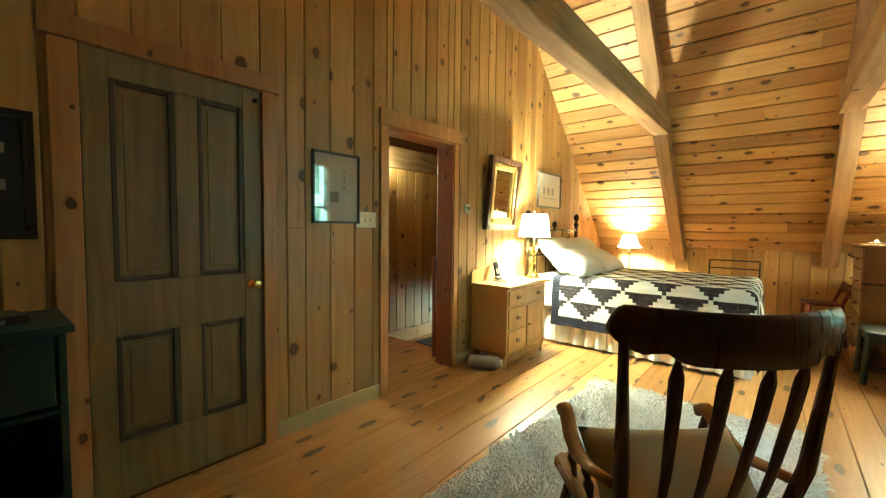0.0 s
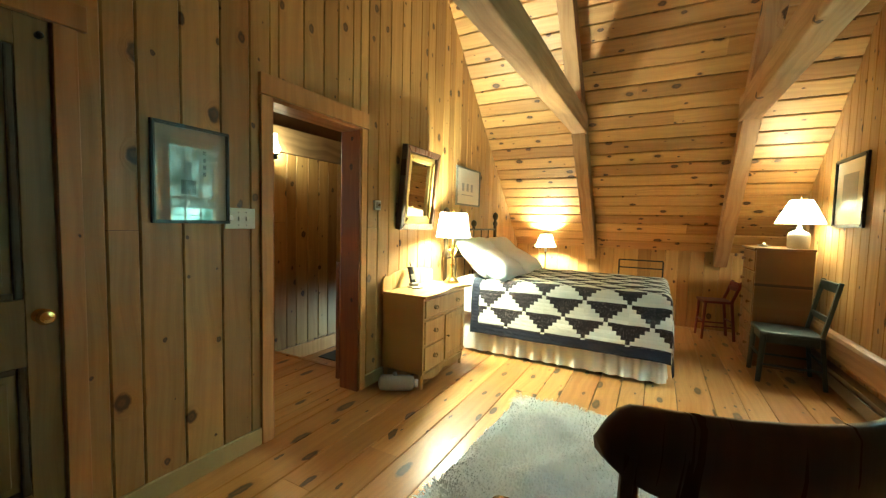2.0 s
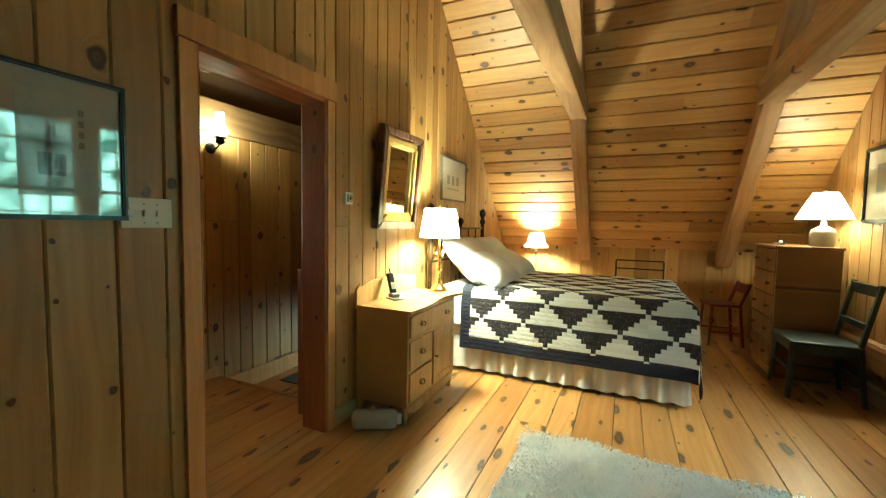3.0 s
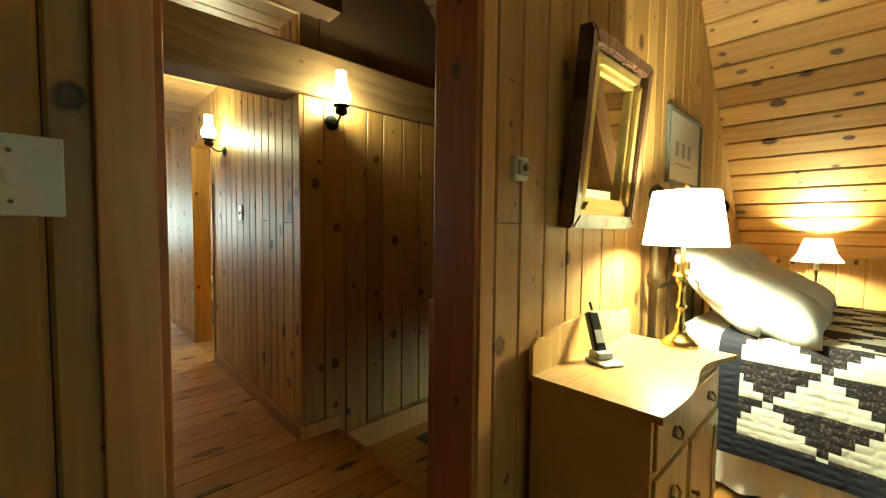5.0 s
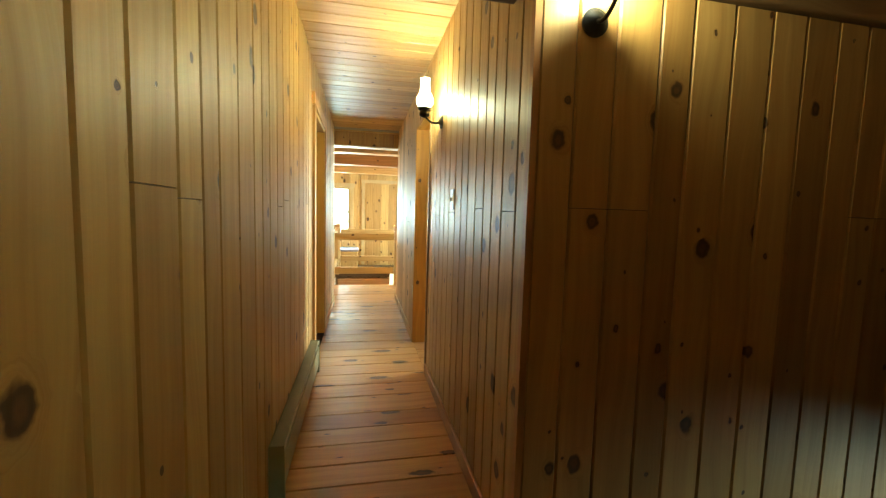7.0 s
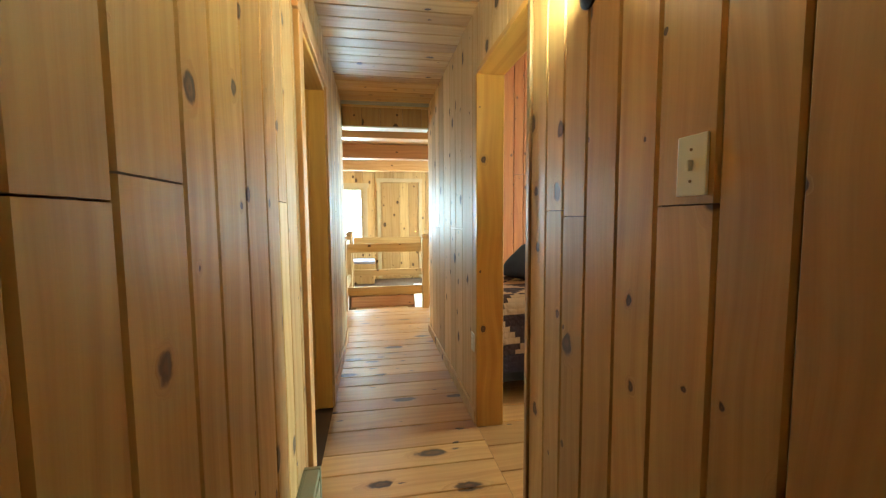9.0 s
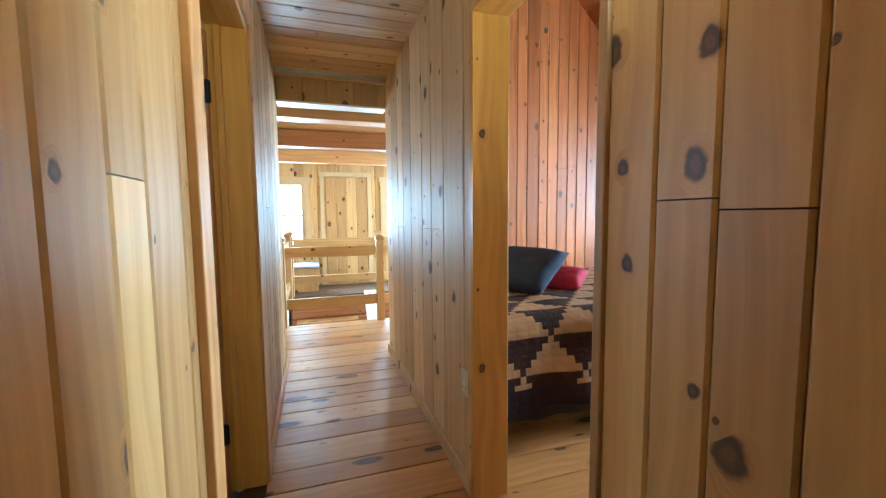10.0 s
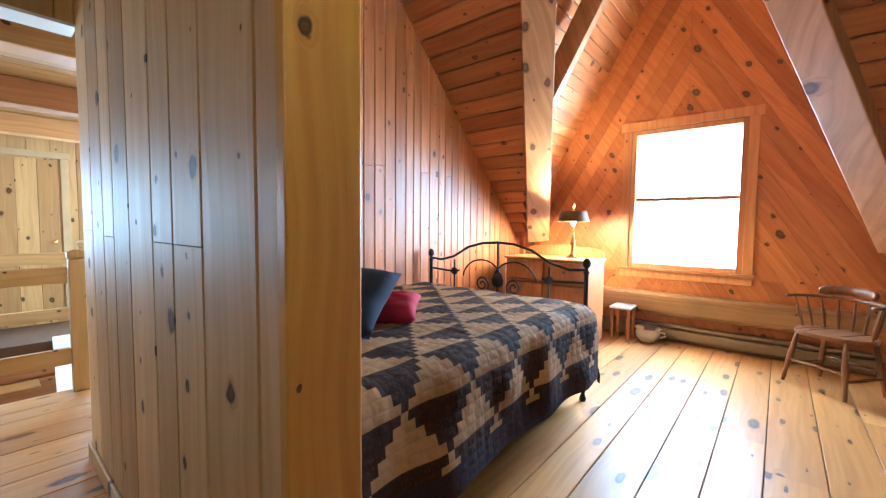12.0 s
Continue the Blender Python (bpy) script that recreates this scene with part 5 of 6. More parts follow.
# double window of the gable wall
GLASS = glass("window_glass", (0.97, 1.0, 0.98))


def sash_window(name, label, u0, u1, z0, z1, place, depth, wood, muntins=(0, 0), meeting=True, sill=True):
    """A framed double-hung window; place(u, z, d) lays it into its wall."""
    w_ = tagged(thing(name, label, "window"), kind="structure")

    def slab(n, a0, b0, a1, b1, d0, d1, mat_, parent=w_):
        c = [place(a0, b0, d0), place(a1, b1, d1)]
        lo = [min(p, q) for p, q in zip(*c)]
        hi = [max(p, q) for p, q in zip(*c)]
        return part(n, boxes((lo, hi), bevel=0.0025), mat_, parent)
    t = 0.05
    slab("window_frame", u0, z0, u0 + t, z1, 0.0, depth, wood)
    slab("window_frame", u1 - t, z0, u1, z1, 0.0, depth, wood)
    slab("window_frame", u0 + t, z1 - t, u1 - t, z1, 0.0, depth, wood)
    slab("window_frame", u0 + t, z0, u1 - t, z0 + t, 0.0, depth, wood)
    mid = (z0 + z1) / 2
    if meeting:
        slab("meeting_rail", u0 + t, mid - 0.018, u1 - t, mid + 0.018, depth * 0.35, depth * 0.8, wood)
    nu, nz = muntins
    for k in range(1, nu):
        u = u0 + t + (u1 - u0 - 2 * t) * k / nu
        slab("muntin", u - 0.007, z0 + t, u + 0.007, z1 - t, depth * 0.45, depth * 0.65, wood)
    for k in range(1, nz):
        z = z0 + t + (z1 - z0 - 2 * t) * k / nz
        slab("muntin", u0 + t, z - 0.007, u1 - t, z + 0.007, depth * 0.45, depth * 0.65, wood)
    for a, b in ((z0 + t, mid - 0.018), (mid + 0.018, z1 - t)):
        g = slab("pane", u0 + t, a, u1 - t, b, depth * 0.53, depth * 0.57, GLASS)
        g.visible_shadow = False
    # casing on the room's side
    c = 0.085
    slab("side_trim", u0 - c, z0 - 0.02, u0, z1 + c, -0.022, 0.0, wood)
    slab("side_trim", u1, z0 - 0.02, u1 + c, z1 + c, -0.022, 0.0, wood)
    slab("head_trim", u0 - c - 0.03, z1 + 0.002, u1 + c + 0.03, z1 + c + 0.012, -0.026, -0.001, wood)
    if sill:
        slab("sill", u0 - c - 0.02, z0 - 0.03, u1 + c + 0.02, z0, -0.05, -0.001, wood)
        slab("apron", u0 - c, z0 - 0.11, u1 + c, z0 - 0.032, -0.018, -0.001, wood)
    return w_


WIN_WOOD = pine("window_pine", Y, Z, (0.56, 0.30, 0.11), (0.42, 0.19, 0.06), share=0.1)
for a, b in ((3.02, 3.74), (3.80, 4.52)):
    sash_window("window_gable", "pine window with small panes, trees outside", a, b, 0.87, 2.33, lambda u, z, d: (3.45 + d, u, z), 0.14, WIN_WOOD, (3, 6))
structure("window_post", boxes(((3.44, 3.742, 0.87), (3.6, 3.798, 2.33))), WIN_WOOD, "post between the two windows", "window post")
leafy, nt_, b_l = mat_new("sunlit_leaves_far_off")
co_ = node(nt_, "ShaderNodeTexCoord").outputs["Object"]
n1_ = node(nt_, "ShaderNodeTexNoise", co_)
n1_.inputs["Scale"].default_value, n1_.inputs["Detail"].default_value = 2.2, 8.0
c1_ = mixc(nt_, ramp(nt_, n1_.outputs[0], 0.38, 0.66), (0.02, 0.09, 0.06), (0.52, 0.85, 0.70))
zs_ = node(nt_, "ShaderNodeSeparateXYZ", co_).outputs[2]
open_sky = ramp(nt_, math_(nt_, "MULTIPLY_ADD", n1_.outputs[0], 3.0, zs_), 9.3, 10.3)
nt_.links.new(mixc(nt_, open_sky, c1_, (0.80, 0.93, 1.0)), b_l.inputs["Emission Color"])
nt_.links.new(math_(nt_, "MULTIPLY_ADD", open_sky, 130.0, 8.0), b_l.inputs["Emission Strength"])
b_l.inputs["Base Color"].default_value = (0.05, 0.1, 0.05, 1)
structure("backdrop_trees", boxes(((11.0, -8, -4), (11.1, 16, 14))), leafy, "sunlit green trees under an open sky outside the gable window", "backdrop")

# ---- rug, rocking chair, green cabinet ----
rug = thing("sheepskin_rug", "shaggy white sheepskin rug lying on the floorboards", "rug", (1.05, 1.92, 0), -3)
rr = random.Random(5)
bm = bmesh.new()
plate(bm, [(0.06, 0, 0.001), (1.32, 0, 0.001), (1.38, 0.08, 0.001), (1.38, 2.02, 0.001), (1.32, 2.1, 0.001), (0.08, 2.08, 0.001), (0, 2.0, 0.001), (0, 0.06, 0.001)], (0, 0, 0.012))
WOOL = plain("white_wool", (0.86, 0.88, 0.88), 0.95, var=0.10, scale=5.0)
part("backing", bm, WOOL, rug)
vs_, fs_ = [], []
for k in range(26000):
    x, y = rr.uniform(0.0, 1.38), rr.uniform(0.0, 2.09)
    if (x < 0.08 or x > 1.3) and (y < 0.07 or y > 2.02) and rr.random() < 0.7:
        continue
    a = 6.28 * noise.noise(Vector((x * 2.2, y * 2.2, 0))) + rr.uniform(-0.9, 0.9)
    L, wd = rr.uniform(0.03, 0.06), rr.uniform(0.002, 0.005)
    dx, dy = math.cos(a), math.sin(a)
    b0 = len(vs_)
    h0 = rr.uniform(0.014, 0.03)
    vs_ += [(x - dy * wd, y + dx * wd, 0.010), (x + dy * wd, y - dx * wd, 0.010), (x + dx * L * 0.5 + dy * wd, y + dy * L * 0.5 - dx * wd, 0.012 + h0), (x + dx * L * 0.5 - dy * wd, y + dy * L * 0.5 + dx * wd, 0.012 + h0), (x + dx * L, y + dy * L, 0.010 + h0 * 0.7)]
    fs_ += [(b0, b0 + 1, b0 + 2, b0 + 3), (b0 + 3, b0 + 2, b0 + 4)]
me = bpy.data.meshes.new("wool_pile")
me.from_pydata(vs_, [], fs_)
me.materials.append(WOOL)
wl = new("wool_pile", me)
wl.parent = rug
wl["kind"] = "stuff"

rc = thing("rocking_chair", "dark-stained arrow-back rocking chair with honey arms and a cushion", "rocking chair", (2.012, 1.973, 0), 41)
bm = bmesh.new()
plate(bm, [(x, y, 0.40) for x, y in [(-0.25, 0.24), (-0.22, 0.27), (0.22, 0.27), (0.25, 0.24), (0.235, -0.20), (0.2, -0.235), (-0.2, -0.235), (-0.235, -0.20)]], (0, 0, 0.035))
bmesh.ops.bevel(bm, geom=bm.edges[:], offset=0.008, segments=2, affect="EDGES")
part("seat", bm, ARM_WOOD, rc)


def back_y(z):
    return -0.20 - 0.235 * (z - 0.43)


bm = bmesh.new()
rows = []
for i in range(29):
    a = -math.cos(3.14159 * i / 28)
    x = a * 0.285
    cy = back_y(1.06) + 0.075 - 0.105 * (1 - a * a)
    e_ = abs(a)
    zt = 1.115 + 0.006 * e_ - 0.045 * max(0.0, (e_ - 0.86) / 0.14) ** 3
    zb = 0.996 + 0.022 * min(1.0, max(0.0, (e_ - 0.52) / 0.07)) - 0.010 * max(0.0, 1 - abs(e_ - 0.78) / 0.12) + 0.03 * max(0.0, (e_ - 0.86) / 0.14) ** 2
    prof = [(0.012, zb), (0.016, (zb + zt) / 2), (0.013, zt - 0.012), (0.004, zt), (-0.006, zt), (-0.014, zt - 0.012), (-0.016, (zb + zt) / 2), (-0.012, zb)]
    rows.append([bm.verts.new((x, cy + dy - 0.02 * (z - 1.06), z)) for dy, z in prof])
for a_, b_ in zip(rows, rows[1:]):
    for k in range(8):
        bm.faces.new((a_[k], a_[(k + 1) % 8], b_[(k + 1) % 8], b_[k]))
bm.faces.new(rows[0])
bm.faces.new(rows[-1][::-1])
part("crest_rail", bm, WALNUT, rc, "broad curved dark crest rail", True)
for s in (-1, 1):
    bm = bmesh.new()
    tube(bm, [(s * 0.20, -0.20, 0.43), (s * 0.235, back_y(0.7), 0.70), (s * 0.258, back_y(1.06) + 0.05, 1.06)], [0.016, 0.019, 0.011], 10)
    part("back_post", bm, WALNUT, rc)
for k in range(4):
    x0, x1 = -0.115 + 0.077 * k, -0.15 + 0.10 * k
    bm = bmesh.new()
    cur = 0.025
    pts, rad = [], []
    for t, w in ((0, 0.009), (0.2, 0.010), (0.45, 0.015), (0.75, 0.0185), (0.89, 0.020), (0.91, 0.019), (0.98, 0.007), (1.0, 0.007)):
        z = 0.43 + 0.58 * t
        pts.append((x0 + (x1 - x0) * t, back_y(z) - cur * math.sin(t * 3.14) * 0.7 - (0.03 - 0.105 * (x1 / 0.285) ** 2) * t, z))
        rad.append(w)
    tube(bm, pts, rad, 10, 1.0)
    for v in bm.verts:
        near = min(pts, key=lambda p: abs(p[2] - v.co.z))
        v.co.y = near[1] + (v.co.y - near[1]) * 0.36
    part("arrow_slat", bm, WALNUT, rc)
for s in (-1, 1):
    bm = bmesh.new()
    tube(bm, [(s * 0.245, back_y(0.64) + 0.01, 0.645), (s * 0.258, -0.14, 0.62), (s * 0.255, -0.03, 0.595), (s * 0.255, 0.04, 0.615), (s * 0.25, 0.10, 0.66), (s * 0.248, 0.135, 0.672), (s * 0.247, 0.16, 0.66), (s * 0.247, 0.16, 0.635)], [0.017, 0.019, 0.024, 0.026, 0.026, 0.027, 0.024, 0.016], 12, 0.75)
    part("arm", bm, ARM_WOOD, rc, "worn honey-coloured arm with a scrolled end", True)
    for y, zt in ((0.12, 0.655), (-0.03, 0.60)):
        bm = turned([(0.009, 0), (0.011, 0.04), (0.018, 0.07), (0.010, 0.09), (0.013, (zt - 0.43) * 0.6), (0.017, (zt - 0.43) * 0.7), (0.009, zt - 0.425)], (s * 0.21, y, 0.43), 12, (s * 0.16, 0.03, 1))
        part("arm_support", bm, WALNUT, rc, smooth=True)
    for y, yb in ((0.2, 0.25), (-0.17, -0.22)):
        bm = bmesh.new()
        tube(bm, [(s * 0.19, y, 0.405), (s * 0.215, (y + yb) / 2, 0.23), (s * 0.23, yb, 0.055)], [0.016, 0.022, 0.014], 10)
        part("leg", bm, WALNUT, rc)
    bm = bmesh.new()
    bar_pts = [(s * 0.232, -0.52 + 0.96 * i / 16, 0.024 + 0.30 * (i / 16 - 0.52) ** 2) for i in range(17)]
    tube(bm, bar_pts, 0.020, 8, 0.9)
    part("rocker", bm, WALNUT, rc)
    bm = bmesh.new()
    tube(bm, [(s * 0.212, 0.225, 0.2), (s * 0.212, -0.195, 0.2)], 0.011, 8)
    part("stretcher", bm, WALNUT, rc)
bm = bmesh.new()
tube(bm, [(-0.215, 0.23, 0.22), (0.215, 0.23, 0.22)], [0.012, 0.012], 8)
part("stretcher", bm, WALNUT, rc)
pillow("seat_cushion", 0.50, 0.36, 0.17, pose(2.012, 1.973, 0, 0, 0, 41) @ pose(0.02, -0.08, 0.525, 42, 0, 0), CUSHION, "olive green cushion propped on the rocking chair")

gc = thing("green_cabinet", "dark green painted stand with a drawer and open shelves", "cabinet", (0.03, 0.22, 0))
for lo, hi, n_ in (((0, 0, 0), (0.38, 0.022, 0.92), "side"), ((0, 0.548, 0), (0.38, 0.57, 0.92), "side"), ((0, 0.022, 0), (0.012, 0.548, 0.92), "back"), ((0.012, 0.022, 0.03), (0.37, 0.548, 0.05), "shelf"), ((0.012, 0.022, 0.33), (0.37, 0.548, 0.35), "shelf"), ((0.012, 0.022, 0.63), (0.37, 0.548, 0.65), "shelf"), ((-0.005, -0.02, 0.92), (0.41, 0.59, 0.945), "top")):
    part(n_, boxes((lo, hi), bevel=0.003), GREEN_PAINT, gc)
d_ = part("drawer", boxes(((0.355, 0.03, 0.665), (0.378, 0.54, 0.905)), bevel=0.004), GREEN_PAINT, gc)
part("knob", turned([(0.008, 0), (0.008, 0.012), (0.02, 0.022), (0.014, 0.032), (0.004, 0.034)], (0.378, 0.28, 0.785), 14, X), BRASS, d_, "brass knob")
for z0, k0 in ((0.052, 9), (0.352, 5)):
    for k in range(k0):
        mg = thing("magazine", "worn magazine lying in a pile on the shelf", "magazine", (0.20 + 0.02 * math.sin(k * 2.3), 0.30 + 0.015 * math.cos(k * 3.1), z0 + k * 0.0135), 3 * math.sin(k * 1.7), "magazines on the shelf")
        part("pages", boxes(((-0.14, -0.19, 0), (0.14, 0.19, 0.011)), bevel=0.002), PAPER, mg)
        part("cover", boxes(((-0.141, -0.191, 0.011), (0.141, 0.191, 0.0128))), (STONE, PAPER, INK2)[k % 3], mg)
rm = thing("remote_box", "flat black box lying on the green cabinet", "box", (0.24, 0.58, 0.946), 10)
part("case", boxes(((-0.08, -0.10, 0), (0.08, 0.12, 0.03)), bevel=0.006), BLACK, rm)
part("label_strip", boxes(((0.081, -0.04, 0.006), (0.0825, 0.06, 0.02))), STONE, rm)

# ---- hall and corridor ----
def sconce(label, at, turn):
    """A wall lamp facing local +y: plate, curved arm, cup and glass chimney."""
    s_ = thing("wall_sconce", label, "wall lamp", at, turn, "wall sconces")
    part("wall_plate", turned([(0.045, 0), (0.045, 0.008), (0.03, 0.016), (0.012, 0.022)], (0, 0, 0), 22, Y), IRON, s_)
    bm = bmesh.new()
    tube(bm, arc((0, 0.015, 0), (0, 0.12, 0.035), -0.025, 10), 0.007, 8)
    part("arm", bm, IRON, s_)
    part("cup", turned([(0.012, 0.02), (0.034, 0.032), (0.036, 0.055), (0.026, 0.066), (0.02, 0.07)], (0, 0.12, 0), 20), IRON, s_, smooth=True)
    # ring added above the cup to keep the bulb's light off the lower walls
    part("burner_gallery", turned([(0.022, 0.066), (0.044, 0.072), (0.048, 0.080), (0.040, 0.076), (0.02, 0.074)], (0, 0.12, 0), 20), IRON, s_, smooth=True)
    g = part("chimney", turned([(0.036, 0.082), (0.056, 0.11), (0.058, 0.14), (0.034, 0.19), (0.030, 0.265), (0.033, 0.27)], (0, 0.12, 0), 24, caps=False), glowing("lit_chimney", (1.0, 0.86, 0.55), 9.0), s_, "glowing frosted glass chimney", True)
    g.visible_shadow = False
    return s_


sconce("black iron wall lamp with a lit glass chimney", (-1.43, 3.70, 1.905), -90)
sconce("black iron wall lamp with a lit glass chimney", (-2.90, 3.50, 1.905), 180)


def wall_plate(name, label, category, at, turn, w, h, kind_):
    p_ = thing(name, label, category, at, turn)
    part("plate", boxes(((-w / 2, 0.0005, -h / 2), (w / 2, 0.007, h / 2)), bevel=0.002), IVORY, p_)
    if kind_ == "switch":
        part("toggle", boxes(((-0.005, 0.007, -0.011), (0.005, 0.017, 0.011)), bevel=0.002), IVORY, p_)
        for z in (-0.03, 0.03):
            part("screw", turned([(0.003, 0), (0.003, 0.002)], (0, 0.007, z), 8, Y), DARK_BRASS, p_)
    else:
        for z in (-0.02, 0.02):
            part("socket", boxes(((-0.016, 0.007, z - 0.013), (0.016, 0.009, z + 0.013)), bevel=0.003), IVORY, p_)
    return p_


wall_plate("light_switch", "ivory single light switch on the corridor wall", "light switch", (-2.508, 3.5, 1.375), 180, 0.072, 0.116, "switch")
wall_plate("wall_outlet", "ivory wall outlet low on the corridor wall", "wall outlet", (-4.215, 3.5, 0.50), 180, 0.07, 0.115, "outlet")
heater("corridor_heater", "greenish enamel baseboard heater along the corridor wall", (-3.45, 2.592, 0.03), (-1.98, 2.655, 0.26), "x", plain("green_enamel", (0.24, 0.22, 0.12), 0.45))
baseboard("baseboard_corridor", (-3.31, 3.483, 0.001), (-1.425, 3.499, 0.085), TRIM_Y)
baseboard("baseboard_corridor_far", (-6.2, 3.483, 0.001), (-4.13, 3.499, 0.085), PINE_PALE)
baseboard("baseboard_corridor_left", (-6.2, 2.592, 0.001), (-4.64, 2.608, 0.085), TRIM_Y)
baseboard("baseboard_stair_corner", (-1.429, 3.483, 0.001), (-1.413, 3.745, 0.085), TRIM)
baseboard("baseboard_landing", (-1.429, 3.75, -0.199), (-1.41, 6.6, -0.045), TRIM)
structure("stair_nosing", boxes(((-1.41, 3.70, -0.035), (-0.17, 3.745, 0.003)), bevel=0.008), TRIM_Y, "worn wooden nosing at the stair's edge", "stairs")
structure("stair_riser", boxes(((-1.41, 3.721, -0.2), (-0.17, 3.735, -0.036))), TRIM_Y, "wooden riser of the stair", "stairs")
mt = thing("door_mat", "blue grey woven mat on the lower landing", "mat", (-0.85, 4.75, -0.199))
part("weave", boxes(((-0.42, -0.5, 0), (0.42, 0.5, 0.014)), bevel=0.005), plain("mat_weave", (0.13, 0.16, 0.19), 0.95, fine=150.0), mt)
# boarded guard that follows the stair down
gd = thing("stair_guard", "dark reddish boarded guard sloping down beside the stair", "stair guard")
bm = plate(bmesh.new(), [(-0.33, 3.53, -0.2), (-0.33, 3.53, 0.995), (-0.33, 4.9, 0.30), (-0.33, 4.9, -0.2)], (0.035, 0, 0))
part("panel", bm, JAMB, gd)
bm = bmesh.new()
bar(bm, (-0.3125, 3.53, 1.0), (-0.3125, 4.92, 0.29), 0.045, 0.012, (0, 0.4, 1), 0.006)
part("cap_rail", bm, JAMB, gd)
# doorway linings
casing("door_lining_bedroom", [("jamb", (-4.125, 3.488, 0.002), (-4.092, 3.655, 2.10)), ("head", (-4.092, 3.488, 2.095), (-3.335, 3.655, 2.125))], JAMB_GOLD, "golden pine lining of the bedroom doorway")
# near jamb: its shade is put into a duller pine colour
casing("door_lining_bedroom_near", [("jamb", (-3.335, 3.488, 0.002), (-3.305, 3.655, 2.125))], pine("pine_jamb_shaded", X, Z, (0.46, 0.29, 0.13), (0.33, 0.18, 0.07), rough=0.35, share=0.2), "pine lining of the bedroom doorway, toned down for its shade")
casing("door_casing_side", [("side_trim", (-4.635, 2.588, 0.002), (-4.535, 2.612, 2.12)), ("side_trim", (-3.665, 2.588, 0.002), (-3.57, 2.612, 2.12)), ("head_trim", (-4.655, 2.588, 2.122), (-3.55, 2.614, 2.22))], pine("pine_casing_long", X, Z, (0.58, 0.33, 0.11), (0.44, 0.21, 0.06)), "pine casing of the side room's doorway")
casing("door_lining_side", [("jamb", (-4.545, 2.435, 0.002), (-4.515, 2.60, 2.115)), ("jamb", (-3.675, 2.435, 0.002), (-3.648, 2.60, 2.115)), ("stop", (-4.515, 2.47, 0.002), (-4.503, 2.50, 2.10)), ("head", (-4.515, 2.435, 2.09), (-3.675, 2.60, 2.118))], JAMB_GOLD, "golden pine lining of the side room's doorway")
d3 = tagged(thing("door_2", "pine panel door standing open into the side room", "door", (-4.512, 2.45, 0.008), -10), kind="structure")
part("leaf", boxes(((0.004, -0.82, 0), (0.036, 0, 2.05)), bevel=0.003), TRIM, d3)
for z0, z1 in ((0.2, 0.85), (1.05, 1.9)):
    for y0, y1 in ((-0.72, -0.44), (-0.36, -0.09)):
        part("panel_moulding", boxes(((0.036, y0, z0), (0.044, y0 + 0.03, z1)), ((0.036, y1 - 0.03, z0), (0.044, y1, z1)), ((0.036, y0 + 0.03, z0), (0.044, y1 - 0.03, z0 + 0.03)), ((0.036, y0 + 0.03, z1 - 0.03), (0.044, y1 - 0.03, z1)), bevel=0.003), TRIM, d3)
# white strips on the stile: glare on the door, put into shape and colour
rs_ = random.Random(8)
for z0, z1, y in ((0.05, 0.62, -0.085), (0.63, 1.06, -0.09), (1.07, 2.03, -0.08)):
    n_ = max(3, int((z1 - z0) / 0.06))
    edge_ = [(y - 0.022 + rs_.uniform(-0.003, 0.003), z0 + (z1 - z0) * k / n_) for k in range(n_ + 1)]
    part("paint_strip", plate(bmesh.new(), [(0.0364, p, q) for p, q in edge_] + [(0.0364, p + 0.026 + rs_.uniform(-0.006, 0.006), q) for p, q in edge_[::-1]], (0.002, 0, 0)), WHITE, d3, "ragged white strip for the glare along the stile")
for z in (0.25, 1.75):
    part("hinge", boxes(((0.036, -0.035, z), (0.041, 0.018, z + 0.09)), ((0.03, -0.004, z - 0.003), (0.045, 0.008, z + 0.093)), bevel=0.001), IRON, d3, "dark iron butt hinge")

# ---- loft beyond ----
RAIL = pine("railing_pine", Z, Y, (0.62, 0.42, 0.19), (0.46, 0.27, 0.09), share=0.5)
POST = pine("railing_post", Y, Z, (0.62, 0.44, 0.22), (0.48, 0.30, 0.12), share=0.3)
rl = thing("loft_railing", "pale pine railing with square capped posts round the stairwell", "railing")
for x, y in ((-7.40, 2.48), (-7.40, 3.61), (-7.40, 5.2), (-8.75, 2.48), (-9.30, 2.48), (-9.30, 3.9), (-9.30, 5.4)):
    po = part("post", boxes(((x - 0.045, y - 0.045, 0.0), (x + 0.045, y + 0.045, 0.985)), bevel=0.006), POST, rl)
    bm = bmesh.new()
    lathe(bm, [(0.045, 0.985), (0.045, 0.99), (0.075, 1.0), (0.075, 1.035), (0.02, 1.055)], (x, y, 0), 4)
    bmesh.ops.rotate(bm, cent=(x, y, 0), matrix=Matrix.Rotation(radians(45), 3, "Z"), verts=bm.verts)
    part("cap", bm, POST, po)
for a, b in (((-7.40, 2.53), (-7.40, 3.56)), ((-7.40, 3.66), (-7.40, 5.15)), ((-9.30, 2.53), (-9.30, 3.85)), ((-9.30, 3.95), (-9.30, 5.35))):
    for z0, z1 in ((0.81, 0.93), (0.21, 0.33)):
        part("rail", boxes(((a[0] - 0.02, a[1], z0), (a[0] + 0.02, b[1], z1)), bevel=0.004), RAIL, rl)
for a, b in ((-8.70, -7.45), (-9.25, -8.80)):
    for z0, z1 in ((0.81, 0.93), (0.21, 0.33)):
        part("rail", boxes(((a, 2.46, z0), (b, 2.50, z1)), bevel=0.004), pine("railing_pine_x", Z, X, (0.62, 0.42, 0.19), (0.46, 0.27, 0.09), share=0.5), rl)
PALE_WIN = plain("pale_window_wood", (0.62, 0.48, 0.28), 0.5)
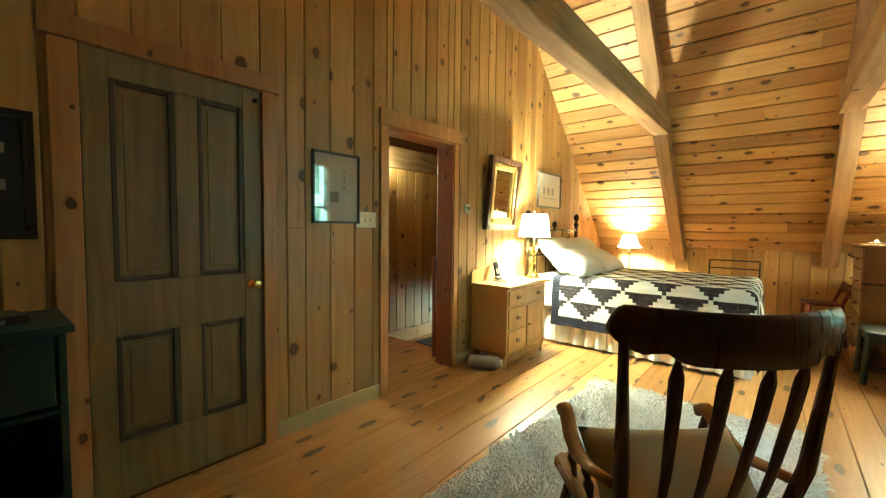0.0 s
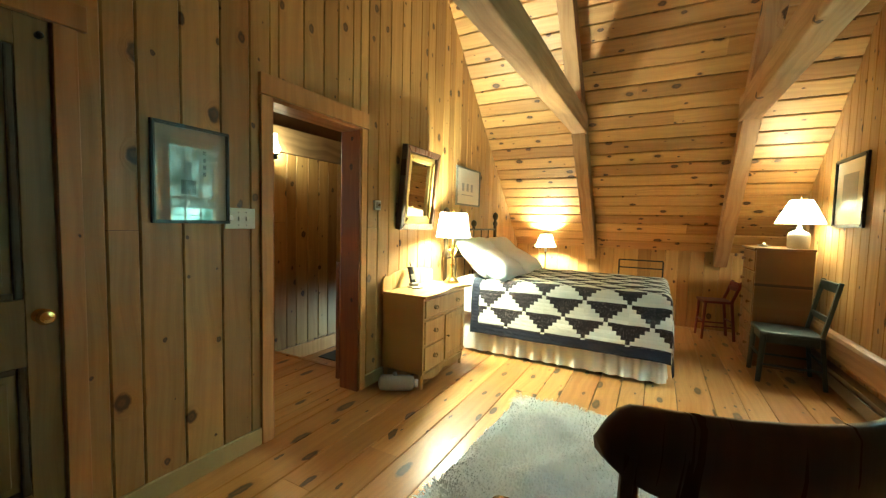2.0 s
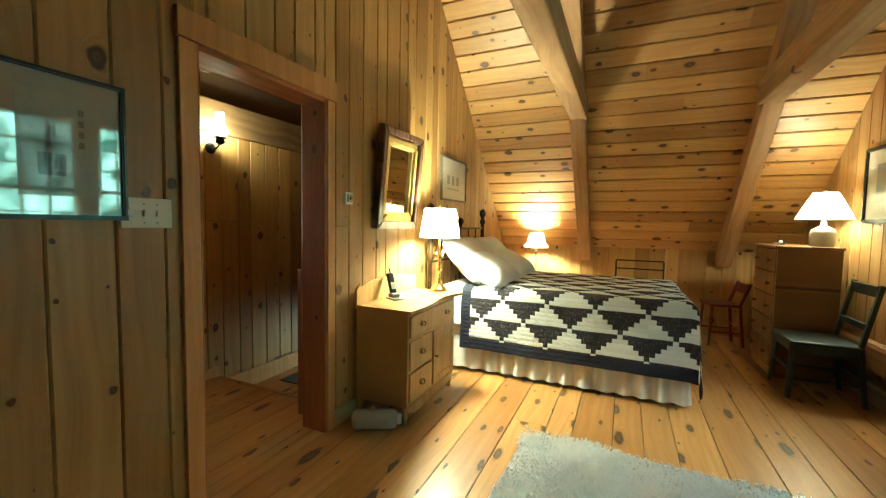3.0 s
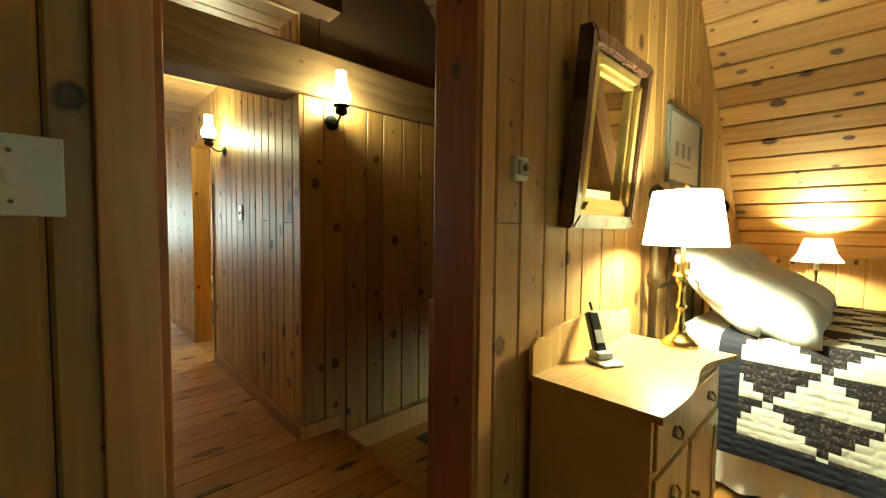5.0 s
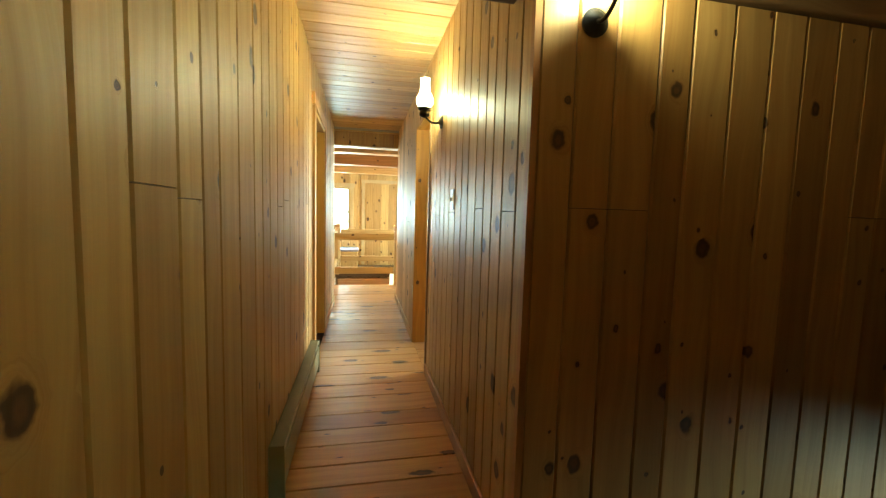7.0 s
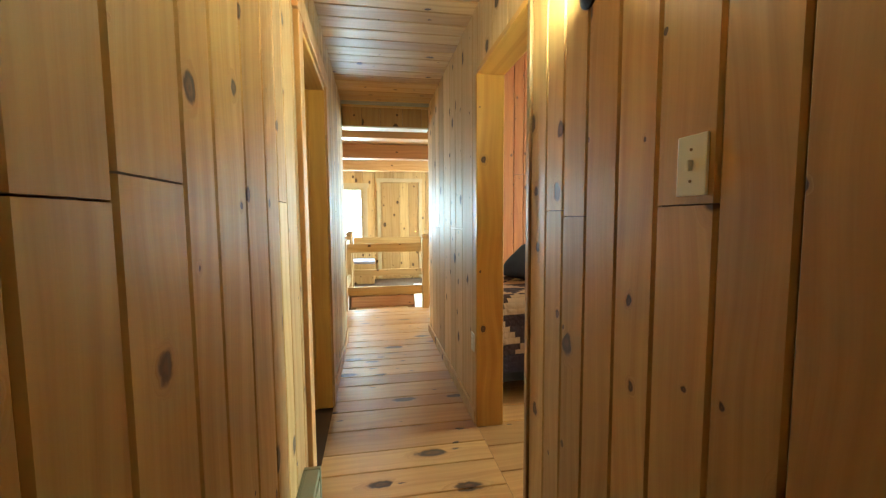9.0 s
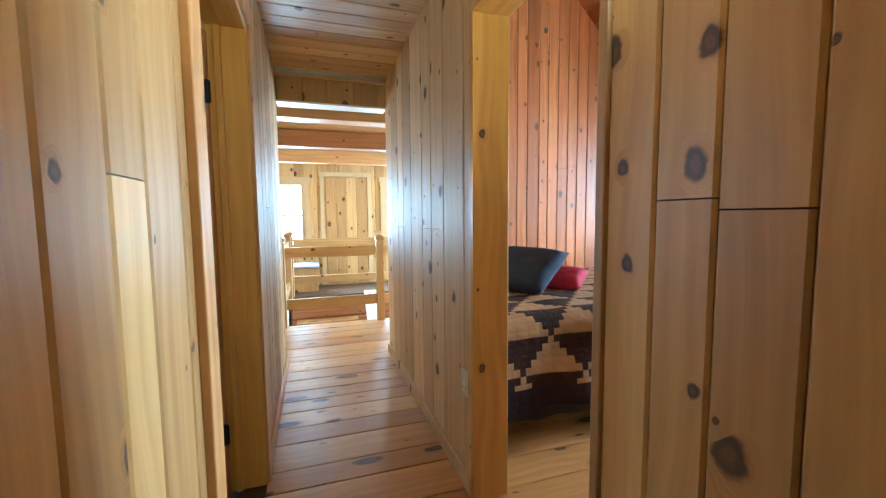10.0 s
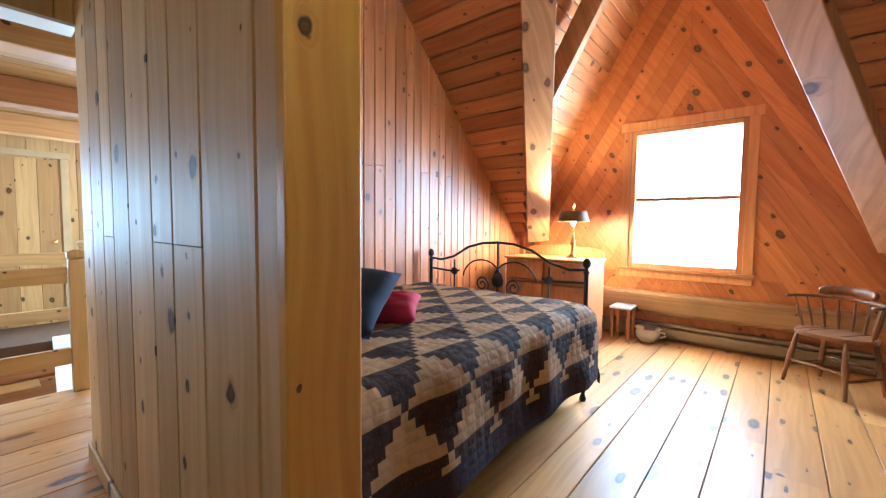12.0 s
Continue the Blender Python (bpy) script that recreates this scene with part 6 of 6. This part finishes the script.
sash_window("window_loft", "bright loft window with a pine casing", 2.02, 2.70, 0.70, 1.92, lambda u, z, d: (-10.40 - d, u, z), 0.12, PALE_WIN, sill=False)
sash_window("window_loft_b", "bright loft window with a pine casing", 4.2, 5.3, 0.70, 1.95, lambda u, z, d: (-10.40 - d, u, z), 0.12, PALE_WIN, sill=False)
ld = tagged(thing("door_3", "closed boarded pine door in the far loft wall", "door", (-10.398, 3.06, 0.0)), kind="structure")
for k in range(4):
    part("plank", boxes(((0.0, 0.02 + k * 0.19, 0.02), (0.022, 0.02 + k * 0.19 + 0.187, 2.02)), bevel=0.004), PINE_PALE_X, ld)
part("door_handle", turned([(0.02, 0), (0.01, 0.01), (0.01, 0.03), (0.025, 0.045), (0.01, 0.06)], (0.022, 0.72, 1.0), 14, X), BRASS, ld)
for y0, y1, z0, z1 in ((-0.075, 0.0, 0, 2.04), (0.80, 0.875, 0, 2.04), (-0.09, 0.89, 2.042, 2.12)):
    part("door_trim", boxes(((0.0, y0, z0), (0.03, y1, z1)), bevel=0.003), PALE_WIN, ld)
bl = thing("blanket_chest", "low chest with a lilac blanket under the loft window", "chest", (-10.05, 2.3, -0.02))
part("chest", boxes(((-0.28, -0.6, 0), (0.28, 0.6, 0.40)), bevel=0.01), PINE_PALE_X, bl)
part("blanket", boxes(((-0.30, -0.62, 0.401), (0.30, 0.62, 0.46)), bevel=0.02), plain("lilac_cloth", (0.36, 0.36, 0.52), 0.9), bl, "folded lilac blanket")
st = thing("stair_string", "white painted board beside the stair going down", "stair board")
bm = bmesh.new()
bar(bm, (-9.25, 3.74, 0.02), (-7.55, 3.62, -0.42), 0.24, 0.05, (0, 0, 1), 0.006)
part("board", bm, WHITE, st)
for k in range(6):
    part("tread", boxes(((-8.0 - 0.24 * k, 2.55, -1.35 + 0.19 * k), (-7.72 - 0.24 * k, 3.5, -1.31 + 0.19 * k)), bevel=0.006), PINE_FLOOR, st)
bk = thing("white_bucket", "white enamel bucket standing by the railing", "bucket", (-8.5, 2.28, -0.02))
part("pail", turned([(0.09, 0), (0.10, 0.01), (0.125, 0.27), (0.13, 0.28), (0.12, 0.275), (0.095, 0.02), (0.0, 0.02)], n=24, caps=False), WHITE, bk, smooth=True)
bm = bmesh.new()
tube(bm, arc((-0.125, 0, 0.26), (0.125, 0, 0.26), 0.10, 12), 0.004, 6)
part("bail", bm, IRON, bk)

# ---- guest bedroom ----
WIN_RED = pine("window_pine_red", X, Z, (0.56, 0.26, 0.085), (0.42, 0.16, 0.045), share=0.1)
sash_window("window_dormer", "double-hung pine window, glaring daylight outside", WB[0], WB[1], WB[2], WB[3], lambda u, z, d: (u, WIN_Y + d, z), 0.15, WIN_RED)
structure("wall_log_bedroom", boxes(((XC - 1.74, 7.98, 0.30), (XC + 1.74, 8.098, 0.55)), bevel=0.04), LOG, "squared log under the dormer window", "log")
heater("dormer_heater", "brown electric baseboard heater under the log", (XC - 1.0, 8.096, 0.02), (XC + 1.5, 8.02, 0.2), "x", HEATER)

gb = thing("iron_bed", "double bed with a curled black iron footboard", "bed")
GX0, GX1, GY0, GY1 = -5.93, -4.42, 3.72, 5.93
part("mattress", boxes(((GX0 + 0.03, GY0, 0.34), (GX1 - 0.03, GY1 - 0.05, 0.69)), bevel=0.05), LINEN, gb, smooth=True)
part("box_frame", boxes(((GX0 + 0.05, GY0, 0.2), (GX1 - 0.05, GY1 - 0.06, 0.335))), IRON, gb)
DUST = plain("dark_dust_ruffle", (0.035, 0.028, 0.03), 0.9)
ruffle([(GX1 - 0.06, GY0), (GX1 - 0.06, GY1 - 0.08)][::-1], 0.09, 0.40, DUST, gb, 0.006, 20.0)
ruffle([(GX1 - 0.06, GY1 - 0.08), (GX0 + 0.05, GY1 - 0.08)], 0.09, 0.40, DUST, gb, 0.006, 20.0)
fx0, fx1 = -5.96, -4.47
for x in (fx0, fx1):
    part("post", turned([(0.022, 0), (0.026, 0.02), (0.014, 0.05), (0.020, 0.08), (0.014, 0.11), (0.016, 0.13), (0.016, 0.92), (0.024, 0.935), (0.012, 0.95), (0.012, 0.965), (0.028, 0.985), (0.030, 1.005), (0.02, 1.03), (0.005, 1.04)], (x, 5.95, 0), 16), IRON, gb, smooth=True)
bm = bmesh.new()
xm = (fx0 + fx1) / 2
hump = [(fx0, 0.955), (fx0 + 0.13, 0.945), (fx0 + 0.28, 0.985), (fx0 + 0.44, 1.075), (xm - 0.15, 1.115), (xm, 1.125)]
pts = hump + [(2 * xm - x, z) for x, z in hump[-2::-1]]
tube(bm, [(x, 5.95, z) for x, z in pts], 0.011, 8)
part("arched_rail", bm, IRON, gb, smooth=True)
bm = bmesh.new()
tube(bm, [(fx0, 5.95, 0.86), (fx0 + 0.28, 5.95, 0.845), (fx0 + 0.34, 5.95, 0.86)], 0.009, 8)
tube(bm, [(fx1, 5.95, 0.86), (fx1 - 0.28, 5.95, 0.845), (fx1 - 0.34, 5.95, 0.86)], 0.009, 8)
tube(bm, [(fx0, 5.95, 0.42), (fx1, 5.95, 0.42)], 0.011, 8)
part("cross_rail", bm, IRON, gb)
for s in (-1, 1):
    bm = bmesh.new()
    pts = [(xm + s * (0.16 + 0.20 * math.cos(a)), 5.95, 0.80 + 0.17 * math.sin(a)) for a in np.linspace(0.1, 3.05, 16)]
    tube(bm, pts, 0.007, 7)
    spiral = [(xm + s * (0.155 + (0.015 + 0.055 * k / 20) * math.cos(k * 0.5)), 5.95, 0.76 + (0.015 + 0.055 * k / 20) * math.sin(k * 0.5)) for k in range(21)]
    tube(bm, spiral, 0.007, 7)
    part("scroll", bm, IRON, gb, smooth=True)
    part("boss", turned([(0.01, -0.02), (0.032, -0.012), (0.036, 0.0), (0.032, 0.012), (0.01, 0.02)], (xm + s * 0.46, 5.95, 0.85), 14, Y), IRON, gb)
    bm = bmesh.new()
    tube(bm, [(xm + s * 0.46, 5.95, 0.42), (xm + s * 0.46, 5.95, 0.955)], 0.008, 7)
    part("spindle", bm, IRON, gb)
bm = bmesh.new()
tube(bm, [(xm, 5.95, 0.42), (xm, 5.95, 1.125)], 0.009, 8)
part("spindle", bm, IRON, gb)
part("rosette", turned([(0.02, -0.025), (0.05, -0.014), (0.058, 0.0), (0.05, 0.014), (0.02, 0.025)], (xm, 5.95, 0.80), 12, Y), IRON, gb)
QUILT_B = quilt_mat("brown_tan_quilt", (0.026, 0.011, 0.008), (0.36, 0.215, 0.105), (0.055, 0.027, 0.02), 0.37, 0.205, (4.03, 99.0), True, (-99.0, 99.0), (0.022, 0.012, 0.016))
drape("quilt", GX0 + 0.01, GX1 + 0.04, GY0, GY1 - 0.03, 0.735, 0.0, 0.47, 0.0, 0.24, QUILT_B, None, "brown and tan stepped patchwork quilt on the iron bed", 0.03, 0.09, 7)
pillow("pillow", 0.62, 0.42, 0.2, pose(-5.15, 4.30, 0.88, 0, 0, 20) @ pose(0, 0, 0, 38, 0, 0), plain("navy_cloth", (0.018, 0.022, 0.045), 0.9), "navy blue pillow at the head of the bed")
pillow("pillow", 0.30, 0.24, 0.13, pose(-5.06, 4.62, 0.805, 0, 0, 35) @ pose(0, 0, 0, 25, 0, 0), plain("crimson_cloth", (0.38, 0.015, 0.05), 0.9), "small crimson pillow on the quilt")

db = thing("washstand", "reddish pine washstand with drawers, a door and a splashback", "washstand", (-5.80, 7.06, 0))
RW = pine("red_oak", X, Z, (0.46, 0.20, 0.065), (0.33, 0.12, 0.035), rough=0.35, share=0.1, island=True)
bm = bmesh.new()
for lo, hi in (((0, 0, 0.05), (0.02, 0.46, 0.90)), ((0.92, 0, 0.05), (0.94, 0.46, 0.90)), ((0.02, 0.44, 0.05), (0.92, 0.46, 0.90)), ((0.02, 0.0, 0.05), (0.92, 0.44, 0.08)), ((0.455, 0.0, 0.08), (0.475, 0.02, 0.66)), ((0.02, 0.0, 0.66), (0.92, 0.02, 0.675))):
    part("carcass_panel", boxes((lo, hi), bevel=0.002), RW, db)
part("top", boxes(((-0.02, -0.025, 0.90), (0.96, 0.47, 0.925)), bevel=0.006), RW, db)
bm = plate(bmesh.new(), [(x, 0.44, z) for x, z in [(0, 0.925), (0, 0.99), (0.08, 1.03), (0.3, 1.04), (0.47, 1.06), (0.64, 1.04), (0.86, 1.03), (0.94, 0.99), (0.94, 0.925)]], (0, 0.018, 0))
part("splashback", bm, RW, db)
for x0, x1 in ((0.03, 0.45), (0.48, 0.91)):
    d_ = part("drawer", boxes(((x0, -0.012, 0.69), (x1, 0.012, 0.885)), bevel=0.004), RW, db)
    part("knob", turned([(0.006, 0), (0.006, 0.01), (0.016, 0.018), (0.006, 0.028)], ((x0 + x1) / 2, -0.012, 0.79), 14, (0, -1, 0)), DARK_BRASS, d_)
    d_ = part("cupboard_door", boxes(((x0, -0.010, 0.09), (x1, 0.006, 0.645)), ((x0, -0.018, 0.09), (x0 + 0.06, -0.010, 0.645)), ((x1 - 0.06, -0.018, 0.09), (x1, -0.010, 0.645)), ((x0 + 0.06, -0.018, 0.09), (x1 - 0.06, -0.010, 0.15)), ((x0 + 0.06, -0.018, 0.585), (x1 - 0.06, -0.010, 0.645)), bevel=0.002), RW, db)
    part("knob", turned([(0.006, 0), (0.014, 0.012), (0.006, 0.022)], (0.44 if x0 < 0.3 else 0.5, -0.018, 0.4), 12, (0, -1, 0)), DARK_BRASS, d_)
for x in (0.03, 0.91):
    for y in (0.03, 0.43):
        part("foot", turned([(0.016, 0), (0.024, 0.05)], (x, y, 0), 10), RW, db)
gl = thing("table_lamp", "brass lamp with a brown metal shade on the washstand, lit", "lamp", (-5.12, 7.28, 0.926))
part("base", turned([(0.07, 0), (0.07, 0.012), (0.03, 0.03), (0.014, 0.06), (0.02, 0.12), (0.030, 0.16), (0.014, 0.22), (0.010, 0.26), (0.008, 0.54)]), BRASS, gl, smooth=True)
part("shade", turned([(0.165, 0.39), (0.135, 0.50), (0.130, 0.50)], n=32, caps=False), plain("brown_tole", (0.10, 0.06, 0.025), 0.4, 0.5), gl, "brown metal drum shade", True)
part("finial", turned([(0.006, 0.54), (0.018, 0.552), (0.010, 0.57), (0.003, 0.585)], n=12), BRASS, gl)
part("bulb", turned([(0.010, 0.34), (0.028, 0.39), (0.012, 0.43)], n=14), BULB, gl, "lit bulb", True).visible_shadow = False

# captain's chair by the window
cc = thing("captains_chair", "dark spindle-back captain's chair in worn brown wood", "chair", (-3.06, 7.50, 0), 142)
CW = pine("chair_brown", X, Y, (0.20, 0.085, 0.035), (0.12, 0.05, 0.02), rough=0.3, share=0.0, island=True)
bm = bmesh.new()
plate(bm, [(0.25 * math.cos(a) * (1.0 if math.sin(a) < 0 else 1.04), 0.22 * math.sin(a), 0.415) for a in np.linspace(0, 6.283, 25)[:-1]], (0, 0, 0.032))
bmesh.ops.bevel(bm, geom=[e for e in bm.edges], offset=0.007, segments=2, affect="EDGES")
part("seat", bm, CW, cc)
for sx in (-1, 1):
    for sy in (-1, 1):
        bm = turned([(0.013, 0), (0.016, 0.05), (0.013, 0.10), (0.022, 0.17), (0.024, 0.24), (0.016, 0.30), (0.020, 0.33), (0.013, 0.425)], (sx * 0.22, sy * 0.20, 0), 12, (-sx * 0.13, -sy * 0.13, 1))
        part("leg", bm, CW, cc, smooth=True)
    bm = bmesh.new()
    tube(bm, [(sx * 0.205, 0.185, 0.14), (sx * 0.205, 0, 0.14), (sx * 0.205, -0.185, 0.14)], [0.009, 0.014, 0.009], 8)
    part("stretcher", bm, CW, cc)
for y in (0.185, -0.185):
    bm = bmesh.new()
    tube(bm, [(-0.2, y, 0.19), (0, y, 0.19), (0.2, y, 0.19)], [0.009, 0.014, 0.009], 8)
    part("stretcher", bm, CW, cc)
bm = bmesh.new()
bow = [(0.30 * math.cos(a), -0.235 * math.sin(a) + 0.05, 0.70) for a in np.linspace(-0.25, 3.39, 21)]
tube(bm, bow, [0.02] * 21, 8, 0.7)
part("arm_bow", bm, CW, cc, smooth=True)
bm = bmesh.new()
tube(bm, [(0.22 * math.cos(a), -0.235 * math.sin(a) + 0.04, 0.745 + 0.02 * math.sin(a)) for a in np.linspace(0.55, 2.59, 13)], [0.016] + [0.026] * 11 + [0.016], 8, 1.5)
part("crest", bm, CW, cc, smooth=True)
for k in range(9):
    a = 0.1 + (3.04 - 0.1) * k / 8
    bm = turned([(0.007, 0), (0.012, 0.09), (0.013, 0.12), (0.008, 0.17), (0.007, 0.262)], (0.235 * math.cos(a), -0.195 * math.sin(a) + 0.02, 0.44), 8, (0.06 * math.cos(a), -0.05 * math.sin(a) + 0.03, 0.26))
    part("spindle", bm, CW, cc)

cp = thing("chamber_pot", "white enamel chamber pot with a handle on the floor", "chamber pot", (-4.50, 7.93, 0))
part("bowl", turned([(0.07, 0), (0.075, 0.01), (0.115, 0.05), (0.125, 0.10), (0.115, 0.135), (0.135, 0.15), (0.132, 0.153), (0.108, 0.135), (0.11, 0.06), (0.0, 0.015)], n=28, caps=False), WHITE, cp, smooth=True)
bm = bmesh.new()
tube(bm, [(0.12, 0, 0.12), (0.17, 0, 0.115), (0.175, 0, 0.08), (0.125, 0, 0.06)], 0.009, 8)
part("handle", bm, WHITE, cp)
wb = thing("low_stool", "low stool with a white top beside the washstand", "stool", (-4.74, 7.84, 0))
part("top", boxes(((-0.11, -0.14, 0.36), (0.11, 0.14, 0.385)), bevel=0.006), WHITE, wb)
for x in (-0.085, 0.085):
    for y in (-0.11, 0.11):
        part("leg", boxes(((x - 0.014, y - 0.014, 0), (x + 0.014, y + 0.014, 0.36)), bevel=0.003), RW, wb)

# floorboards, one by one
rng = random.Random(21)
for zone, (x0, x1, spans) in enumerate([
        (0.0, 3.46, [(-1.3, 7.42)]), (-1.43, 0.0, [(2.6, 3.72)]), (-6.2, -1.43, [(2.6, 3.5)]), (-6.05, -1.53, [(3.5, 8.1)]), (-7.46, -6.2, [(0.6, 6.2)])]):
    edges = board_edges(x0, x1, (0.17, 0.2, 0.24), rng)
    for a, b in zip(edges, edges[1:]):
        for lo, hi in spans:
            cuts = [lo, hi]
            if hi - lo > 3:
                c = rng.uniform(lo + 1.0, hi - 1.0)
                cuts = [lo, c, hi]
            for c0, c1 in zip(cuts, cuts[1:]):
                bm = bmesh.new()
                board(bm, [(a, c0 + 0.0008, -0.02), (b, c0 + 0.0008, -0.02), (b, c1 - 0.0008, -0.02), (a, c1 - 0.0008, -0.02)], Z, 0.02 + rng.uniform(-0.0006, 0.0006), 0.0022, 0.0035)
                part("floorboard", bm, PINE_FLOOR, floor_sub)
